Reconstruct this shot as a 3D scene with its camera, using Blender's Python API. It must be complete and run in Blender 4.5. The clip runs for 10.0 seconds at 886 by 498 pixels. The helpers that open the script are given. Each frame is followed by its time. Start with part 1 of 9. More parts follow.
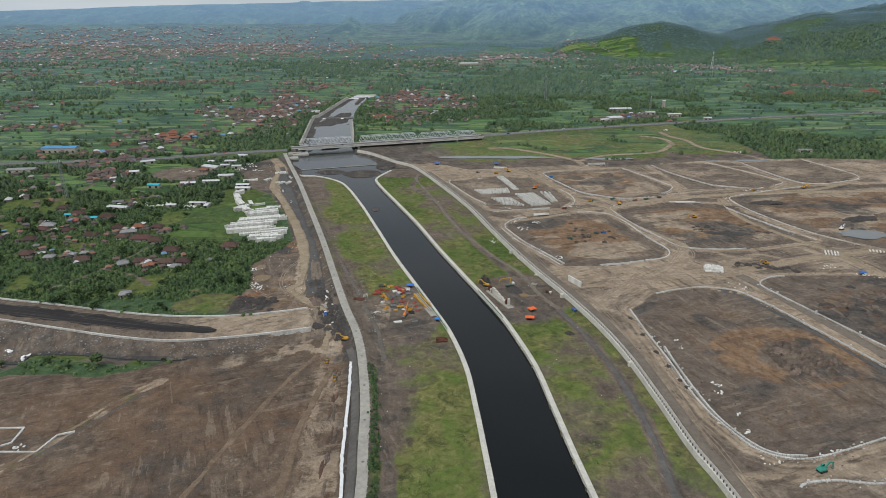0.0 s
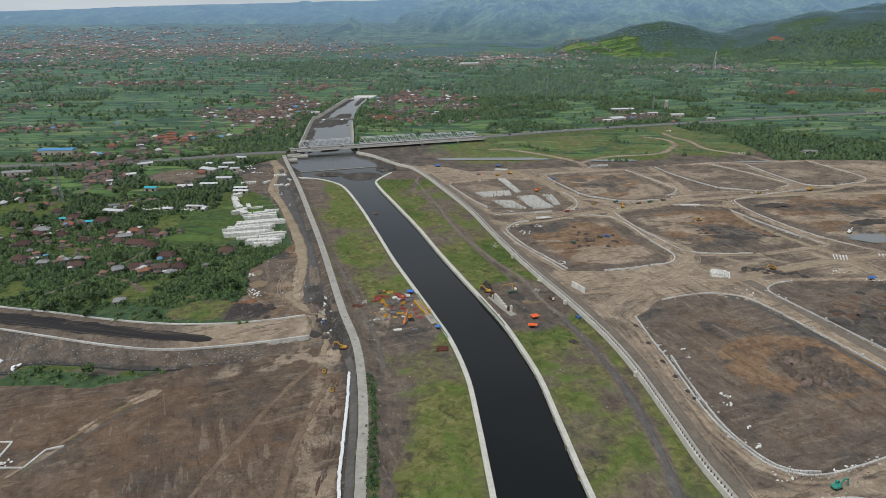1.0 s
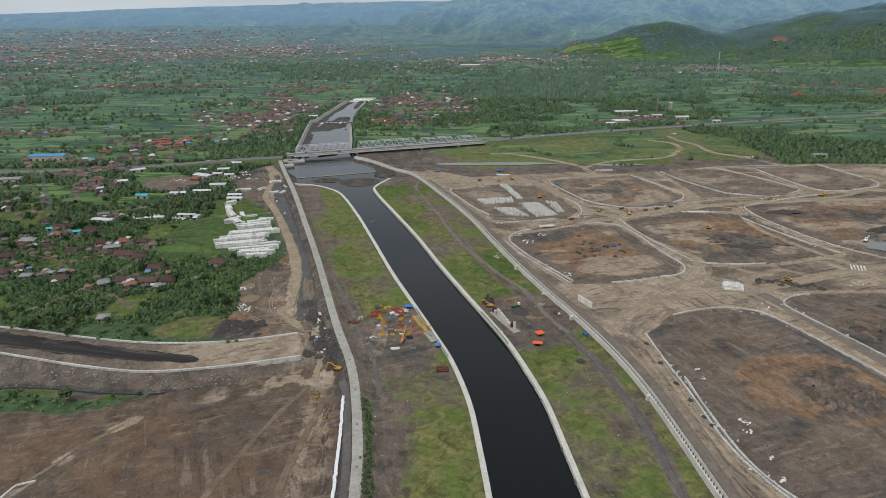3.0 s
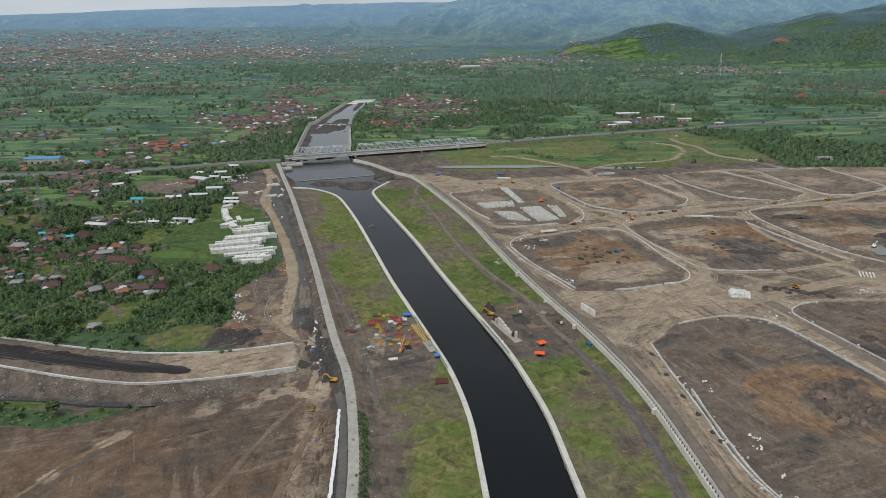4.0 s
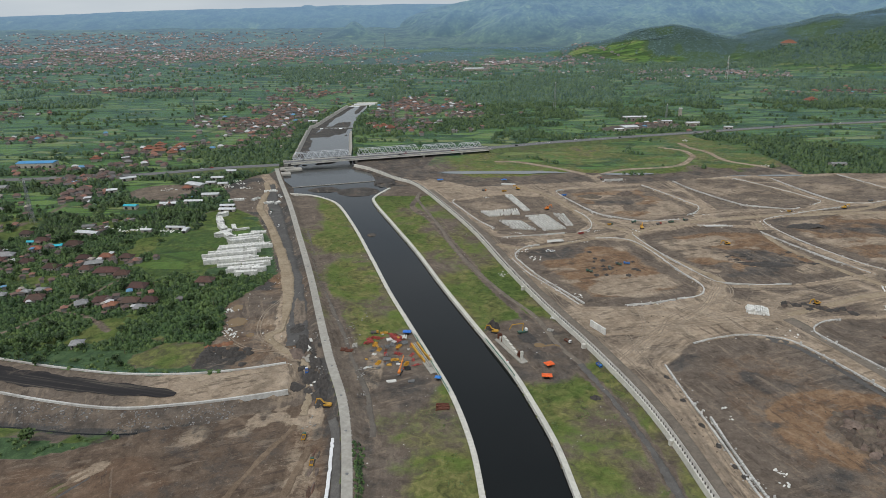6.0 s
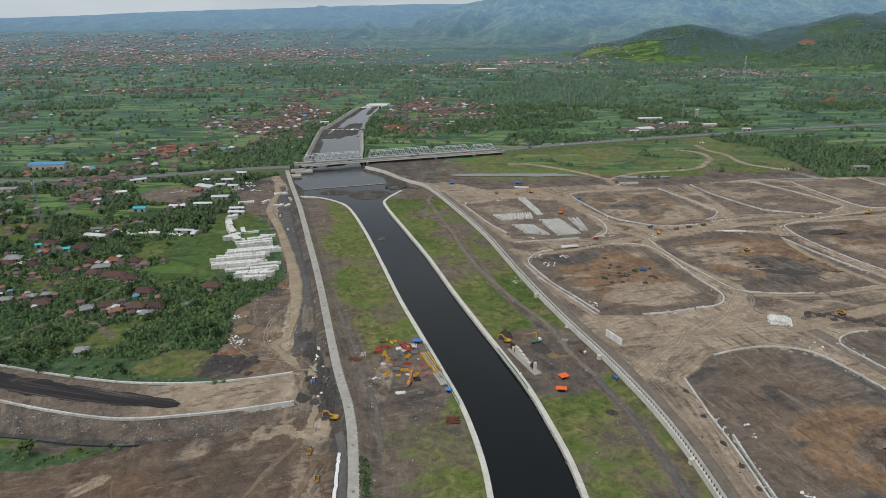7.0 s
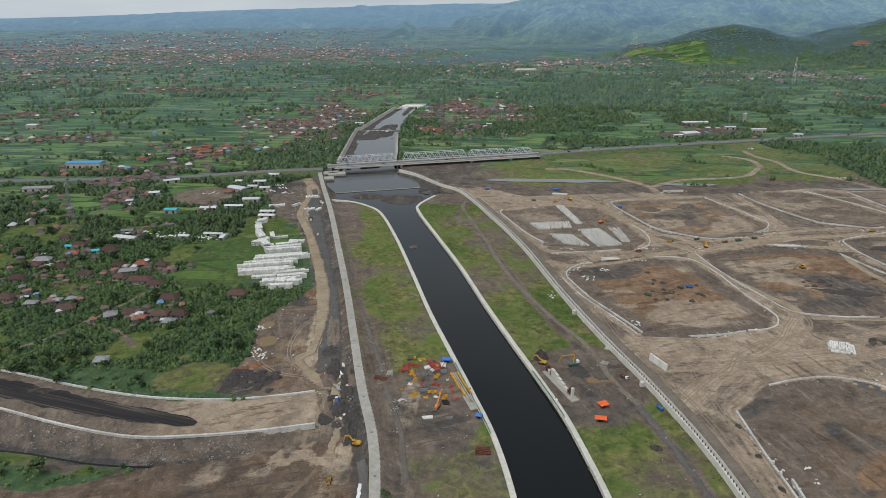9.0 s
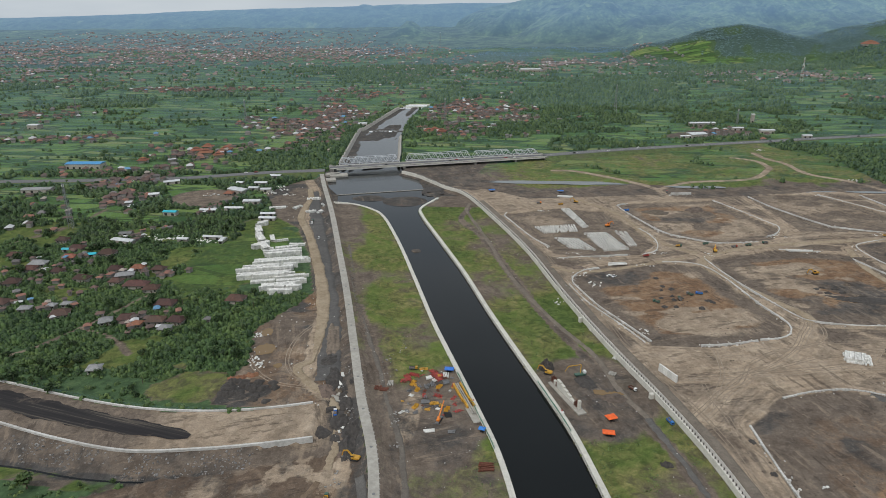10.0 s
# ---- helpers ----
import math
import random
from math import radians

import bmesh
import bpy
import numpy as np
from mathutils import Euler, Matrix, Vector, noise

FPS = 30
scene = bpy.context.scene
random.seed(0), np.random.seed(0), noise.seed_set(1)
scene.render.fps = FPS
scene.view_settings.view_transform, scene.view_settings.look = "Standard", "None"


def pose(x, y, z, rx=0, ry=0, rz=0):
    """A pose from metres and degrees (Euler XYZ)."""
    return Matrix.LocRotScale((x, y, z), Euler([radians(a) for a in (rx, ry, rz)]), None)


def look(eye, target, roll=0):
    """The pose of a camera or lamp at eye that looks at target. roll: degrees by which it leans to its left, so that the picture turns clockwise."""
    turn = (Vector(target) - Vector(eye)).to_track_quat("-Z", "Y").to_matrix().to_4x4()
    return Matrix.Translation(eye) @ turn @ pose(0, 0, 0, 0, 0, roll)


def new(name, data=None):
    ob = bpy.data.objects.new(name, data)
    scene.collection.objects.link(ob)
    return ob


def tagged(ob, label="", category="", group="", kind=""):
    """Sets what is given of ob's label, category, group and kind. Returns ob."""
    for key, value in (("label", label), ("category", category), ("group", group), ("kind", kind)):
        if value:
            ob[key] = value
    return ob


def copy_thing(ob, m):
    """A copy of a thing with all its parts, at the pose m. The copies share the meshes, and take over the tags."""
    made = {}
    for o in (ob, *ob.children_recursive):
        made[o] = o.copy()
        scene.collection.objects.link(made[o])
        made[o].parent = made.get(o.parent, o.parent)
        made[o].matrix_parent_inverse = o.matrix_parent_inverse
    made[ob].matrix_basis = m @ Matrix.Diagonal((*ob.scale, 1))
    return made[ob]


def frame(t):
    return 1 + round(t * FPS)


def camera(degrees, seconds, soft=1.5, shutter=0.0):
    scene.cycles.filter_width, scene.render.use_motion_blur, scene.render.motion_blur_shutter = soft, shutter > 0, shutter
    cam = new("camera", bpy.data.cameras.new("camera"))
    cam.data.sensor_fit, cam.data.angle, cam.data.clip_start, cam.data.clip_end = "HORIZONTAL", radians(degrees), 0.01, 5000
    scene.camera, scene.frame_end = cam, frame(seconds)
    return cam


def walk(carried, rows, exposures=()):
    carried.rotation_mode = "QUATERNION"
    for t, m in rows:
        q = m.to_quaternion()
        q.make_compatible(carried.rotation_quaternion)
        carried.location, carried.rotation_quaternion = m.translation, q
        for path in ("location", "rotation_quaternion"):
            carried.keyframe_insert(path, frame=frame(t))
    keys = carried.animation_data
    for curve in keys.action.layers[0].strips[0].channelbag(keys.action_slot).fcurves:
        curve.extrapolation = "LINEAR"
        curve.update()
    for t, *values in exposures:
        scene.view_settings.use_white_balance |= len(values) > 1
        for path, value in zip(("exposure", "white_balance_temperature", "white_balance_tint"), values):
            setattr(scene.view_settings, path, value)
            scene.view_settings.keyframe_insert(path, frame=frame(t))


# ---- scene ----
cam = camera(68.0, 10.0, soft=0.62)
PATH = [
    (0, (0.742, -1.214, 199.543), (0.724, 0.656, 198.834), -0.3),
    (0.5, (0.668, 4.248, 199.681), (0.649, 6.118, 198.972), -0.3),
    (1, (0.855, 9.775, 199.805), (0.834, 11.645, 199.095), -0.4),
    (1.5, (1.042, 15.65, 199.584), (1.021, 17.521, 198.876), -0.5),
    (2, (1.477, 21.689, 199.502), (1.454, 23.559, 198.794), -0.5),
    (2.5, (1.515, 27.563, 199.534), (1.491, 29.434, 198.826), -0.6),
    (4, (1.878, 45.051, 199.313), (1.853, 46.923, 198.609), -0.6),
    (4.5, (2.201, 51.218, 199.38), (2.175, 53.09, 198.677), -0.6),
    (5, (2.501, 57.328, 199.373), (2.474, 59.2, 198.67), -0.7),
    (5.5, (2.502, 63.342, 198.902), (2.474, 65.216, 198.201), -0.6),
    (7, (2.88, 81.45, 198.53), (2.808, 83.323, 197.831), -0.7),
    (7.5, (2.501, 87.598, 198.543), (2.399, 89.469, 197.844), -0.7),
    (8, (2.698, 93.588, 198.62), (2.562, 95.457, 197.921), -0.7),
    (8.5, (2.459, 99.734, 198.436), (2.297, 101.601, 197.737), -0.7),
    (9, (2.76, 105.621, 198.408), (2.583, 107.487, 197.709), -0.7),
    (9.5, (2.489, 111.284, 198.47), (2.304, 113.148, 197.77), -0.7),
    (10, (2.381, 117.937, 197.98), (2.192, 119.801, 197.28), -0.7),
]
walk(cam, [(t, look(e, g, r)) for t, e, g, r in PATH])

# world: an overcast tropical sky
SUN_ELEV, SUN_ROT = radians(58), radians(215)
world = bpy.data.worlds.new("world")
scene.world = world
world.use_nodes = True
wn, wl = world.node_tree.nodes, world.node_tree.links
wn.clear()
w_out = wn.new("ShaderNodeOutputWorld")
w_sky = wn.new("ShaderNodeTexSky")
w_sky.sky_type, w_sky.sun_disc = "NISHITA", False
w_sky.sun_elevation, w_sky.sun_rotation = SUN_ELEV, SUN_ROT
w_sky.dust_density, w_sky.air_density = 4.0, 1.0
w_bg = wn.new("ShaderNodeBackground")
w_bg.inputs["Strength"].default_value = 0.08
w_cloud = wn.new("ShaderNodeBackground")
w_cloud.inputs["Strength"].default_value = 0.8
w_tc = wn.new("ShaderNodeTexCoord")
w_map = wn.new("ShaderNodeMapping")
w_map.inputs["Scale"].default_value = (1, 1, 5)
w_noise = wn.new("ShaderNodeTexNoise")
w_noise.inputs["Scale"].default_value, w_noise.inputs["Detail"].default_value = 2.2, 6
w_ramp = wn.new("ShaderNodeValToRGB")
w_ramp.color_ramp.elements[0].position, w_ramp.color_ramp.elements[0].color = 0.3, (0.50, 0.58, 0.66, 1)
w_ramp.color_ramp.elements[1].position, w_ramp.color_ramp.elements[1].color = 0.7, (0.80, 0.85, 0.88, 1)
w_mix = wn.new("ShaderNodeMixShader")
w_mix.inputs[0].default_value = 0.8
wl.new(w_tc.outputs["Generated"], w_map.inputs["Vector"])
wl.new(w_map.outputs["Vector"], w_noise.inputs["Vector"])
wl.new(w_noise.outputs["Fac"], w_ramp.inputs["Fac"])
wl.new(w_ramp.outputs["Color"], w_cloud.inputs["Color"])
wl.new(w_sky.outputs["Color"], w_bg.inputs["Color"])
wl.new(w_bg.outputs[0], w_mix.inputs[1])
wl.new(w_cloud.outputs[0], w_mix.inputs[2])
wl.new(w_mix.outputs[0], w_out.inputs["Surface"])

sun = new("sun", bpy.data.lights.new("sun", "SUN"))
sun.data.energy, sun.data.angle, sun.data.color = 1.1, radians(14), (1.0, 0.96, 0.9)
sun.matrix_world = look((math.sin(SUN_ROT) * 900, math.cos(SUN_ROT) * 900, 1400), (0, 0, 0))
scene.view_settings.exposure = 0.38


# ---- materials ----
def nodes_of(name):
    m = bpy.data.materials.new(name)
    m.use_nodes = True
    nt = m.node_tree
    return m, nt, nt.nodes["Principled BSDF"]


def noise_node(nt, vec, scale, detail=4.0, rough=0.55, warp=0.0):
    n = nt.nodes.new("ShaderNodeTexNoise")
    n.inputs["Scale"].default_value, n.inputs["Detail"].default_value = scale, detail
    n.inputs["Roughness"].default_value, n.inputs["Distortion"].default_value = rough, warp
    nt.links.new(vec, n.inputs["Vector"])
    return n.outputs["Fac"]


def ramp_node(nt, fac, stops):
    r = nt.nodes.new("ShaderNodeValToRGB")
    while len(r.color_ramp.elements) < len(stops):
        r.color_ramp.elements.new(0.5)
    for el, (p, c) in zip(r.color_ramp.elements, stops):
        el.position, el.color = p, (*c, 1)
    nt.links.new(fac, r.inputs["Fac"])
    return r.outputs["Color"]


def mix_node(nt, fac, a, b, mode="MIX"):
    n = nt.nodes.new("ShaderNodeMix")
    n.data_type, n.blend_type, n.clamp_factor = "RGBA", mode, True
    for sock, v in ((n.inputs[0], fac), (n.inputs[6], a), (n.inputs[7], b)):
        if isinstance(v, (int, float)):
            sock.default_value = v
        elif isinstance(v, tuple):
            sock.default_value = (*v, 1)
        else:
            nt.links.new(v, sock)
    return n.outputs[2]


def math_node(nt, op, a, b=0.0, c=0.0, clamp=False):
    n = nt.nodes.new("ShaderNodeMath")
    n.operation, n.use_clamp = op, clamp
    for sock, v in zip(n.inputs, (a, b, c)):
        if isinstance(v, (int, float)):
            sock.default_value = v
        else:
            nt.links.new(v, sock)
    return n.outputs[0]


def bump_node(nt, bsdf, height, strength, distance):
    b = nt.nodes.new("ShaderNodeBump")
    b.inputs["Strength"].default_value, b.inputs["Distance"].default_value = strength, distance
    nt.links.new(height, b.inputs["Height"])
    nt.links.new(b.outputs["Normal"], bsdf.inputs["Normal"])


def position_of(nt):
    return nt.nodes.new("ShaderNodeNewGeometry").outputs["Position"]


def surface(name, base, rough=0.8, metal=0.0, grain=2.0, wear=0.25, stain=0.15, spread=0.0, bump=0.15, island=0.0, dirt=None):
    """A worn surface: fine grain, broad stains, a spread of tone from object to object (or island to island)."""
    m, nt, bsdf = nodes_of(name)
    pos = position_of(nt)
    fine, broad = noise_node(nt, pos, grain, 5), noise_node(nt, pos, grain * 0.13, 4)
    dark = tuple(c * (1 - wear) for c in base)
    light = tuple(min(1, c * (1 + wear * 0.6)) for c in base)
    col = ramp_node(nt, fine, [(0.3, dark), (0.7, light)])
    d = dirt or tuple(c * 0.55 for c in base)
    col = mix_node(nt, math_node(nt, "MULTIPLY", ramp_node(nt, broad, [(0.45, (0, 0, 0)), (0.75, (1, 1, 1))]), stain * 2), col, d)
    if spread or island:
        src = nt.nodes.new("ShaderNodeObjectInfo").outputs["Random"] if spread else nt.nodes.new("ShaderNodeNewGeometry").outputs["Random Per Island"]
        amount = spread or island
        hs = nt.nodes.new("ShaderNodeHueSaturation")
        nt.links.new(col, hs.inputs["Color"])
        nt.links.new(math_node(nt, "MULTIPLY_ADD", src, amount * 1.4, 1 - amount * 0.7), hs.inputs["Value"])
        nt.links.new(math_node(nt, "MULTIPLY_ADD", math_node(nt, "FRACT", math_node(nt, "MULTIPLY", src, 7.31)), amount * 0.06, 0.5 - amount * 0.03), hs.inputs["Hue"])
        col = hs.outputs["Color"]
    nt.links.new(col, bsdf.inputs["Base Color"])
    bsdf.inputs["Roughness"].default_value, bsdf.inputs["Metallic"].default_value = rough, metal
    bump_node(nt, bsdf, fine, bump, 0.05)
    return m


M_CONC = surface("concrete", (0.56, 0.54, 0.48), 0.85, grain=0.9, wear=0.18, stain=0.22)
M_CONC_PATH = surface("path_concrete", (0.36, 0.34, 0.30), 0.9, grain=0.5, wear=0.2, stain=0.25)
M_CONC_DARK = surface("aged_concrete", (0.22, 0.21, 0.19), 0.9, grain=0.7, wear=0.35, stain=0.35)
M_CONC_WHITE = surface("precast_concrete", (0.66, 0.65, 0.61), 0.8, grain=1.2, wear=0.15, stain=0.12, spread=0.25)
M_LIME = surface("whitish_wall_concrete", (0.54, 0.53, 0.50), 0.8, grain=0.6, wear=0.25, stain=0.35, dirt=(0.22, 0.19, 0.16))
M_ASPHALT = surface("asphalt", (0.14, 0.14, 0.145), 0.9, grain=0.6, wear=0.3, stain=0.1, dirt=(0.15, 0.13, 0.11))
M_TRUSS = surface("galvanised_steel", (0.60, 0.62, 0.64), 0.5, 0.0, grain=1.0, wear=0.15, stain=0.12)
M_TOWER = surface("weathered_lattice_steel", (0.26, 0.27, 0.28), 0.6, 0.2, grain=1.0)
M_STEEL = surface("weathered_steel", (0.20, 0.20, 0.20), 0.6, 0.5, grain=2.0)
M_RUST = surface("rusted_steel", (0.14, 0.05, 0.03), 0.9, 0.1, grain=1.5, wear=0.4)
M_BLACK = surface("black_rubber", (0.02, 0.02, 0.02), 0.9, grain=5)
M_GLASS_DARK = surface("dark_window_glass", (0.03, 0.035, 0.04), 0.15, 0.0, grain=3, wear=0.1, bump=0.0)
M_YELLOW = surface("machine_yellow_paint", (0.52, 0.28, 0.03), 0.5, grain=2.0, spread=0.15)
M_ORANGE = surface("crane_orange_paint", (0.70, 0.20, 0.02), 0.5, grain=2.0)
M_RED = surface("machine_red_paint", (0.34, 0.045, 0.035), 0.55, grain=2.0, spread=0.25)
M_GREEN_P = surface("machine_green_paint", (0.055, 0.115, 0.085), 0.55, grain=2.0)
M_TEAL_P = surface("machine_teal_paint", (0.035, 0.26, 0.20), 0.55, grain=2.0)
M_BLUE_TARP = surface("blue_tarpaulin", (0.03, 0.16, 0.52), 0.6, grain=1.0, spread=0.2)
M_ORANGE_TARP = surface("orange_tarpaulin", (0.85, 0.13, 0.02), 0.6, grain=1.0)
M_WHITE_PAINT = surface("white_paint", (0.72, 0.72, 0.70), 0.6, grain=0.8, wear=0.12, stain=0.15)
M_WALL = surface("plastered_wall", (0.36, 0.33, 0.29), 0.9, grain=0.7, spread=0.35)
M_TILE = surface("clay_roof_tiles", (0.088, 0.044, 0.034), 0.85, grain=0.8, wear=0.4, stain=0.35, spread=0.45, dirt=(0.05, 0.04, 0.035))
M_TILE_OR = surface("orange_clay_roof_tiles", (0.24, 0.10, 0.06), 0.85, grain=0.8, wear=0.3, stain=0.25, spread=0.3, dirt=(0.15, 0.06, 0.04))
M_TILE_GREY = surface("grey_sheet_roof", (0.22, 0.22, 0.22), 0.7, grain=0.6, wear=0.3, stain=0.3, spread=0.35)
M_TIN = surface("white_sheet_roof", (0.58, 0.59, 0.60), 0.5, grain=0.4, wear=0.2, stain=0.3, spread=0.15)
M_ROOF_BLUE = surface("blue_sheet_roof", (0.05, 0.26, 0.52), 0.5, grain=0.4, wear=0.15)
M_ROOF_CYAN = surface("turquoise_sheet_roof", (0.03, 0.42, 0.52), 0.5, grain=0.4, wear=0.15)
M_SHEET = surface("white_geotextile", (0.80, 0.80, 0.80), 0.8, grain=0.7, wear=0.1, stain=0.08)
M_RUBBLE = surface("broken_concrete", (0.26, 0.25, 0.23), 0.9, grain=1.5, wear=0.35, spread=0.6)
M_SPOIL = surface("dark_spoil", (0.062, 0.055, 0.05), 0.95, grain=0.6, wear=0.4, stain=0.3)
M_EARTH = surface("loose_earth", (0.14, 0.108, 0.085), 0.95, grain=0.5, wear=0.45, stain=0.3, spread=0.5)
M_BARK = surface("bark", (0.10, 0.075, 0.05), 0.95, grain=3.0)


def haze_sheen(bsdf, weight, spread=0.3, tint=(0.30, 0.57, 1.0)):
    """Bluish sheen standing in for haze: brighter and cooler under the sky at a low angle."""
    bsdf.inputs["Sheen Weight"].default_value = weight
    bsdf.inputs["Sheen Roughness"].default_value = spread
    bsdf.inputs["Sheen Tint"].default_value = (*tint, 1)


def foliage(name, a, b, sheen=0.15, spread=0.3):
    m, nt, bsdf = nodes_of(name)
    pos = position_of(nt)
    rnd = nt.nodes.new("ShaderNodeNewGeometry").outputs["Random Per Island"]
    obr = nt.nodes.new("ShaderNodeObjectInfo").outputs["Random"]
    col = mix_node(nt, rnd, a, b)
    far = math_node(nt, "MULTIPLY_ADD", noise_node(nt, pos, 0.06, 4), 0.55, math_node(nt, "MULTIPLY", noise_node(nt, pos, 0.012, 3), 0.45))
    hs = nt.nodes.new("ShaderNodeHueSaturation")
    nt.links.new(col, hs.inputs["Color"])
    nt.links.new(math_node(nt, "MULTIPLY_ADD", far, -0.13, 0.565), hs.inputs["Hue"])
    v = math_node(nt, "MULTIPLY_ADD", obr, 0.7, 0.35)
    nt.links.new(math_node(nt, "ADD", v, math_node(nt, "MULTIPLY_ADD", far, 2.2, -0.6)), hs.inputs["Value"])
    nt.links.new(hs.outputs["Color"], bsdf.inputs["Base Color"])
    bsdf.inputs["Roughness"].default_value = 0.6
    bsdf.inputs["Specular IOR Level"].default_value = 0.35
    haze_sheen(bsdf, sheen, spread)
    return m


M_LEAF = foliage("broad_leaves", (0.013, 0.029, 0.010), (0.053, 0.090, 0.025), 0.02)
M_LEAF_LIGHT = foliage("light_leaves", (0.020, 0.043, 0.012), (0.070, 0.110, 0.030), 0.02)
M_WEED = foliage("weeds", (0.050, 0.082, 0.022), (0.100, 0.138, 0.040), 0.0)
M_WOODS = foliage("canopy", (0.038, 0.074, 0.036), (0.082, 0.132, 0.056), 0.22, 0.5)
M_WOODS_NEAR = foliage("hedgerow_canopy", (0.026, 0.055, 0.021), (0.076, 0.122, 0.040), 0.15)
# far crowns: blue-grey haze put into the base colour besides the sheen
M_WOODS_FAR = foliage("hazed_upland_canopy", (0.060, 0.098, 0.082), (0.068, 0.110, 0.090), 0.18, 0.8)


def water_material(name, base, rough, gloss=0.5):
    m, nt, bsdf = nodes_of(name)
    pos = position_of(nt)
    ripple = noise_node(nt, pos, 0.8, 5)
    broad = noise_node(nt, pos, 0.02, 4)
    col = mix_node(nt, broad, tuple(c * 0.7 for c in base), tuple(c * 1.4 for c in base))
    nt.links.new(col, bsdf.inputs["Base Color"])
    nt.links.new(math_node(nt, "MULTIPLY_ADD", broad, 0.1, rough), bsdf.inputs["Roughness"])
    bsdf.inputs["IOR"].default_value = 1.33
    bsdf.inputs["Specular IOR Level"].default_value = gloss
    bump_node(nt, bsdf, ripple, 0.12, 0.05)
    return m


M_WATER = water_material("river_water", (0.004, 0.005, 0.005), 0.05, 0.34)
M_WATER_SILT = water_material("silty_water", (0.14, 0.145, 0.14), 0.12)
M_WATER_UP = water_material("upstream_water", (0.055, 0.058, 0.058), 0.12, 0.42)
M_WATER_BASIN = water_material("basin_water", (0.026, 0.029, 0.030), 0.07, 0.5)


def ground_material():
    m, nt, bsdf = nodes_of("ground_cover")
    pos = position_of(nt)

    def attr(name):
        a = nt.nodes.new("ShaderNodeAttribute")
        a.attribute_name = name
        sep = nt.nodes.new("ShaderNodeSeparateColor")
        nt.links.new(a.outputs["Color"], sep.inputs[0])
        return (*sep.outputs[:3], a.outputs["Alpha"])
    grass, rice, woods, lush = attr("cover_plants")
    orange, sand, dark, way = attr("cover_soil")
    n1, n2 = noise_node(nt, pos, 0.03, 6, 0.6, 1.6), noise_node(nt, pos, 0.17, 5, 0.58, 1.0)
    n3, n4 = noise_node(nt, pos, 1.1, 5, 0.6), noise_node(nt, pos, 0.009, 4)

    def mask(a, n, gain=3.0, amp=0.9):
        v = math_node(nt, "MULTIPLY_ADD", n, amp, -amp / 2)
        v = math_node(nt, "ADD", a, v)
        return math_node(nt, "MULTIPLY_ADD", v, gain, 0.5 - gain * 0.5, clamp=True)
    both = math_node(nt, "MULTIPLY_ADD", n2, 0.42, math_node(nt, "MULTIPLY", n1, 0.58))
    n7 = noise_node(nt, pos, 0.11, 6, 0.6, 2.0)
    n5 = noise_node(nt, pos, 0.07, 9, 0.72)
    n6 = noise_node(nt, pos, 0.5, 8, 0.75)
    ragged = math_node(nt, "MULTIPLY_ADD", n5, 0.65, math_node(nt, "MULTIPLY", n6, 0.35))
    # streaks left by wheels and blades
    mp = nt.nodes.new("ShaderNodeMapping")
    mp.vector_type = "TEXTURE"
    mp.inputs["Rotation"].default_value, mp.inputs["Scale"].default_value = (0, 0, -1.2), (26, 4.5, 10)
    nt.links.new(pos, mp.inputs["Vector"])
    mp2 = nt.nodes.new("ShaderNodeMapping")
    mp2.vector_type = "TEXTURE"
    mp2.inputs["Rotation"].default_value, mp2.inputs["Scale"].default_value = (0, 0, 0.35), (22, 4.5, 10)
    nt.links.new(pos, mp2.inputs["Vector"])
    s1, s2 = noise_node(nt, mp.outputs["Vector"], 1.0, 7, 0.65), noise_node(nt, mp2.outputs["Vector"], 1.0, 7, 0.65)
    pick = ramp_node(nt, noise_node(nt, pos, 0.014, 3), [(0.45, (0, 0, 0)), (0.55, (1, 1, 1))])
    streak = math_node(nt, "ADD", math_node(nt, "MULTIPLY", s1, pick), math_node(nt, "MULTIPLY", s2, math_node(nt, "SUBTRACT", 1.0, pick)))
    earth = ramp_node(nt, both, [(0.34, (0.084, 0.069, 0.057)), (0.5, (0.142, 0.117, 0.096)), (0.68, (0.200, 0.166, 0.134))])
    earth = mix_node(nt, math_node(nt, "MULTIPLY", streak, 0.5), earth, (0.12, 0.085, 0.06))
    rust = ramp_node(nt, both, [(0.34, (0.125, 0.074, 0.046)), (0.5, (0.200, 0.126, 0.076)), (0.68, (0.295, 0.202, 0.128))])
    col = mix_node(nt, mask(orange, ragged, 4.0, 1.5), earth, rust)
    pale = ramp_node(nt, both, [(0.32, (0.215, 0.163, 0.118)), (0.5, (0.305, 0.240, 0.176)), (0.68, (0.40, 0.325, 0.248))])
    # wheel ruts run beside the ways: their pattern follows the distance from them
    rv = nt.nodes.new("ShaderNodeCombineXYZ")
    nt.links.new(math_node(nt, "MULTIPLY", way, 24.0), rv.inputs[0])
    nt.links.new(math_node(nt, "MULTIPLY", n4, 9.0), rv.inputs[1])
    nt.links.new(math_node(nt, "MULTIPLY", n1, 1.5), rv.inputs[2])
    ruts = noise_node(nt, rv.outputs[0], 1.0, 4, 0.6, 0.2)
    rut_tone = ramp_node(nt, ruts, [(0.34, (0.62, 0.60, 0.58)), (0.48, (1.0, 1.0, 1.0)), (0.66, (1.30, 1.28, 1.24))])
    col = mix_node(nt, mask(sand, math_node(nt, "MULTIPLY_ADD", ruts, 0.35, math_node(nt, "MULTIPLY", ragged, 0.65)), 3.8, 1.4), col, pale)
    near_way = math_node(nt, "MULTIPLY_ADD", way, -3.2, 1.0, clamp=True)
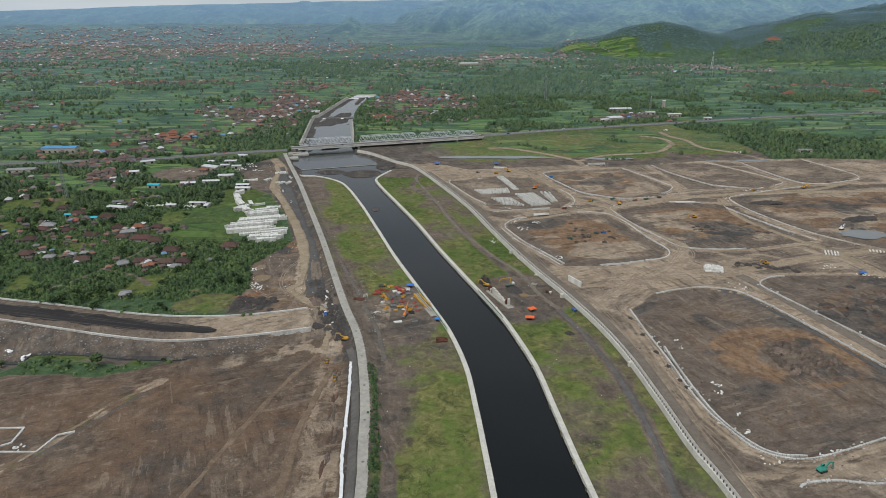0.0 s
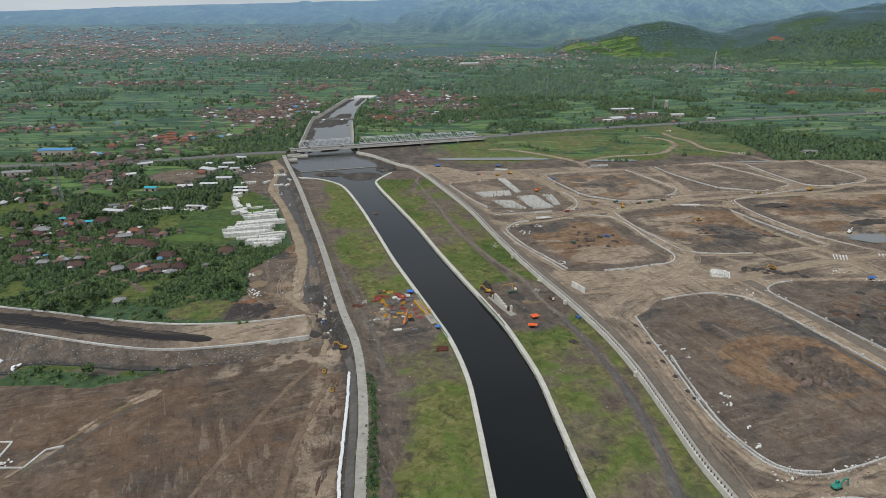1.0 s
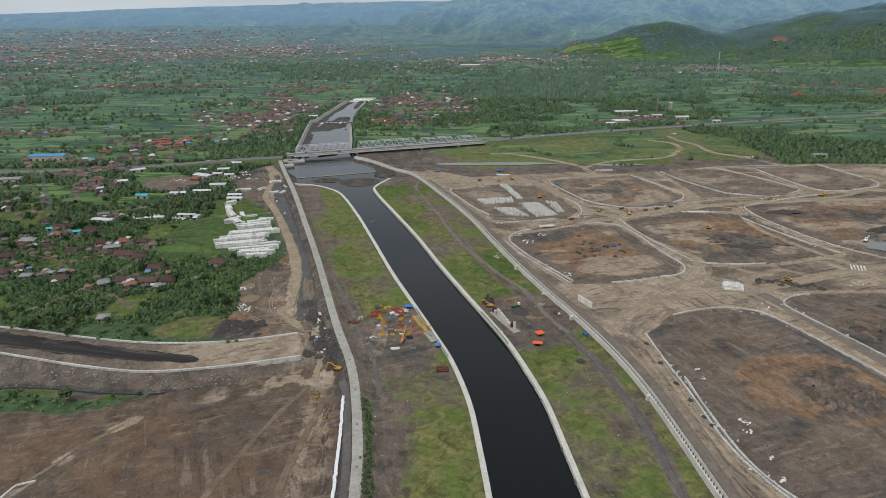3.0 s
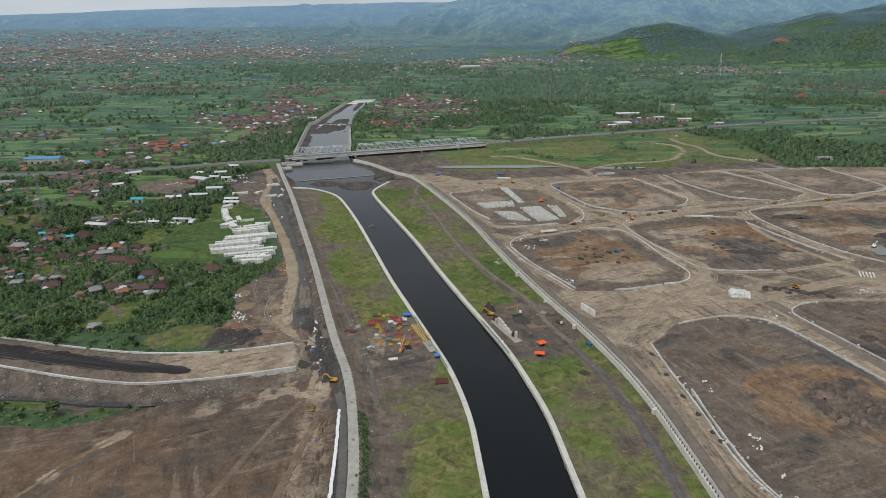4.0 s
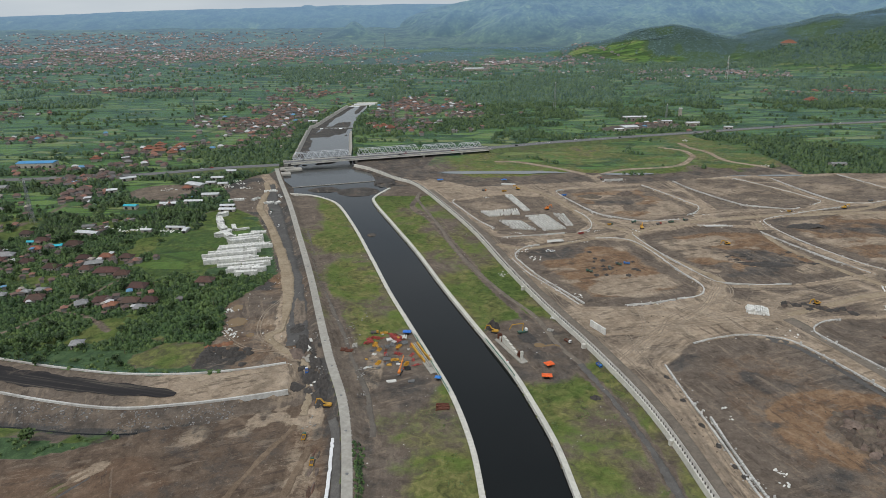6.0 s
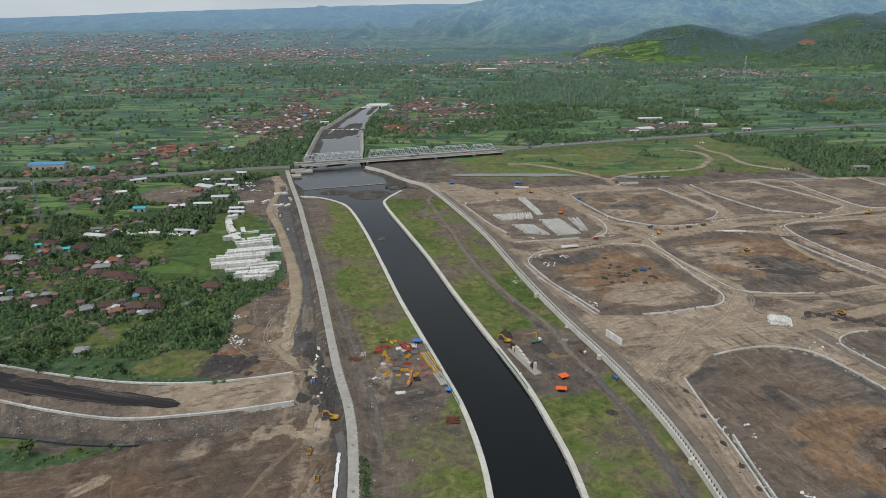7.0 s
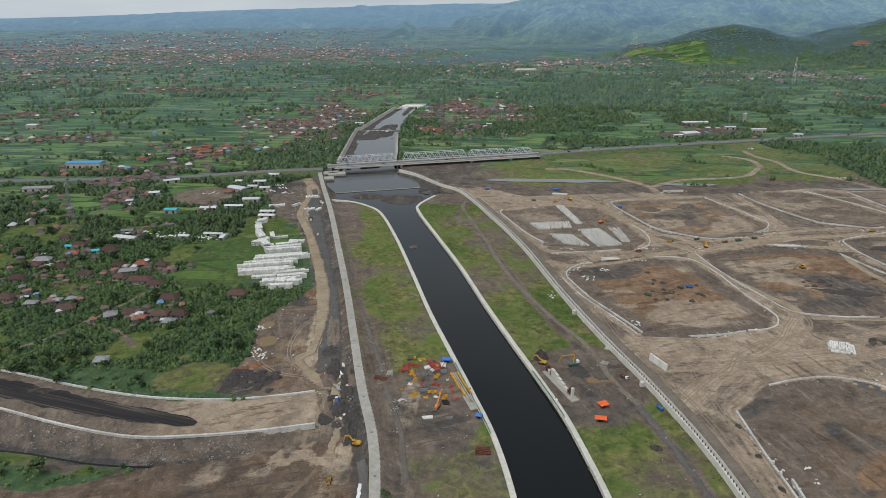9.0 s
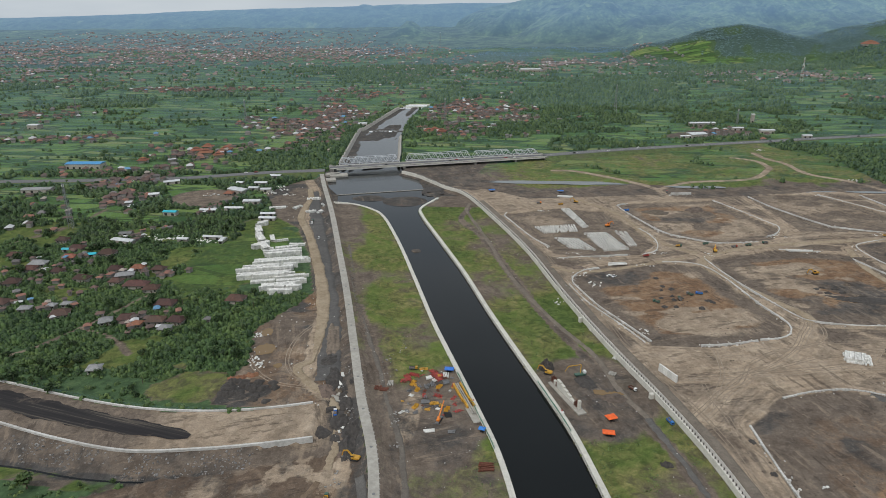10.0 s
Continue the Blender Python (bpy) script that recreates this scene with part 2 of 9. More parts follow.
    col = mix_node(nt, math_node(nt, "MULTIPLY", near_way, 0.75), col, rut_tone, "MULTIPLY")
    loam = ramp_node(nt, both, [(0.34, (0.068, 0.048, 0.036)), (0.5, (0.128, 0.093, 0.068)), (0.68, (0.205, 0.152, 0.110))])
    loam = mix_node(nt, mask(orange, ragged, 4.0, 1.6), loam, mix_node(nt, 0.5, loam, (0.15, 0.090, 0.056)))
    loam = mix_node(nt, mask(dark, n7, 4.0, 1.2), loam, (0.075, 0.060, 0.050))
    loam = mix_node(nt, mask(sand, ragged, 4.5, 2.0), loam, pale)
    col = mix_node(nt, math_node(nt, "MULTIPLY_ADD", lush, 10.0, -8.6, clamp=True), col, mix_node(nt, math_node(nt, "MULTIPLY", near_way, 0.6), loam, rut_tone, "MULTIPLY"))
    black = ramp_node(nt, both, [(0.3, (0.035, 0.033, 0.032)), (0.7, (0.10, 0.095, 0.09))])
    col = mix_node(nt, mask(dark, ragged, 3.6, 1.6), col, black)
    # scrapes left by blades: long smears with hard edges, pale and dark
    bare = math_node(nt, "SUBTRACT", 1.0, math_node(nt, "MAXIMUM", math_node(nt, "MAXIMUM", rice, woods), grass), clamp=True)
    pale_smear = math_node(nt, "MULTIPLY", ramp_node(nt, streak, [(0.565, (0, 0, 0)), (0.60, (0.42, 0.42, 0.42))]), bare)
    dark_smear = math_node(nt, "MULTIPLY", ramp_node(nt, streak, [(0.385, (0.55, 0.55, 0.55)), (0.43, (0, 0, 0))]), bare)
    col = mix_node(nt, pale_smear, col, (0.26, 0.205, 0.155))
    col = mix_node(nt, dark_smear, col, (0.058, 0.044, 0.036))
    # broken crust: hard-edged patches of another tone
    col = mix_node(nt, ramp_node(nt, n5, [(0.52, (0, 0, 0)), (0.57, (0.5, 0.5, 0.5))]), col, mix_node(nt, 0.5, col, (0.055, 0.045, 0.038)))
    col = mix_node(nt, ramp_node(nt, n6, [(0.56, (0, 0, 0)), (0.63, (0.55, 0.55, 0.55))]), col, mix_node(nt, 0.45, col, (0.30, 0.25, 0.20)))
    col = mix_node(nt, ramp_node(nt, n6, [(0.35, (0.6, 0.6, 0.6)), (0.43, (0, 0, 0))]), col, mix_node(nt, 0.5, col, (0.04, 0.035, 0.03)))
    turf = ramp_node(nt, n2, [(0.32, (0.060, 0.067, 0.026)), (0.5, (0.136, 0.138, 0.048)), (0.70, (0.215, 0.200, 0.082))])
    turf = mix_node(nt, ramp_node(nt, n1, [(0.45, (0, 0, 0)), (0.62, (0.8, 0.8, 0.8))]), turf, (0.095, 0.140, 0.032))
    turf = mix_node(nt, mask(lush, n1, 2.2, 0.8), turf, ramp_node(nt, n2, [(0.32, (0.040, 0.064, 0.018)), (0.55, (0.084, 0.120, 0.032)), (0.75, (0.135, 0.155, 0.050))]))
    col = mix_node(nt, mask(grass, both, 3.2, 1.1), col, turf)
    # paddies: long plots with bunds between them
    pm = nt.nodes.new("ShaderNodeMapping")
    pm.inputs["Rotation"].default_value, pm.inputs["Scale"].default_value = (0, 0, -0.12), (0.014, 0.055, 0)
    warp = nt.nodes.new("ShaderNodeMixRGB")
    warp.blend_type = "LINEAR_LIGHT"
    warp.inputs["Fac"].default_value = 6.0
    wn1 = nt.nodes.new("ShaderNodeTexNoise")
    wn1.inputs["Scale"].default_value = 0.01
    nt.links.new(pos, wn1.inputs["Vector"])
    nt.links.new(pos, warp.inputs[1])
    nt.links.new(wn1.outputs["Color"], warp.inputs[2])
    nt.links.new(warp.outputs[0], pm.inputs["Vector"])
    vor = nt.nodes.new("ShaderNodeTexVoronoi")
    vor.feature, vor.distance = "F1", "CHEBYCHEV"
    vor.inputs["Scale"].default_value, vor.inputs["Randomness"].default_value = 1.0, 0.75
    nt.links.new(pm.outputs["Vector"], vor.inputs["Vector"])
    hue = nt.nodes.new("ShaderNodeSeparateColor")
    nt.links.new(vor.outputs["Color"], hue.inputs[0])
    plot = ramp_node(nt, hue.outputs[0], [(0.05, (0.036, 0.074, 0.024)), (0.25, (0.064, 0.122, 0.034)), (0.5, (0.095, 0.172, 0.044)), (0.72, (0.135, 0.215, 0.056)), (0.95, (0.195, 0.225, 0.085))])
    edge = nt.nodes.new("ShaderNodeTexVoronoi")
    edge.feature = "DISTANCE_TO_EDGE"
    edge.inputs["Scale"].default_value, edge.inputs["Randomness"].default_value = 1.0, 0.75
    nt.links.new(pm.outputs["Vector"], edge.inputs["Vector"])
    bund = math_node(nt, "LESS_THAN", edge.outputs["Distance"], 0.06)
    plot = mix_node(nt, math_node(nt, "MULTIPLY", bund, 0.75), plot, (0.028, 0.045, 0.02))
    plot = mix_node(nt, math_node(nt, "MULTIPLY", n2, 0.3), plot, (0.04, 0.085, 0.02))
    col = mix_node(nt, mask(rice, n1, 3.0, 0.8), col, plot)
    floor_ = ramp_node(nt, n2, [(0.3, (0.032, 0.056, 0.028)), (0.55, (0.060, 0.102, 0.046)), (0.75, (0.094, 0.138, 0.062))])
    floor_ = mix_node(nt, ramp_node(nt, n4, [(0.45, (0, 0, 0)), (0.65, (0.3, 0.3, 0.3))]), floor_, (0.07, 0.12, 0.05))
    # forest of the uplands with haze mixed into its colour: cooler and duller than the lowland thickets
    hazed_upland = math_node(nt, "MULTIPLY", woods, math_node(nt, "MULTIPLY_ADD", lush, 10.0, -8.6, clamp=True))
    floor_ = mix_node(nt, hazed_upland, floor_, ramp_node(nt, n2, [(0.3, (0.036, 0.062, 0.052)), (0.55, (0.058, 0.096, 0.078)), (0.75, (0.084, 0.125, 0.098))]))
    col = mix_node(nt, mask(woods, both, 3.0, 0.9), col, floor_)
    col = mix_node(nt, 0.32, col, ramp_node(nt, n3, [(0.3, (0.55, 0.55, 0.55)), (0.5, (1.0, 1.0, 1.0)), (0.7, (1.45, 1.45, 1.45))]), "MULTIPLY")
    col = mix_node(nt, 0.5, col, ramp_node(nt, n7, [(0.3, (0.6, 0.6, 0.6)), (0.5, (1.0, 1.0, 1.0)), (0.7, (1.35, 1.35, 1.35))]), "MULTIPLY")
    nt.links.new(col, bsdf.inputs["Base Color"])
    bsdf.inputs["Roughness"].default_value = 0.95
    bsdf.inputs["Specular IOR Level"].default_value = 0.15
    # blue sheen on paddies and upland forest stands in for haze
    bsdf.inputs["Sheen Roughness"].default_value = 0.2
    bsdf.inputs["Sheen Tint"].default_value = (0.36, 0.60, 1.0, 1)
    nt.links.new(math_node(nt, "MULTIPLY_ADD", hazed_upland, 0.5, math_node(nt, "MULTIPLY", rice, 0.42), clamp=True), bsdf.inputs["Sheen Weight"])
    h = math_node(nt, "MULTIPLY_ADD", n3, 0.4, n2)
    bump_node(nt, bsdf, h, 0.6, 0.8)
    return m


M_GROUND = ground_material()


def backdrop_material(name, low, high, reach, contrast):
    """Far forested slopes with haze painted as a blue glow: low and high are its strength at the foot and at the given
    height.
    """
    m, nt, bsdf = nodes_of(name)
    pos = position_of(nt)
    fine, broad = noise_node(nt, pos, 0.02, 6, 0.65), noise_node(nt, pos, 0.0035, 4)
    tone = math_node(nt, "MULTIPLY_ADD", fine, 0.6, math_node(nt, "MULTIPLY", broad, 0.4))
    crowns = nt.nodes.new("ShaderNodeTexVoronoi")
    crowns.inputs["Scale"].default_value = 0.055
    nt.links.new(pos, crowns.inputs["Vector"])
    tone = math_node(nt, "MULTIPLY_ADD", crowns.outputs["Distance"], -0.18, math_node(nt, "ADD", tone, 0.07))
    col = ramp_node(nt, tone, [(0.30, (0.030, 0.054, 0.034)), (0.48, (0.054, 0.090, 0.052)), (0.58, (0.080, 0.126, 0.064)), (0.70, (0.15, 0.205, 0.09))])
    fields = noise_node(nt, pos, 0.0065, 7, 0.7, 0.6)
    col = mix_node(nt, ramp_node(nt, fields, [(0.60, (0, 0, 0)), (0.68, (0.7, 0.7, 0.7))]), col, (0.19, 0.25, 0.10))
    # relief shading put into the colour: pale scrubby spurs, dark wooded gullies
    spur = math_node(nt, "ABSOLUTE", math_node(nt, "SUBTRACT", noise_node(nt, pos, 0.006, 6, 0.62), 0.5))
    col = mix_node(nt, ramp_node(nt, spur, [(0.0, (0.16, 0.16, 0.16)), (0.04, (0.05, 0.05, 0.05)), (0.08, (0, 0, 0))]), col, (0.17, 0.24, 0.13))
    col = mix_node(nt, ramp_node(nt, spur, [(0.04, (0, 0, 0)), (0.16, (0.6, 0.6, 0.6))]), col, (0.022, 0.042, 0.030))
    # haze painted in: the pattern fades towards one even tone
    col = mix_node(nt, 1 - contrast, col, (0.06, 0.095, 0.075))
    nt.links.new(col, bsdf.inputs["Base Color"])
    bsdf.inputs["Roughness"].default_value = 1.0
    # blue emission for haze, stronger with height
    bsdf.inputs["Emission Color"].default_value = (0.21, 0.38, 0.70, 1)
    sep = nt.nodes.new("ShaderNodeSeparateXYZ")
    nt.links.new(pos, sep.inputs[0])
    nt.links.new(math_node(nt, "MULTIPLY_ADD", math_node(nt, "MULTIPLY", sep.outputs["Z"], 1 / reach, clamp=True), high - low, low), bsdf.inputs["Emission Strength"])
    bump_node(nt, bsdf, fine, 0.6, 8.0)
    return m


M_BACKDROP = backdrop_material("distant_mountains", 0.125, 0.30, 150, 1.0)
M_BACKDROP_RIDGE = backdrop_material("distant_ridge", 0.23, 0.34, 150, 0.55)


# ---- plan of the place (metres) ----
def spline(pts, step=4.0, closed=False):
    """A smooth line through a few plan points, at even steps."""
    p = np.array(pts, float)
    if closed:
        p = np.vstack([p[-1:], p, p[:2]])
    else:
        p = np.vstack([2 * p[0] - p[1], p, 2 * p[-1] - p[-2]])
    out = []
    for i in range(1, len(p) - 2):
        a, b, c, d = p[i - 1:i + 3]
        n = max(2, int(np.linalg.norm(c - b) / step))
        for k in range(n):
            u = k / n
            out.append(0.5 * (2 * b + (c - a) * u + (2 * a - 5 * b + 4 * c - d) * u * u + (3 * b - a - 3 * c + d) * u ** 3))
    if not closed:
        out.append(p[-2])
    return np.array(out)


BANK_L = spline([(28, 120), (21.3, 224), (19, 255), (16, 292), (12, 331), (3, 373), (-9, 410), (-25, 456), (-44, 511), (-65, 579), (-91, 661), (-118, 734), (-137, 760), (-160, 776), (-187, 782)])
BANK_R = spline([(74, 120), (61.7, 224), (58, 255), (54, 294), (50, 331), (43, 365), (35, 397), (23, 433), (10, 470), (-9, 526), (-31, 595), (-56, 665), (-83, 741), (-86, 767), (-73, 803)])
LEVEE_L = spline([(-33, 120), (-37, 222), (-40, 256), (-43, 289), (-50, 334), (-58, 369), (-72, 411), (-90, 472), (-111, 543), (-140, 635), (-172, 735), (-206, 833), (-226, 893)])
LEVEE_R = spline([(133, 120), (121, 221), (115, 255), (111, 295), (106, 339), (98, 379), (84, 427), (66, 480), (44, 554), (21, 641), (-9, 729), (-42, 812), (-69, 843), (-103, 888), (-128, 910)])
ROAD_U = spline([(-520, 470), (-420, 447), (-319, 420), (-273, 410), (-228, 399), (-186, 392), (-148, 392), (-119, 397), (-96, 404)])
ROAD_D = spline([(-500, 436), (-400, 413), (-297, 387), (-253, 375), (-211, 364), (-173, 358), (-139, 362), (-112, 368), (-88, 375)])
HIGHWAY = spline([(-900, 800), (-640, 838), (-440, 862), (-320, 885), (-234, 900), (-129, 925), (-45, 960), (49, 1000), (187, 1054), (411, 1139), (700, 1215), (1200, 1290)], 10)
SAND_L = spline([(-75, 357), (-77, 375), (-82, 397), (-92, 414), (-107, 428), (-111, 454), (-117, 488), (-123, 527), (-154, 623), (-182, 694), (-204, 755), (-210, 811), (-235, 868)])
TRACK_R = spline([(97, 130), (98, 224), (100, 272), (96, 325), (86, 373), (67, 424), (48, 476), (28, 526), (4, 604), (-20, 682), (-41, 728), (-36, 767)])
TRACK_L = spline([(-22, 130), (-25, 224), (-32, 272), (-40, 338), (-55, 397), (-72, 454), (-99, 527)])
DITCH = spline([(-480, 398), (-380, 370), (-266, 338), (-252, 348), (-224, 348), (-188, 343), (-157, 343), (-128, 348)])
UP_L = spline([(-233, 905), (-221, 935), (-219, 960), (-245, 1192), (-240, 1215), (-219, 1451), (-200, 1520), (-140, 1620), (-60, 1800)], 12)
UP_R = spline([(-128, 912), (-141, 960), (-149, 1023), (-163, 1116), (-173, 1202), (-179, 1357), (-174, 1466), (-150, 1510), (-110, 1600), (-30, 1790)], 12)

PARCELS = {
    "stock": [(-2, 740), (52, 766), (98, 757), (121, 707), (130, 663), (113, 637), (78, 630), (44, 634), (23, 686)],
    "north": [(115, 784), (217, 803), (251, 713), (236, 684), (184, 669), (145, 684), (124, 731)],
    "centre": [(52, 581), (70, 606), (116, 622), (159, 614), (170, 572), (185, 520), (173, 497), (129, 482), (93, 483), (67, 535)],
    "east": [(168, 629), (227, 656), (288, 647), (311, 563), (319, 540), (256, 520), (204, 520), (175, 572)],
    "north_east": [(255, 827), (333, 832), (385, 736), (358, 712), (268, 706)],
    "far_east": [(376, 832), (463, 847), (483, 761), (462, 740), (404, 728), (387, 762)],
    "wide_east": [(560, 735), (498, 727), (398, 716), (298, 672), (301, 622), (326, 563), (369, 519), (560, 480)],
    "south": [(149, 429), (185, 440), (213, 428), (231, 385), (251, 328), (260, 290), (210, 263), (187, 255), (166, 248), (153, 249), (143, 257), (134, 281), (129, 337), (124, 403)],
    "south_east": [(255, 461), (237, 454), (230, 438), (265, 351), (330, 300), (420, 400), (330, 462)],
}
HAUL_ROADS = [spline(p) for p in (
    [(96, 444), (131, 449), (176, 459), (223, 470), (299, 499), (370, 518)],
    [(101, 406), (128, 439), (175, 482), (201, 534), (171, 588), (162, 629), (213, 662), (292, 682), (363, 692), (484, 701)],
    [(39, 607), (60, 598), (118, 619), (155, 637)], [(78, 800), (113, 745), (133, 674), (166, 637)],
    [(287, 661), (283, 604), (304, 547), (321, 505), (332, 458)], [(220, 465), (232, 433), (261, 343), (290, 270)], [(345, 698), (406, 706), (463, 736)])]
VILLAGE_LANES = [spline(p) for p in (
    [(-300, 440), (-286, 457), (-276, 481), (-270, 495), (-260, 528), (-252, 548)], [(-460, 600), (-442, 628), (-420, 680), (-416, 718), (-418, 765), (-429, 804), (-471, 886)], [(-276, 481), (-245, 468), (-225, 450)])]
DIRT_L = [(-58, 398), (-97, 398), (-152, 401), (-152, 430), (-148, 444), (-159, 489), (-143, 527), (-138, 549), (-163, 623), (-195, 695), (-230, 730), (-268, 812), (-246, 865), (-217, 885), (-190, 820), (-140, 640), (-75, 430)]
FIELD_S = [(-420, 300), (-300, 318), (-234, 324), (-199, 321), (-177, 330), (-152, 345), (-110, 356), (-62, 372), (-40, 300), (-34, 120), (-420, 120)]


# ---- helpers on arrays of plan points ----
LATTICE = np.random.RandomState(7).rand(256, 256)


def value_noise(x, y):
    xi, yi = np.floor(x).astype(int), np.floor(y).astype(int)
    u, v = x - xi, y - yi
    u, v = u * u * (3 - 2 * u), v * v * (3 - 2 * v)
    g = lambda a, b: LATTICE[a % 256, b % 256]
    return (g(xi, yi) * (1 - u) + g(xi + 1, yi) * u) * (1 - v) + (g(xi, yi + 1) * (1 - u) + g(xi + 1, yi + 1) * u) * v


def fbm(x, y, size, seed=0, octaves=4):
    total, amp, norm = np.zeros_like(x, dtype=float), 1.0, 0.0
    for k in range(octaves):
        f = 2 ** k / size
        total += amp * value_noise(x * f + 37.7 * seed + 11 * k, y * f - 19.3 * seed + 5 * k)
        norm, amp = norm + amp, amp * 0.5
    return total / norm


def smooth(v, a, b):
    t = np.clip((v - a) / (b - a), 0, 1)
    return t * t * (3 - 2 * t)


def line_distance(line, x, y, reach=60.0):
    """Distance to a line and the side (positive to the right of its way); only near it exact."""
    best, side = np.full(x.shape, 1e9), np.ones(x.shape)
    lo, hi = line.min(0) - reach, line.max(0) + reach
    near = (x > lo[0]) & (x < hi[0]) & (y > lo[1]) & (y < hi[1])
    px, py = x[near], y[near]
    b, s = np.full(px.shape, 1e9), np.ones(px.shape)
    for (ax, ay), (bx, by) in zip(line[:-1], line[1:]):
        dx, dy = bx - ax, by - ay
        t = np.clip(((px - ax) * dx + (py - ay) * dy) / (dx * dx + dy * dy + 1e-9), 0, 1)
        d = np.hypot(px - ax - t * dx, py - ay - t * dy)
        closer = d < b
        b = np.where(closer, d, b)
        s = np.where(closer, np.where(dx * (py - ay) - dy * (px - ax) < 0, 1.0, -1.0), s)
    best[near], side[near] = b, s
    return best, side


def inside(poly, x, y):
    p = np.array(poly, float)
    hit = np.zeros(x.shape, bool)
    for (ax, ay), (bx, by) in zip(p, np.roll(p, -1, 0)):
        cross = ((ay > y) != (by > y)) & (x < (bx - ax) * (y - ay) / (by - ay + 1e-12) + ax)
        hit ^= cross
    return hit


def at_y(line, y):
    """The x of a line that runs north at the given y."""
    o = np.argsort(line[:, 1])
    return np.interp(y, line[o, 1], line[o, 0])


WATER_Z = -1.6


def hill(x, y, cx, cy, sx, sy, h, turn=0.0, rough=0.35, seed=50):
    c, s = math.cos(turn), math.sin(turn)
    u, v = ((x - cx) * c + (y - cy) * s) / sx, (-(x - cx) * s + (y - cy) * c) / sy
    d2 = np.hypot(u, v)
    ridge = 1 - np.abs(2 * fbm(x, y, 340, seed, 5) - 1)
    return h * np.clip(1 - d2, 0, 1) ** 0.9 * smooth(d2, 1.0, 0.6) * (1 - rough + rough * 1.5 * ridge)


def ridge_hill(x, y, xs, hs, crest, front, back):
    """A long hill: the height along its crest, falling over its front and its back."""
    h = np.interp(x, xs, hs)
    wob = 160 * (fbm(x, y, 420, 58, 3) - 0.5)
    d = y + wob - crest
    return h * np.where(d < 0, smooth(d, -front, 0), smooth(d, back, 0))


def terrain(x, y):
    """Height and cover masks of the ground at plan points."""
    x, y = np.asarray(x, float), np.asarray(y, float)
    r = np.hypot(x, y)
    z = (fbm(x, y, 30, 1) - 0.5) * 0.8
    grass, rice, woods = np.zeros_like(x), np.zeros_like(x), np.zeros_like(x)
    orange, sand, dark = np.zeros_like(x), np.zeros_like(x), np.zeros_like(x)
    lush = 0.25 * np.ones_like(x)
    way = np.full_like(x, 60.0)
    n_s, n_m, n_l = fbm(x, y, 14, 2), fbm(x, y, 45, 3), fbm(x, y, 220, 4)

    yc = np.clip(y, 120, 930)
    xl, xr, xbl, xbr = at_y(LEVEE_L, yc), at_y(LEVEE_R, yc), at_y(BANK_L, np.clip(y, 120, 782)), at_y(BANK_R, np.clip(y, 120, 803))
    south = y < 905 + 0.45 * (x + 234)
    d_ll, _ = line_distance(LEVEE_L, x, y)
    d_lr, s_lr = line_distance(LEVEE_R, x, y)
    d_bl, s_bl = line_distance(BANK_L, x, y, 120)
    d_br, s_br = line_distance(BANK_R, x, y, 120)
    between = (x > xl) & (x < xr) & south

    # open country all round
    country = ~between
    wood_f = fbm(x, y, 260, 6, 5) + 0.25 * (fbm(x, y, 70, 8) - 0.5)
    woods = np.where(country, smooth(wood_f, 0.40 + 0.06 * smooth(y, 900, 1300), 0.53 + 0.04 * smooth(y, 900, 1300)), 0)
    rice = np.where(country, 1.0, 0)
    woods = np.where((x < -330 - 0.1 * (y - 700)) & (y > 560) & (y < 2400), smooth(wood_f, 0.62, 0.70), woods)
    open_land = (x < -330) & (y > 610) & (y < 1420)
    woods = np.where(open_land, woods * 0.15, woods)
    for cx, cy, sx, sy in ((-690, 1645, 110, 32), (-330, 990, 70, 26), (-214, 1090, 50, 70), (-460, 890, 60, 14), (-560, 880, 70, 12), (-640, 820, 60, 14), (-300, 775, 34, 22), (-290, 690, 26, 12), (-400, 690, 40, 14)):
        woods = np.maximum(woods, country * smooth(np.hypot((x - cx) / sx, (y - cy) / sy), 1.15, 0.8))
    for cx, cy, sx, sy in ((-345, 1400, 110, 270), (-55, 1400, 100, 190), (-620, 2700, 330, 260), (130, 2420, 340, 150), (-1700, 3000, 700, 400), (-440, 1010, 80, 70)):
        woods = woods * (1 - 0.75 * smooth(np.hypot((x - cx) / sx, (y - cy) / sy) + 0.8 * (n_m - 0.5), 1.1, 0.8))
    scrub = (x > -560) & (x < -235) & (y > 640) & (y < 905)
    woods = np.where(scrub & country, np.maximum(woods, 0.9 * smooth(n_m + 0.35 * (n_s - 0.5), 0.47, 0.55)), woods)
    centre_wood = (x > -150) & (x < 430 + 0.25 * (y - 1000)) & (y > 980) & (y < 2350) & (np.hypot((x + 55) / 110, (y - 1400) / 200) > 1)
    woods = np.where(centre_wood & country, np.maximum(woods, smooth(wood_f + 0.6 * (n_m - 0.5), 0.38, 0.50)), woods)
    d_hw = np.abs(y - np.interp(x, HIGHWAY[:, 0], HIGHWAY[:, 1]))
    woods = np.where((x < -235) & (x > -900), np.maximum(woods, smooth(d_hw, 42, 28) * smooth(n_s + n_m, 0.86, 1.0)), woods)
    right_fields = (x > 430 + 0.25 * (y - 1000)) & (y > 900) & (y < 1900)
    woods = np.where(right_fields, smooth(wood_f, 0.52, 0.62), woods)

    # the berms between the embankments
    g_l = np.clip(0.42 + 1.5 * (n_m - 0.42) + 0.25 * smooth(x - xl, 14, 34), 0, 1)
    bare_l = smooth(np.hypot((x + 28) / 26, (y - 405) / 44), 1.25, 0.7)
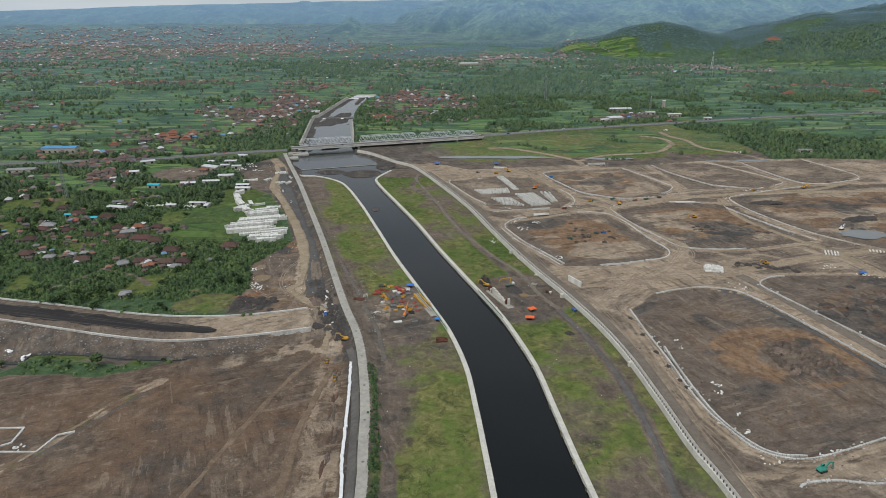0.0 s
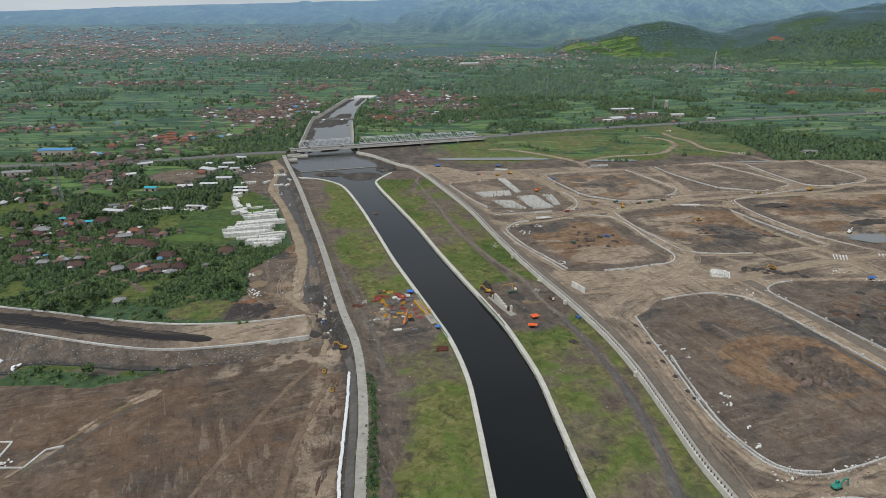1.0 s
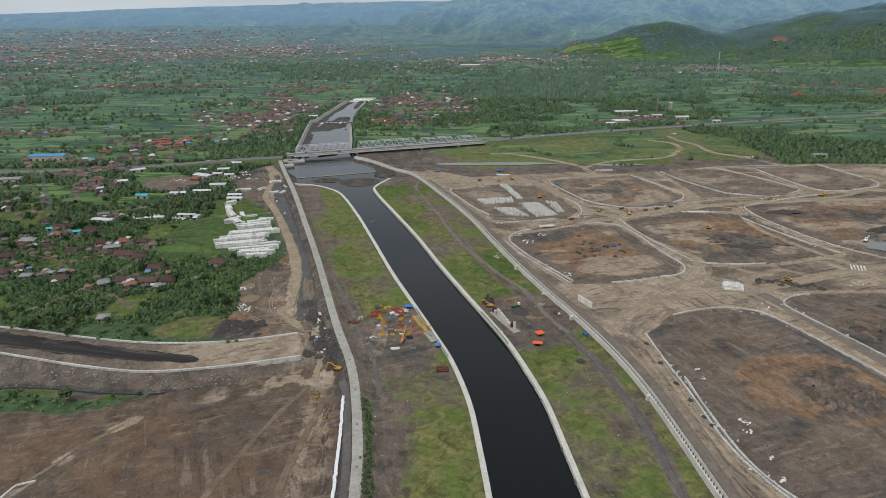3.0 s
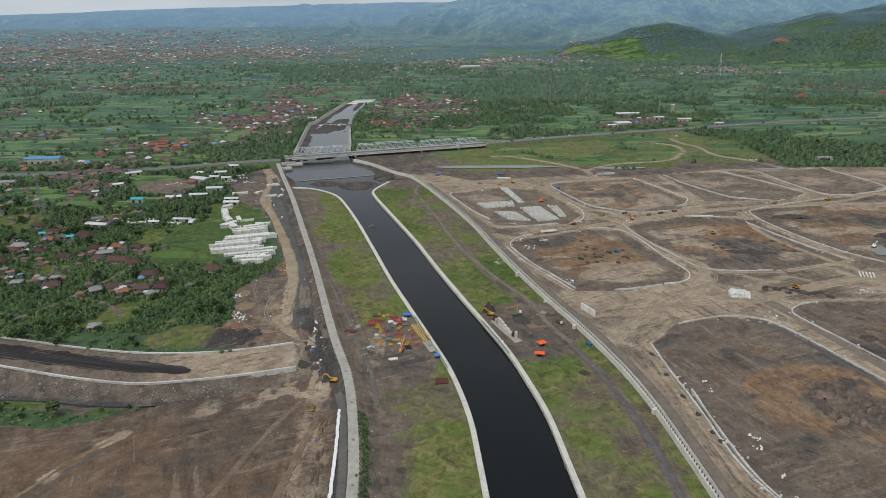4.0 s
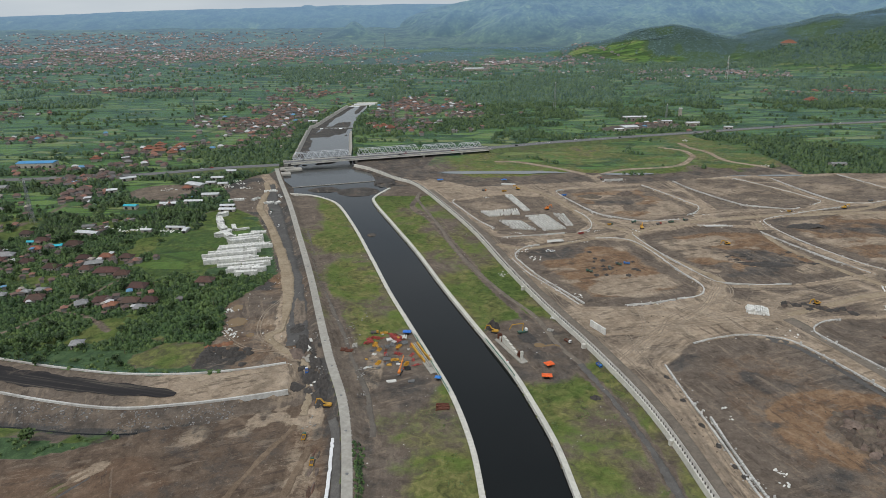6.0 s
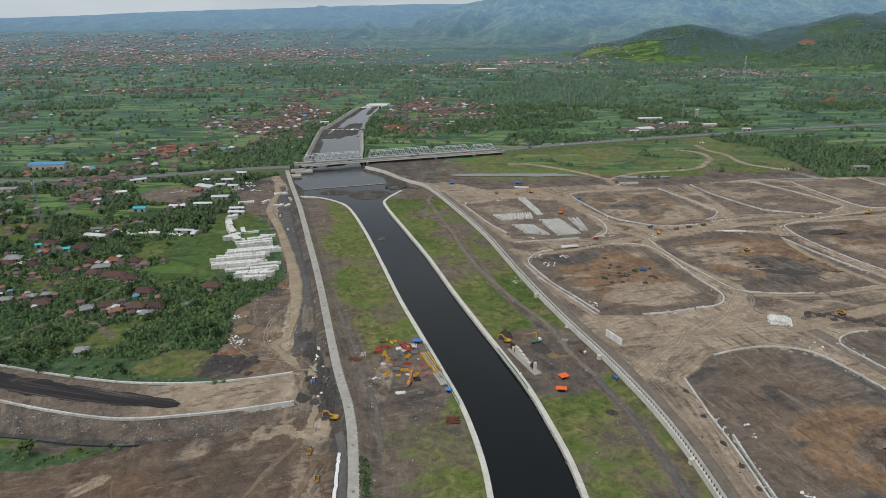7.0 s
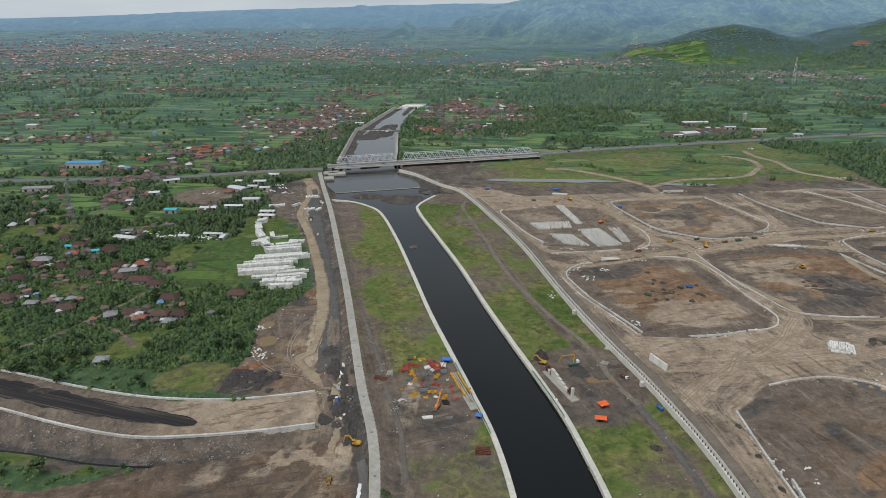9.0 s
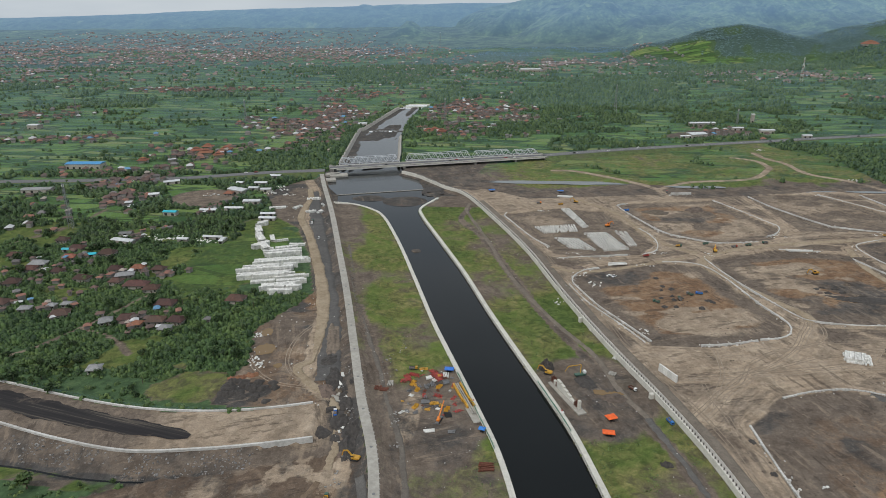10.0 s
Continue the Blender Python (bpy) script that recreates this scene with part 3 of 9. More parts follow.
    g_l = g_l * (1 - bare_l) * (1 - 0.4 * smooth(x - xl, 22, 8) * smooth(n_s, 0.35, 0.6))
    g_l = g_l * (1 - 0.8 * smooth(y, 610, 740) * smooth(x - xl, 42, 20))
    g_r = np.clip(0.62 + 1.3 * (n_m - 0.45), 0, 1)
    lush = np.where(between, np.where(x < (xbl + xbr) / 2, 0.15 + 0.9 * (n_m - 0.45) + 0.35 * smooth(x - xl, 6, 3), 0.36 + 1.2 * (n_m - 0.5)), lush)
    bare_r = smooth(np.hypot((x - 52) / 32, (y - 428) / 42), 1.2, 0.75)
    g_r = g_r * (1 - bare_r)
    mid = (xbl + xbr) / 2
    grass = np.where(between, np.where(x < mid, g_l, g_r), 0)
    grass = np.where(between & (y > 770), grass * 0.25, grass)
    dark = np.where(between, 0.36 - 0.20 * smooth(y, 330, 470) + 0.5 * (n_s - 0.5) + 0.2 * np.where(x < mid, bare_l, bare_r), 0)
    for line, width, amt in ((TRACK_R, 2.6, 0.22), (TRACK_L, 2.6, 0.4)):
        d, _ = line_distance(line, x, y)
        way = np.minimum(way, d)
        k = smooth(d, width + 1.5, width - 1)
        grass, sand, dark = grass * (1 - k), np.where(between, np.maximum(sand, k * amt * (0.5 + n_s * 0.6)), sand), np.where(between, np.maximum(dark, 0.45 * k), dark)
    sand = np.where(between, np.maximum(sand, 0.7 * smooth(np.hypot((x + 44) / 7, (y - 402) / 30), 1.1, 0.6)), sand)
    orange = np.where(between, 0.5 * bare_l * smooth(y, 385, 365) + 0.3 * bare_r, orange)
    z = np.where(between, z * 0.6, z)
    # the embankments
    z = np.where(d_ll < 12, np.maximum(z, 2.9 * smooth(d_ll, 8.0, 3.0)), z)

    # the channel and the basin below the bridge
    chan = (x > xbl) & (x < xbr) & (y < 760) & (y > 100)
    basin = between & (y >= 755) & (x > xl + 5) & (d_lr > 5) & ~((s_br > 0) & (d_br < 70) & (y < 812)) & ~((s_bl < 0) & (d_bl < 40) & (y < 775))
    basin |= (x > at_y(LEVEE_L, np.clip(y, 780, 893)) + 4) & (y > 785) & (y < 905 + 0.45 * (x + 234)) & (x < -75) & (d_lr > 4) & between
    z = np.where(chan, -5.0, z)
    bars = fbm(x, y, 22, 9)
    bar_at = smooth(np.hypot((x + 107) / 25, (y - 793) / 19), 1.15, 0.6) + smooth(np.hypot((x + 148) / 20, (y - 801) / 10), 1.15, 0.6) + smooth(np.hypot((x + 80) / 14, (y - 832) / 18), 1.2, 0.5)
    bar_at += smooth(np.hypot((x + 74) / 5, (y - 643) / 5), 1.2, 0.4) + smooth(np.hypot((x + 76) / 3, (y - 735) / 20), 1.2, 0.5)
    bed = -2.3 + 2.5 * np.clip(bar_at, 0, 1) * (0.40 + 1.2 * bars)
    z = np.where(basin, bed, z)
    z = np.where(chan, np.where(bar_at > 0.05, bed, z), z)
    dark = np.where(basin | chan, 0.6, dark)
    grass = np.where(basin | chan, 0, grass)
    sand = np.where(basin | chan, 0, sand)

    # upstream bed
    yu = np.clip(y, 905, 1800)
    ul, ur = at_y(UP_L, yu), at_y(UP_R, yu)
    up = (y > 893) & (y < 1505) & (x > ul) & (x < ur) & ~south
    out_d = np.maximum(ul - x, x - ur)
    bed_u = -2.1 + 1.3 * smooth(fbm(x * 1.3, y * 0.35, 26, 12), 0.54, 0.68) * smooth(out_d, -3, -9)
    bed_u = np.where(x - ul < 14 + 16 * (n_m - 0.5), np.maximum(bed_u, -1.15), bed_u)
    z = np.where((y > 893) & (y < 1505) & (out_d < 18) & ~south, np.where(out_d < 10, bed_u + 3.9 * smooth(out_d, 0, 7), np.maximum(z, 1.2)), z)
    for m in (grass, rice, woods, sand, orange):
        m[up] = 0
    dark[up] = 0.8

    # the building land east of the embankment
    north_edge = np.interp(x, [-60, 26, 157, 204, 329, 468, 560, 900], [870, 800, 822, 812, 842, 856, 850, 850])
    site = (x > xr + 1.8) & (y < north_edge) & (x < 640)
    z = np.where(site, 2.0 + z * 0.5, z)
    for m in (grass, rice, woods):
        m[site] = 0
    sand = np.where(site, 0.40 + 0.7 * (n_m - 0.42), sand)
    d_road = np.where(site, d_lr, 1e9)
    way = np.minimum(way, d_road)
    sand = np.where(site, np.maximum(sand, 0.72 * smooth(d_road, 15, 5)), sand)
    tracks = smooth(np.abs(fbm(x * 0.7 + y * 0.4, y, 60, 15, 3) - 0.5), 0.05, 0.0)
    sand = np.where(site, np.clip(sand + 0.35 * tracks, 0, 1), sand)
    orange = np.where(site, 0.35 * n_m, orange)
    for line in HAUL_ROADS:
        d, _ = line_distance(line, x, y)
        way = np.where(site, np.minimum(way, d), way)
        k = smooth(d, 7.5, 3) * site
        sand = np.maximum(sand, k * (0.95 + 0.3 * (n_s - 0.4)))
    cross = smooth(np.hypot((x - 150 - 0.3 * (y - 465)) / 78, (y - 465) / 34) + 0.7 * (n_m - 0.5), 1.1, 0.75) * site
    sand = np.maximum(sand, 0.74 * cross)
    smear1 = fbm(0.8 * x + 0.45 * y, 1.25 * y - 0.3 * x, 46, 81, 5)
    smear2 = fbm(0.7 * x + 0.6 * y, 1.5 * y - 0.4 * x, 34, 82, 5)
    for name, poly in PARCELS.items():
        i = inside(poly, x, y)
        d_edge, _ = line_distance(np.array(poly + poly[:1], float), x, y, 30)
        z = np.where(i, 1.2 + (fbm(x, y, 12, 16) - 0.5) * 0.7, z)
        core = smooth(d_edge, 5, 24)
        way = np.where(site & ~i, np.minimum(way, d_edge), np.where(i, 60, way))
        sand = np.where(site & ~i, np.maximum(sand, 0.66 * smooth(d_edge, 12, 5) * (0.6 + 0.8 * n_s)), sand)
        rusty = {"north": 0.95, "centre": 0.75, "east": 1.0, "south": 0.42, "wide_east": 0.6, "north_east": 0.25, "far_east": 0.25, "stock": 0.2}.get(name, 0.3)
        # northern plots are dry and pale; part of their sand stands for haze
        sand = np.where(i, (0.40 if name in ("north", "north_east", "far_east", "stock") else 0.28 if name in ("wide_east", "east", "centre") else 0.14) + (0.22 if name == "south" else 0.75) * rusty * smooth(smear2, 0.50, 0.60) * core, sand)
        orange = np.where(i, rusty * (0.15 + 0.85 * core * smooth(smear1 + 0.10 * core, 0.44, 0.55)), orange)
        dark = np.where(i, (0.34 if name == "south_east" else 0.29 if name in ("south", "wide_east") else 0.10) + 0.24 * smooth(smear1, 0.40, 0.34) + 0.24 * smooth(smear2, 0.39, 0.34), dark)
    # a bowl of orange soil with heaps in the south parcel
    bowl = smooth(np.hypot((x - 203) / 45, (y - 344) / 37) + 0.25 * (n_s - 0.5), 1.1, 0.85)
    ring = bowl * smooth(np.hypot((x - 206) / 24, (y - 338) / 19), 0.85, 1.1)
    orange = np.maximum(orange, 1.0 * ring)
    orange = np.maximum(orange, 0.42 * smooth(np.hypot((x - 176) / 26, (y - 392) / 30), 1.2, 0.6) * (0.5 + n_m))
    heaps = smooth(np.hypot((x - 206) / 24, (y - 338) / 19), 1.05, 0.8)
    z = z + heaps * 2.6 * np.maximum(0, fbm(x, y, 6, 21, 2) - 0.42) * 2
    heaps2 = smooth(np.hypot((x - 290) / 38, (y - 405) / 36), 1.05, 0.8)
    z = z + heaps2 * 2.2 * np.maximum(0, fbm(x, y, 7, 23, 2) - 0.42) * 2
    orange = np.maximum(orange, 0.45 * heaps2 * n_s * 1.6)

    # the river flat north of the building land
    flat = (y >= north_edge) & (x > -60) & (x < 430) & (y < 905 + 0.40 * (x + 234)) & (d_lr > 0)
    for m in (rice, woods):
        m[flat] = 0
    north = y - north_edge
    grass = np.where(flat, np.clip((0.72 + 1.3 * (n_m - 0.4)) * smooth(north + 40 * (n_m - 0.5), 30, 64) + 0.25 * smooth(n_s, 0.5, 0.6), 0, 1), grass)
    rice = np.where(flat, (0.40 + 0.9 * (n_m - 0.45)) * smooth(north, 50, 80), rice)
    grass = np.where(flat & (x < 10), grass * smooth(x, -40, 20), grass)
    dark = np.where(flat, 0.40 * smooth(north, 75, 40) + 0.5 * (n_s - 0.45), dark)
    sand = np.where(flat, 0.32, sand)
    orange = np.where(flat, 0.0, orange)
    for line in (spline([(176, 822), (170, 850), (150, 880), (90, 930), (60, 935)]), spline([(170, 850), (215, 885), (290, 905), (330, 960)])):
        d, _ = line_distance(line, x, y)
        k = smooth(d, 5, 2.5)
        grass, sand, rice = np.where(flat, grass * (1 - k), grass), np.where(flat, np.maximum(sand, 0.9 * k), sand), np.where(flat, rice * (1 - k), rice)
    lush = np.where(flat, 0.05 + 0.4 * smooth(x, 120, 260) + 0.8 * (n_m - 0.5), lush)
    woods = np.where(flat, 0.42 * smooth(x, 90, 200) * smooth(n_s, 0.42, 0.6) * smooth(north, 20, 50), woods)
    for line in (spline([(340, 1050), (343, 1016), (358, 985), (364, 933), (390, 906), (410, 878), (422, 849)]), spline([(330, 960), (327, 998), (301, 1018)])):
        d, _ = line_distance(line, x, y)
        k = smooth(d, 5, 2.5)
        grass, woods, rice, sand = grass * (1 - k), woods * (1 - k), rice * (1 - k), np.maximum(sand, 0.95 * k)
    # the wooded belt east of it
    belt = smooth(np.abs((y - 1085) + 0.75 * (x - 420)), 76, 36) * (x > 380) * (y > 800)
    woods = np.maximum(woods, belt * (~site) * smooth(n_m + 0.5 * (n_s - 0.5), 0.42, 0.56))

    # the yard of the plant beside the highway
    plant = smooth(np.hypot((x - 320) / 75, (y - 1192 - 0.3 * (x - 320)) / 34) + 0.5 * (n_m - 0.5), 1.1, 0.85)
    for m in (grass, rice, woods):
        m *= 1 - plant
    dark, sand = np.maximum(dark, 0.5 * plant), np.where(plant > 0.5, 0.25, sand)
    # gravel below the bridge's eastern end
    gv = inside([(-135, 900), (-62, 832), (-30, 830), (-40, 890), (-20, 985), (-145, 965)], x, y) & ~up & (z > -1)
    for m in (grass, rice, woods, sand, orange):
        m[gv] = 0
    dark[gv] = 0.5
    # the works yard and dirt west of the embankment
    dl = inside(DIRT_L, x, y) & (x < xl - 1)
    for m in (grass, rice, woods):
        m[dl] = 0
    sand = np.where(dl, 0.10 + 0.28 * smooth(smear2, 0.50, 0.56) * smooth(y, 560, 470) + 0.4 * (n_s - 0.5), sand)
    dark = np.where(dl, 0.30 + 0.4 * smooth(smear1, 0.46, 0.40), dark)
    d_e = xl - x
    dark = np.where(dl, np.maximum(dark, 0.5 * smooth(d_e, 17, 8) * smooth(y, 380, 430)), dark)
    orange = np.where(dl, (0.45 + 0.9 * (n_m - 0.45)) * smooth(y, 600, 520), orange)
    pit = smooth(np.hypot((x + 136) / 14, (y - 416) / 9), 1.1, 0.7)
    dark, sand = np.where(dl, np.maximum(dark, pit), dark), sand * (1 - pit)
    d_s, _ = line_distance(SAND_L, x, y)
    way = np.where(x < xl - 2, np.minimum(way, d_s), way)
    k = smooth(d_s, 4.6 + 1.6 * smooth(y, 430, 520), 3.0 + 1.4 * smooth(y, 430, 520)) * (x < xl - 2)
    sand, dark, orange = np.maximum(sand, 0.95 * k), dark * (1 - k), orange * (1 - 0.6 * k)
    for m in (grass, woods, rice):
        m *= 1 - k
    # bright grass beside the stacks
    lawn = smooth(np.hypot((x + 222) / 42, (y - 610) / 78) + 0.9 * (n_s - 0.5), 1.1, 0.85) * (~dl)
    woods, rice, grass, lush = woods * (1 - lawn), rice * (1 - lawn), np.maximum(grass, lawn), np.maximum(lush, 0.95 * lawn)
    rice = np.maximum(rice, 0.5 * lawn)
    lawn_n = smooth(np.hypot((x + 222) / 34, (y - 700) / 30), 1.1, 0.8) * (~dl)
    woods, rice, grass, lush = woods * (1 - lawn_n), rice * (1 - lawn_n), np.maximum(grass, 0.7 * lawn_n), np.maximum(lush, 0.7 * lawn_n)
    lawn2 = 0.8 * smooth(np.hypot((x + 168) / 22, (y - 420) / 20) + 1.6 * (n_s - 0.5), 1.15, 0.85) * (~dl)
    woods, rice, grass, lush = woods * (1 - lawn2), rice * (1 - lawn2), np.maximum(grass, 0.8 * lawn2), np.maximum(lush, 0.6 * lawn2)
    # the village: gardens and scrub
    vill = smooth(x, -520, -460) * smooth(y, 425, 440) * smooth(y, 720, 670) * (x < xl - 30) * (~dl) * (1 - lawn) * (1 - lawn2)
    woods = np.where(vill > 0.5, np.clip(0.95 * smooth(n_m + 0.4 * (n_s - 0.5), 0.22, 0.38), 0, 1), woods)
    rice = np.where(vill > 0.5, 0, rice)
    grass = np.where(vill > 0.5, 0.9, grass)
    lush = np.where(vill > 0.5, 0.6, lush)
    for line in VILLAGE_LANES:
        d, _ = line_distance(line, x, y)
        k = smooth(d, 2.6, 1.2)
        grass, woods, rice, sand = grass * (1 - k), woods * (1 - k), rice * (1 - k), np.maximum(sand, 0.45 * k)
    yard2 = smooth(np.hypot((x + 330) / 40, (y - 790) / 36), 1.1, 0.8)
    woods, rice, sand = woods * (1 - yard2), rice * (1 - yard2), np.maximum(sand, 0.4 * yard2)

    # the unfinished road and the cut below it
    yr_u, yr_d = np.interp(x, ROAD_U[:, 0], ROAD_U[:, 1]), np.interp(x, ROAD_D[:, 0], ROAD_D[:, 1])
    yd = np.interp(x, DITCH[:, 0], DITCH[:, 1])
    west = x < -90
    road = west & (y < yr_u) & (y > yr_d)
    z = np.where(west & (y >= yr_u) & (y < yr_u + 10), np.maximum(z, 2.6 * smooth(y - yr_u, 9, 1)), z)
    z = np.where(road, 2.7, z)
    t = (yr_d - y) / np.maximum(4, yr_d - yd - 3)
    slope = west & (y <= yr_d) & (y > yd - 10) & (x < -112)
    z = np.where(slope, np.where(t < 1, 2.7 - 5.0 * np.clip(t, 0, 1), -2.3 + 2.3 * np.clip((yd + 1 - y) / 10, 0, 1)), z)
    for m in (grass, rice, woods, orange):
        m[road | slope] = 0
    sand = np.where(road, 0.35 + 0.6 * smooth(x, -185, -140), np.where(slope, 0.05, sand))
    dark = np.where(road, 0.2, np.where(slope, 0.42 + 0.3 * (n_s - 0.5) + 0.6 * smooth(np.abs(y - yd - 1), 3.5, 1.2), dark))
    orange = np.where(road, 0.5 * smooth(x, -190, -140), orange)
    green = slope & (y < yd + 1)
    grass = np.where(green, 0.75 * smooth(fbm(x, y, 18, 31), 0.36, 0.56), grass)
    lush = np.where(green, 0.7, lush)
    woods = np.where(green, 0.5 * smooth(n_s, 0.45, 0.6), woods)

    ramp_end = (x > -122) & (x < xl - 2) & (y > 350) & (y < 410) & ~road & ~slope
    for m in (grass, rice, woods):
        m[ramp_end] = 0
    sand = np.where(ramp_end, 0.35 + 0.6 * (n_s - 0.4), sand)
    dark = np.where(ramp_end, 0.3 + 0.5 * smooth(x - (xl - 22), 0, 8), dark)
    # the bare field in the south-west
    fs = inside(FIELD_S, x, y) & (x < xl - 2)
    for m in (rice, woods):
        m[fs] = 0
    grass = np.where(fs, 0.25 * smooth(y, 310, 330) * smooth(x, -120, -170), grass)
    z = np.where(fs, z * 0.6, z)
    lush = np.where(fs, 1.0, lush)
    orange = np.where(fs, 0.20 + 0.40 * smooth(smear1, 0.45, 0.60) + 0.25 * (n_s - 0.5), orange)
    dark = np.where(fs, 0.20 + 0.20 * smooth(smear2, 0.44, 0.36) + 0.2 * (n_s - 0.5), dark)
    sand = np.where(fs, 0.05 + 0.28 * smooth(x, -170, -85) * smooth(n_m, 0.3, 0.6) + 0.35 * smooth(d_ll, 34, 18) * smooth(n_s, 0.38, 0.58) + 0.85 * smooth(np.abs(y - (346 + 0.40 * (x + 110))), 15, 4) * smooth(x, -150, -100) * (0.1 + 1.5 * smooth(n_s, 0.35, 0.6)), sand)
    gravel = smooth(d_ll, 12, 9) * (x < xl - 2) * (y < 380)
    dark, sand, orange = np.maximum(dark, 0.55 * gravel), sand * (1 - gravel), orange * (1 - gravel)
    haul, _ = line_distance(spline([(-75, 357), (-72, 320), (-68, 270), (-62, 220), (-56, 130)]), x, y)
    way = np.where(fs, np.minimum(way, haul), way)
    k = smooth(haul, 7, 2) * fs
    sand, dark = np.maximum(sand, 0.50 * k), dark * (1 - 0.6 * k)
    cut, _ = line_distance(spline([(-160, 318), (-178, 292), (-192, 262), (-225, 210)]), x, y)
    way = np.where(fs, np.minimum(way, cut), way)
    k = smooth(cut, 7, 2) * fs * n_s * 2
    sand = np.maximum(sand, 0.55 * smooth(cut, 7, 1) * fs * (0.1 + 1.5 * smooth(n_s, 0.35, 0.6)))
    grass = np.maximum(grass, 0.5 * smooth(cut, 6, 3) * fs * smooth(n_s, 0.5, 0.35))

    # wooded hills beyond the plain
    gully = 1 - np.abs(2 * fbm(x, y, 260, 51, 5) - 1)
    z = z + ridge_hill(x, y, [400, 418, 471, 579, 654, 707, 857, 935, 1022, 1091], [0, 14, 40, 58, 72, 88, 104, 84, 38, 0], 2700, 300, 420) * (0.82 + 0.30 * gully)
    z = z + ridge_hill(x, y, [860, 981, 1051, 1122, 1203, 1325, 1385, 1488, 1626, 2100, 2900], [0, 12, 44, 70, 92, 118, 134, 146, 164, 215, 150], 2620, np.interp(x, [850, 950, 1240], [520, 720, 660]), 640) * (0.80 + 0.34 * gully)
    z = z + smooth(y, 2400, 3100) * (22 * fbm(x, y, 330, 71, 3) - 6)
    z = np.where(y > 3250, z - 12 * smooth(y, 3250, 3400), z)
    hilly = smooth(z, 9, 24) * (y > 1500)
    woods = np.maximum(woods, hilly)
    meadow = smooth(np.hypot((x - 615) / 92, (y - 2530) / 110), 1.15, 0.85) * smooth(fbm(x, y, 60, 60), 0.30, 0.38)
    meadow = np.maximum(meadow, smooth(np.hypot((x - 480) / 60, (y - 2600) / 60), 1.1, 0.8) * smooth(n_m, 0.3, 0.45))
    meadow = np.maximum(meadow, 0.4 * smooth(y, 1850, 2000) * smooth(x, 700, 800) * smooth(fbm(x, y, 90, 63, 4), 0.66, 0.72) * smooth(y, 2900, 2600))
    woods, grass, rice = woods * (1 - meadow), np.maximum(grass, meadow), np.maximum(rice, 0.7 * meadow)
    # lush near 1 picks the far woods that get the haze colour
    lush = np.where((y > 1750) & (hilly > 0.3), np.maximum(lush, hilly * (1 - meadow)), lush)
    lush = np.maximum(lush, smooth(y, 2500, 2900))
    far_wood = smooth(y, 3000, 3500)
    woods = np.maximum(woods, 0.75 * far_wood)
    hedge = smooth(np.abs(fbm(x, y * 2.2, 110, 66, 3) - 0.5), 0.014, 0.005) * (y > 700)
    woods = np.maximum(woods, np.where(rice > 0.5, 0.8 * hedge, 0))
    behind = y < 100
    woods, rice = np.where(behind, 0.3, woods), np.where(behind, 0.5, rice)
    return z, np.stack([grass, rice, woods, lush], -1), np.stack([orange, sand, dark, np.clip(way, 0, 60) / 60], -1)


def grid_lines(lo, dense_lo, dense_hi, hi, step, grow, cap):
    mid = np.arange(dense_lo, dense_hi + step / 2, step)
    up, s, v = [], step, mid[-1]
    while v < hi:
        s = min(s * grow, cap)
        v += s
        up.append(v)
    dn, s, v = [], step, mid[0]
    while v > lo:
        s = min(s * grow, cap)
        v -= s
        dn.append(v)
    return np.array(dn[::-1] + list(mid) + up)


def mesh_from(name, verts, faces):
    me = bpy.data.meshes.new(name)
    me.from_pydata(verts, [], faces)
    me.update()
    return me


def build_ground():
    gx = grid_lines(-3600, -300, 400, 3800, 2.3, 1.045, 42)
    gy = grid_lines(-1200, 205, 940, 4960, 2.3, 1.045, 42)
    xx, yy = np.meshgrid(gx, gy)
    x, y = xx.ravel(), yy.ravel()
    z, plants, soil = terrain(x, y)
    nx, ny = len(gx), len(gy)
    me = bpy.data.meshes.new("ground")
    idx = (np.arange(ny - 1)[:, None] * nx + np.arange(nx - 1)[None, :]).ravel()
    quads = np.stack([idx, idx + 1, idx + nx + 1, idx + nx], -1)
    me.vertices.add(len(x))
    me.vertices.foreach_set("co", np.stack([x, y, z], -1).ravel())
    me.loops.add(quads.size)
    me.loops.foreach_set("vertex_index", quads.ravel())
    me.polygons.add(len(quads))
    me.polygons.foreach_set("loop_start", np.arange(len(quads)) * 4)
    me.update(calc_edges=True)
    me.polygons.foreach_set("use_smooth", np.ones(len(quads), bool))
    for name, vals in (("cover_plants", plants), ("cover_soil", soil)):
        a = me.color_attributes.new(name, "FLOAT_COLOR", "POINT")
        a.data.foreach_set("color", np.clip(vals, 0, 1).ravel())
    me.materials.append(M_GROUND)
    return tagged(new("ground", me), "earth, grass, paddies and wooded hills reaching the horizon", "ground", kind="structure")


ground = build_ground()


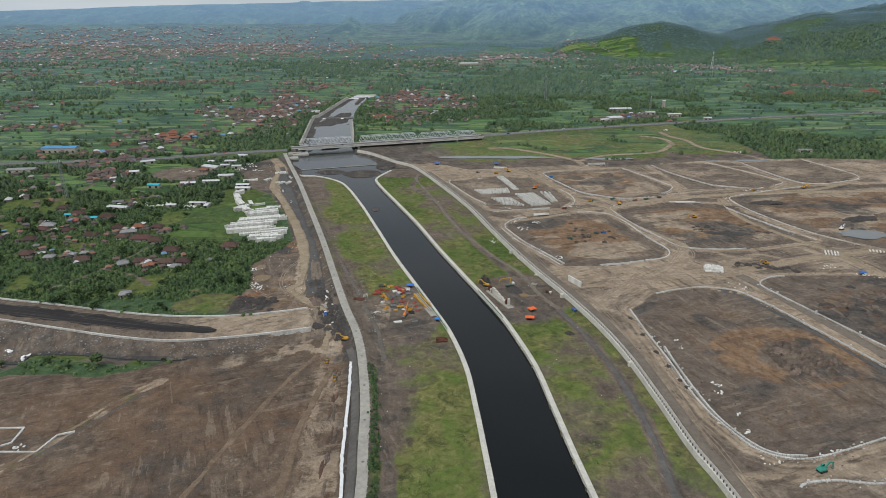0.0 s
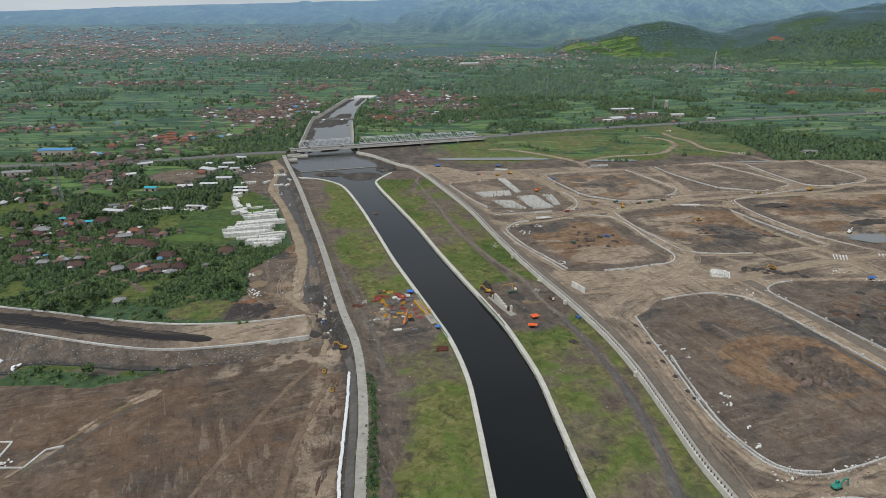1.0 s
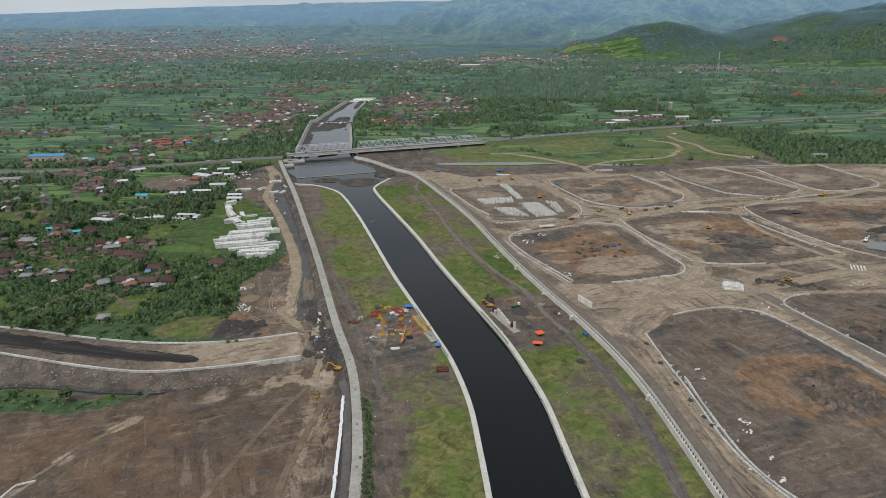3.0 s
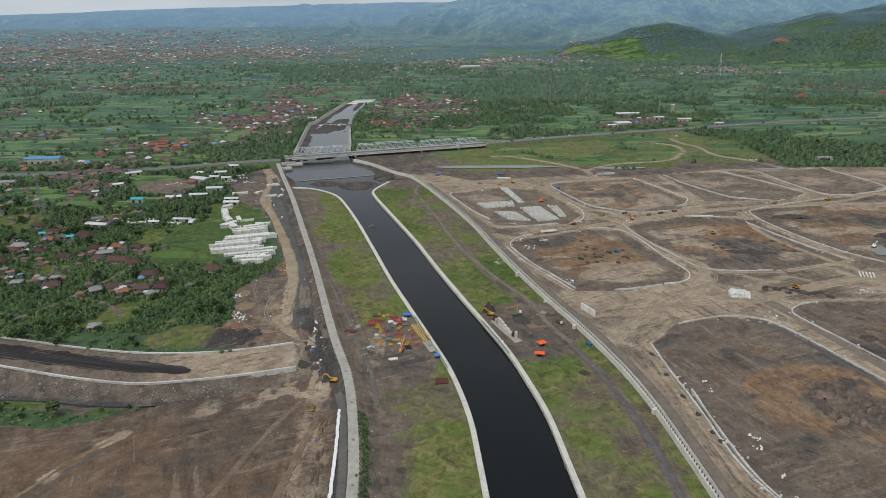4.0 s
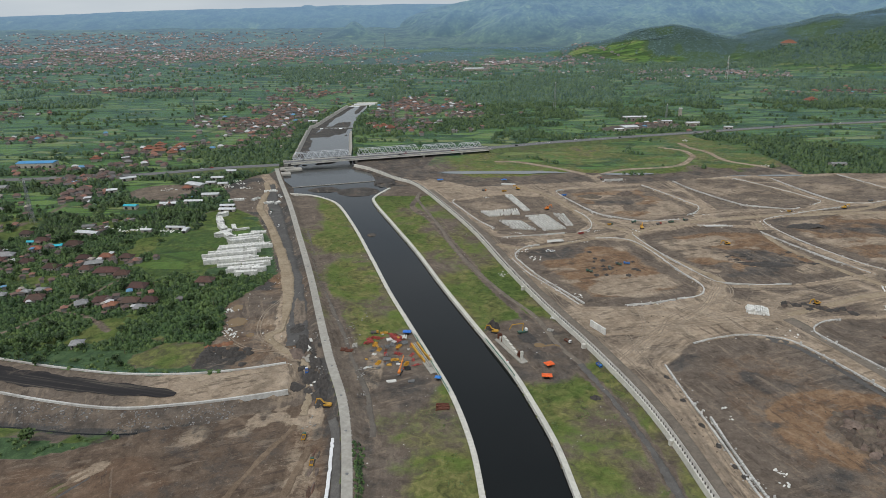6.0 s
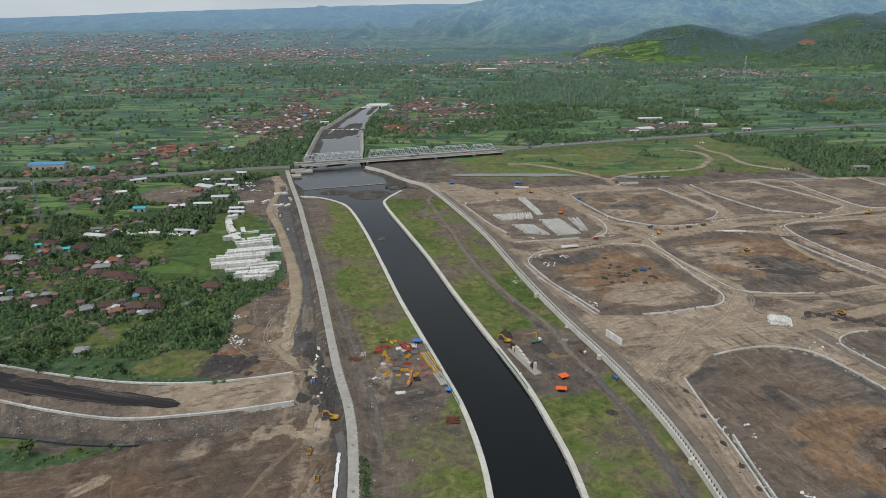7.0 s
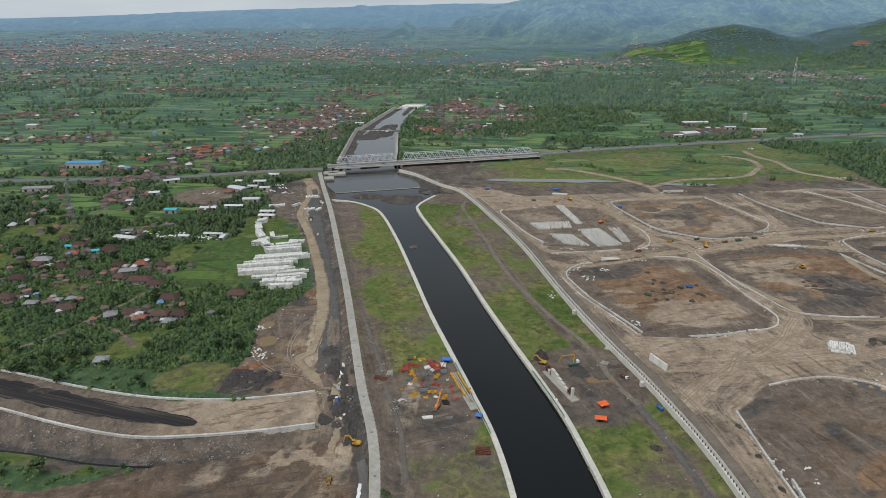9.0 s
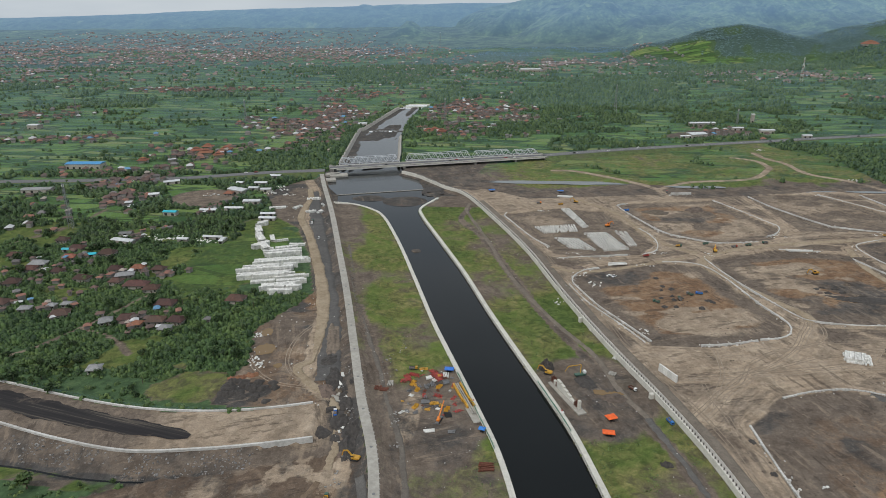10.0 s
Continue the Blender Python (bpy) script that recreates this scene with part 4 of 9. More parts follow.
def mountains(x, y):
    """The rise of the far plain and the mountain flank in the east."""
    z = 65 * smooth(y, 3200, 4700) * smooth(y, 2600, 4500) - 4
    top = np.interp(x, [-640, -504, -353, -203, -55, 129, 600, 1500, 2600, 3900], [0, 30, 84, 152, 186, 214, 400, 540, 470, 380])
    toe = np.interp(x, [-640, -300, 100, 600, 3900], [4430, 4120, 3640, 3330, 3300])
    fold = 1 - np.abs(2 * fbm(x, y, 420, 64, 5) - 1)
    k = np.clip((y - toe) / (4600 - toe), 0, 1)
    z = np.maximum(z, top * k ** 1.15 * (0.62 + 0.38 * k) + smooth(top, 20, 160) * 110 * np.sin(np.clip(k, 0, 1) * 3.1416) * (fold ** 2 - 0.5))
    z = z + hill(x, y, 330, 3860, 360, 330, 118, 0.2, 0.5, 57) + hill(x, y, -40, 4120, 230, 200, 70, 0.3, 0.4, 56)
    z = z + 82 * np.exp(-(((x + 566) / 78) ** 2 + ((y - 4000) / 110) ** 2) ** 0.8)
    return z + smooth(y, 3300, 3600) * (9 * fbm(x, y, 45, 61, 3) + 14 * (fbm(x, y, 160, 62, 3) - 0.5))


def ridge(x, y):
    """The long level ridge that closes the plain."""
    crest = np.interp(x, [-3700, -3133, -2734, -2416, -2177, -1821, -1467, -1231, -1030, -1002, -974, -760, -370, 3900], [134, 142, 153, 161, 169, 177, 181, 186, 191, 205, 191, 196, 199, 199])
    crest = crest + 9 * (fbm(x, y * 0 + 3.0, 120, 44, 4) - 0.5)
    foot = 20 + 12 * (fbm(x, y, 200, 62, 3) - 0.5)
    return foot + (crest - foot) * smooth(y + 160 * (fbm(x, y, 500, 41, 3) - 0.5), 4330, 4870) ** 0.9


def far_sheet(name, shape, x0, x1, y0, y1, material, label):
    gx, gy = np.arange(x0, x1, 24.0), np.arange(y0, y1, 22.0)
    xx, yy = np.meshgrid(gx, gy)
    x, y = xx.ravel(), yy.ravel()
    nx, ny = len(gx), len(gy)
    idx = (np.arange(ny - 1)[:, None] * nx + np.arange(nx - 1)[None, :]).ravel()
    me = mesh_from(name, np.stack([x, y, shape(x, y)], -1).tolist(), np.stack([idx, idx + 1, idx + nx + 1, idx + nx], -1).tolist())
    me.polygons.foreach_set("use_smooth", np.ones(len(idx), bool))
    return structure(name, me, material, label, "backdrop")


def build_backdrop():
    """Mountains at the end of the view."""
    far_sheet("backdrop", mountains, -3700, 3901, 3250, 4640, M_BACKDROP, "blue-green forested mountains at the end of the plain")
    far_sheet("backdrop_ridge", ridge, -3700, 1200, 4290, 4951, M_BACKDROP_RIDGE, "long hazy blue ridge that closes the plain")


def height(x, y):
    return float(terrain(np.array([x]), np.array([y]))[0][0])


# ---- building helpers ----
def part(name, bm, material, parent, label=""):
    me = bpy.data.meshes.new(name)
    bm.to_mesh(me)
    bm.free()
    me.materials.append(material)
    ob = new(name, me)
    if parent is not None:
        ob.parent = parent
    if label:
        tagged(ob, label)
    return ob


def mesh_part(name, me, material, parent=None, label=""):
    if not me.materials:
        me.materials.append(material)
    ob = new(name, me)
    if parent is not None:
        ob.parent = parent
    if label:
        tagged(ob, label)
    return ob


def thing(name, label, category, m=None, group="", kind=""):
    ob = tagged(new(name), label, category, group, kind)
    if m is not None:
        ob.matrix_world = m
    return ob


def box(bm, sx, sy, sz, x=0, y=0, z=0, rx=0, ry=0, rz=0, bevel=0.0):
    """A box with its base centre at (x, y, z)."""
    m = pose(x, y, z, rx, ry, rz) @ Matrix.Translation((0, 0, sz / 2)) @ Matrix.Diagonal((sx, sy, sz, 1))
    made = bmesh.ops.create_cube(bm, size=1.0, matrix=m)
    if bevel:
        edges = list({e for v in made["verts"] for e in v.link_edges})
        bmesh.ops.bevel(bm, geom=edges, offset=bevel, segments=1, affect="EDGES")
    return made["verts"]


def tube(bm, a, b, r, sides=6, r2=None):
    a, b = Vector(a), Vector(b)
    d = b - a
    m = Matrix.Translation((a + b) / 2) @ d.to_track_quat("Z", "Y").to_matrix().to_4x4()
    bmesh.ops.create_cone(bm, cap_ends=True, segments=sides, radius1=r, radius2=r if r2 is None else r2, depth=d.length, matrix=m)


def beam(bm, a, b, w, h):
    a, b = Vector(a), Vector(b)
    d = b - a
    m = Matrix.Translation((a + b) / 2) @ d.to_track_quat("X", "Z").to_matrix().to_4x4() @ Matrix.Diagonal((d.length, w, h, 1))
    bmesh.ops.create_cube(bm, size=1.0, matrix=m)


def offset_line(line, off):
    t = np.gradient(line, axis=0)
    t /= np.linalg.norm(t, axis=1)[:, None] + 1e-9
    return line + np.stack([t[:, 1], -t[:, 0]], -1) * off


def sweep(name, line, profile, z=0.0, closed_ends=True):
    """A section (offsets to the right, heights) drawn along a plan line; z is a number or one per point."""
    line = np.asarray(line, float)
    zs = np.broadcast_to(np.asarray(z, float), (len(line),))
    t = np.gradient(line, axis=0)
    t /= np.linalg.norm(t, axis=1)[:, None] + 1e-9
    nrm = np.stack([t[:, 1], -t[:, 0]], -1)
    k = len(profile)
    verts, faces = [], []
    for p, n, h in zip(line, nrm, zs):
        for o, dz in profile:
            verts.append((p[0] + n[0] * o, p[1] + n[1] * o, h + dz))
    for i in range(len(line) - 1):
        for j in range(k):
            a, b = i * k + j, i * k + (j + 1) % k
            faces.append((a, b, b + k, a + k))
    if closed_ends:
        faces += [tuple(range(k))[::-1], tuple(range((len(line) - 1) * k, len(line) * k))]
    return mesh_from(name, verts, faces)


def structure(name, me, material, label, category):
    return tagged(mesh_part(name, me, material), label, category, kind="structure")


build_backdrop()

# ---- river works ----
BANK_SECTION = [(-0.2, -4.5), (0.0, 0.45), (0.15, 0.6), (2.6, 0.6), (2.75, 0.45), (3.0, -1.5)]
structure("bank_wall_west", sweep("bank_wall_west", BANK_L[::-1], BANK_SECTION), M_CONC, "pale concrete coping wall along the river channel", "wall")
structure("bank_wall_east", sweep("bank_wall_east", BANK_R, BANK_SECTION), M_CONC, "pale concrete coping wall along the river channel", "wall")
structure("embankment_road", sweep("embankment_road", LEVEE_L, [(-2.5, 2.3), (-2.5, 3.05), (-2.35, 3.1), (2.35, 3.1), (2.5, 3.05), (2.5, 2.3)]), M_CONC_PATH, "concrete service road on the embankment crest", "road")
structure("flood_wall", sweep("flood_wall", LEVEE_R, [(-1.1, -1.0), (-0.7, 3.2), (-0.4, 3.3), (2.4, 3.3), (2.6, 3.1), (2.6, 0.5)]), M_CONC, "concrete flood wall with a walkway on top", "wall")


def water_sheet(name, poly, z, mat, label):
    bm = bmesh.new()
    f = bm.faces.new([bm.verts.new((px, py, z)) for px, py in poly])
    bmesh.ops.triangulate(bm, faces=[f])
    ob = part(name, bm, mat, None)
    return tagged(ob, label, "water", kind="structure")


chan_poly = [tuple(p) for p in BANK_L if p[1] < 725] + [tuple(p) for p in BANK_R[::-1] if p[1] < 725]
water_sheet("pool_water", [tuple(p) for p in BANK_L if p[1] >= 721][:-2] + [(-186, 813), (-92, 842)] + [tuple(p) for p in BANK_R[::-1] if p[1] >= 721], WATER_Z + 0.01, M_WATER, "grey shallow water between dark gravel bars")
water_sheet("basin_water", [(-186, 813), (-226, 880), (-222, 940), (-125, 960), (-92, 842)], WATER_Z + 0.05, M_WATER_BASIN, "grey shallow water in the basin below the bridge")
water_sheet("river_water", chan_poly, WATER_Z, M_WATER, "dark slow river water in the straightened channel")
up_poly = [tuple(p) for p in UP_L if p[1] < 1505] + [tuple(p) for p in UP_R[::-1] if p[1] < 1505]
water_sheet("upstream_water", up_poly, WATER_Z + 0.15, M_WATER_UP, "grey shallow river water above the bridge")
# ---- roads, bridge and weirs ----
def road(name, line, width, z, mat, label):
    me = sweep(name, line, [(-width / 2, -1.2), (-width / 2, 0), (width / 2, 0), (width / 2, -1.2)], z)
    return structure(name, me, mat, label, "road")


def on_line(line, lo, hi):
    return line[(line[:, 0] >= lo) & (line[:, 0] <= hi)]


M_VERGE = surface("grassy_verge", (0.085, 0.115, 0.04), 0.95, grain=0.25, wear=0.4, stain=0.3, dirt=(0.11, 0.095, 0.07))
HW_W, HW_E = on_line(HIGHWAY, -900, -222), on_line(HIGHWAY, 40, 1200)
hz_w = 0.6 + 4.4 * smooth(HW_W[:, 0], -420, -250)
hz_e = 0.7 + 4.3 * smooth(HW_E[:, 0], 420, 120)
road("highway_west", HW_W, 13, hz_w, M_ASPHALT, "worn grey asphalt highway on a low bank")
road("highway_east", HW_E, 15, hz_e, M_ASPHALT, "worn grey asphalt highway on a low bank")
for nm, ln, hz in (("highway_verge_west", HW_W, hz_w), ("highway_verge_east", HW_E, hz_e)):
    structure(nm, sweep(nm, ln, [(-16, -5), (-9, -0.3), (9, -0.3), (16, -5)], hz), M_VERGE, "grassy shoulders of the highway bank", "verge")
LANE = surface("lane_paint", (0.6, 0.6, 0.58), 0.7, grain=1.0, wear=0.3)
structure("lane_line", sweep("lane_line", HW_E, [(-0.12, 0.004), (-0.12, 0.02), (0.12, 0.02), (0.12, 0.004)], hz_e), LANE, "painted white centre line of the highway", "road marking")

U_BR, N_BR = np.array([0.956, 0.295]), np.array([0.295, -0.956])
O_BR = np.array([-216.0, 926.0])


def br(s, off, z):
    p = O_BR + U_BR * s + N_BR * off
    return (p[0], p[1], z)


def truss_span(s0, s1, h, label):
    t = thing("truss_span", label, "bridge span", group="truss spans of the bridge")
    n = max(6, round((s1 - s0) / 4.4))
    if n % 2:
        n += 1
    step = (s1 - s0) / n
    zb, zt = 5.4, 5.4 + h
    for off in (0.0, -8.5):
        bm = bmesh.new()
        beam(bm, br(s0, off, zb), br(s1, off, zb), 0.6, 0.6)
        part("bottom_chord", bm, M_TRUSS, t)
        bm = bmesh.new()
        beam(bm, br(s0 + step, off, zt), br(s1 - step, off, zt), 0.6, 0.6)
        part("top_chord", bm, M_TRUSS, t)
        for k in range(n):
            a, b = s0 + k * step, s0 + (k + 1) * step
            lo_a = k % 2 == 0
            bm = bmesh.new()
            beam(bm, br(a, off, zb if lo_a else zt), br(b, off, zt if lo_a else zb), 0.45, 0.45)
            part("diagonal", bm, M_TRUSS, t)
    for k in range(1, n, 2):
        s = s0 + k * step
        bm = bmesh.new()
        beam(bm, br(s, 0, zt), br(s, -8.5, zt), 0.35, 0.35)
        part("cross_brace", bm, M_TRUSS, t)
    bm = bmesh.new()
    beam(bm, br(s0, -4.25, 5.05), br(s1, -4.25, 5.05), 8.2, 0.5)
    part("deck", bm, M_ASPHALT, t, "asphalt roadway of the truss bridge")
    return t


for s0, s1, h in ((4, 82, 8.0), (91, 178, 8.0), (181, 234, 7.0), (236, 272, 6.0)):
    truss_span(s0, s1, h, "galvanised steel truss span with an asphalt deck")


def girder_bridge():
    t = thing("girder_bridge", "long concrete girder bridge carrying the highway over the river", "bridge")
    bm = bmesh.new()
    beam(bm, br(-8, 9.5, 4.75), br(278, 9.5, 4.75), 14, 0.5)
    part("deck", bm, M_ASPHALT, t, "grey asphalt deck")
    for off in (2.6, 16.4):
        bm = bmesh.new()
        beam(bm, br(-8, off, 5.4), br(278, off, 5.4), 0.35, 0.9)
        part("parapet", bm, M_CONC, t, "pale concrete parapet")
        bm = bmesh.new()
        beam(bm, br(0, off, 3.7), br(276, off, 3.7), 0.8, 1.6)
        part("girder", bm, M_CONC, t)
    for s in (86, 180, 235):
        bm = bmesh.new()
        beam(bm, br(s, -9, 0.9), br(s, 17, 0.9), 3.0, 4.4)
        part("pier", bm, M_CONC_DARK, t, "aged concrete pier")
    for s in (-6, 278):
        bm = bmesh.new()
        beam(bm, br(s, -10, 1.5), br(s, 17.5, 1.5), 5, 6)
        part("abutment", bm, M_CONC_DARK, t, "aged concrete abutment")
    return t


girder_bridge()

# weirs and paved banks upstream
for nm, ln, side in (("paved_bank_west", UP_L, -1), ("paved_bank_east", UP_R, 1)):
    cut = ln[(ln[:, 1] > 945) & (ln[:, 1] < (1470 if side < 0 else 1150))]
    structure(nm, sweep(nm, cut, [(side * -4.0, -3.0), (side * -0.5, 3.0), (side * 1.8, 3.2), (side * 2.2, 0.5)][::side], 0.0), M_CONC_PATH, "pale concrete paving on the sloping river bank", "river bank")
bm = bmesh.new()
box(bm, 74, 3, 2.2, -206, 1203, -2.6, rz=3)
part("weir_crest", bm, M_CONC_DARK, tagged(new("weir"), "low concrete weir with white water falling through its gaps", "weir"))
weir = bpy.data.objects["weir"]
M_FOAM = surface("white_water", (0.75, 0.77, 0.78), 0.6, grain=1.5, wear=0.2)
for k in range(6):
    bm = bmesh.new()
    box(bm, 5.6, 4.5, 1.2, -226 + k * 8.2, 1199.5, -2.2, rx=12, bevel=0.2)
    part("spill", bm, M_FOAM, weir, "white falling water")
weir2 = tagged(new("stepped_weir"), "broad stepped concrete weir with foaming water", "weir")
for k in range(4):
    bm = bmesh.new()
    box(bm, 44, 9, 1.2 + k * 0.8, -196 + k * 4, 1462 + k * 12, -2.3, rz=4, bevel=0.1)
    part("step", bm, M_CONC if k % 2 else M_FOAM, weir2)
bm = bmesh.new()
beam(bm, (-187, 812, -1.35), (-92, 841, -1.35), 1.0, 0.8)
tagged(part("sill", bm, M_CONC_PATH, None), "low concrete sill across the basin", "sill")
bm = bmesh.new()
for px, py in ((-214, 872), (-205, 896), (-216, 900)):
    box(bm, 22, 12, 3.2, px, py, -1.8, rz=18, bevel=0.6)
tagged(part("abutment_apron", bm, M_CONC_PATH, None), "concrete apron under the bridge end", "apron")

# the unfinished western road
structure("road_kerb_north", sweep("road_kerb_north", ROAD_U, [(-0.55, 1.5), (-0.5, 3.6), (0.5, 3.6), (0.55, 1.5)]), M_LIME, "whitish concrete parapet of the unfinished road", "wall")
structure("road_kerb_south", sweep("road_kerb_south", ROAD_D, [(-0.6, 0.5), (-0.55, 3.6), (0.55, 3.6), (0.6, 0.5)]), M_LIME, "whitish concrete parapet of the unfinished road", "wall")
mid_road = spline([(-520, 455), (-420, 432), (-310, 404.5), (-262, 393.5), (-218, 383), (-186, 377), (-165, 374), (-148, 371)])
wid = np.interp(mid_road[:, 0], [-520, -230, -190, -160, -151, -148], [1.35, 1.3, 1.1, 0.85, 0.6, 0.25])
me = bpy.data.meshes.new("asphalt_lane")
nrm = offset_line(mid_road, 1.0) - mid_road
vs, fs = [], []
for i_, (p, n, w) in enumerate(zip(mid_road, nrm, wid)):
    w = w * (1 + 0.10 * math.sin(i_ * 0.9) + 0.08 * math.sin(i_ * 2.3))
    for o in (-5.5, 5.5):
        vs.append((p[0] + n[0] * o * w, p[1] + n[1] * o * w, 2.9))
for i in range(len(mid_road) - 1):
    fs.append((2 * i, 2 * i + 1, 2 * i + 3, 2 * i + 2))
me.from_pydata(vs, [], fs)


def streaked_asphalt():
    """Fresh asphalt with lengthwise dusty streaks from the trucks."""
    m, nt, bsdf = nodes_of("streaked_asphalt")
    pos = position_of(nt)
    mp = nt.nodes.new("ShaderNodeMapping")
    mp.vector_type = "TEXTURE"
    mp.inputs["Rotation"].default_value, mp.inputs["Scale"].default_value = (0, 0, -0.235), (60, 1.5, 10)
    nt.links.new(pos, mp.inputs["Vector"])
    lines = noise_node(nt, mp.outputs["Vector"], 1.0, 4, 0.6, 0.1)
    patch = noise_node(nt, pos, 0.08, 6, 0.65)
    col = ramp_node(nt, lines, [(0.44, (0.022, 0.020, 0.021)), (0.58, (0.034, 0.031, 0.030)), (0.68, (0.11, 0.093, 0.075))])
    col = mix_node(nt, ramp_node(nt, patch, [(0.60, (0, 0, 0)), (0.74, (0.7, 0.7, 0.7))]), col, (0.15, 0.12, 0.095))
    nt.links.new(col, bsdf.inputs["Base Color"])
    bsdf.inputs["Roughness"].default_value = 0.85
    bsdf.inputs["Specular IOR Level"].default_value = 0.2
    bump_node(nt, bsdf, patch, 0.2, 0.1)
    return m


M_ASPHALT_FRESH = streaked_asphalt()
structure("asphalt_lane", me, M_ASPHALT_FRESH, "fresh black asphalt strip on the unfinished road", "road")
structure("geotextile_strip", sweep("geotextile_strip", spline([(-57, 336), (-53.5, 302), (-51, 272), (-49, 247), (-46, 224), (-43, 160)], 2) + np.array([0.14, 0]) * np.random.RandomState(2).randn(200, 1)[:len(spline([(-57, 336), (-53.5, 302), (-51, 272), (-49, 247), (-46, 224), (-43, 160)], 2))], [(-0.9, -0.3), (-0.8, 0.9), (0.6, 1.2), (0.9, -0.3)]), M_SHEET, "white geotextile strip laid along the embankment foot", "sheeting")

# added dark strip in river-water material, drawing the ditch as a dark line
structure("ditch_water", sweep("ditch_water", DITCH, [(-0.6, -0.6), (-0.6, 0), (0.5, 0), (0.5, -0.6)], -1.9), M_WATER, "narrow dark strip along the ditch below the road slope", "water")

# walkway and posts on the flood wall
structure("wall_walkway", sweep("wall_walkway", offset_line(LEVEE_R, 1.3), [(-0.95, 3.28), (-0.95, 3.34), (0.95, 3.34), (0.95, 3.28)]), M_CONC_PATH, "grey concrete walkway on top of the flood wall", "walkway")
M_POST = surface("weathered_post", (0.11, 0.095, 0.085), 0.9, grain=2.0)
wall_ob = bpy.data.objects["flood_wall"]
bm = bmesh.new()
box(bm, 0.5, 0.5, 1.25, bevel=0.06)
post_me = bpy.data.meshes.new("post")
bm.to_mesh(post_me)
bm.free()
post_me.materials.append(M_POST)
crest = offset_line(LEVEE_R, 0.0)
seg = np.r_[0, np.cumsum(np.linalg.norm(np.diff(crest, axis=0), axis=1))]
start_s = float(np.interp(205, crest[:, 1], seg))
for k in range(290):
    s = start_s + k * 2.55
    if s > seg[-1] - 2:
        break
    px, py = np.interp(s, seg, crest[:, 0]), np.interp(s, seg, crest[:, 1])
    ob = new("post", post_me)
    ob.matrix_world = pose(px, py, 3.3)
    ob.parent = wall_ob
for px, py in ((82.6, 427), (107, 333), (54, 515)):
    bm = bmesh.new()
    box(bm, 2.2, 2.0, 3.6, px - 1.2, py - 0.5, -0.6, rz=20, bevel=0.15)
    part("buttress", bm, M_CONC, wall_ob)

# ---- retaining walls round the parcels ----
def parcel_wall(pts, w=0.9, h=1.5, z=1.0, label="pale concrete retaining wall round a bare building plot"):
    ln = spline(pts, 3.0)
    w = w * 0.8
    wob = 0.06 * np.sin(np.arange(len(ln)) * 2.1)
    me = sweep("retaining_wall", ln, [(-w / 2 - 0.15, -0.6), (-w / 2, h), (w / 2, h), (w / 2 + 0.15, -0.6)], z + wob)
    ob = tagged(mesh_part("retaining_wall", me, M_LIME), label, "wall", "retaining walls of the plots")
    if ln[:, 1].min() < 300:
        bm = bmesh.new()
        fine_ln = spline(pts, 1.8)
        t = np.gradient(fine_ln, axis=0)
        for (px, py), (tx, ty), dz in zip(fine_ln, t, np.interp(np.linspace(0, 1, len(fine_ln)), np.linspace(0, 1, len(ln)), wob)):
            box(bm, 0.16, w + 0.16, h + 0.62, px, py, z + dz - 0.6, rz=math.degrees(math.atan2(ty, tx)))
        part("rib", bm, M_CONC_DARK, ob, "row of concrete ribs on the wall")
    return ob


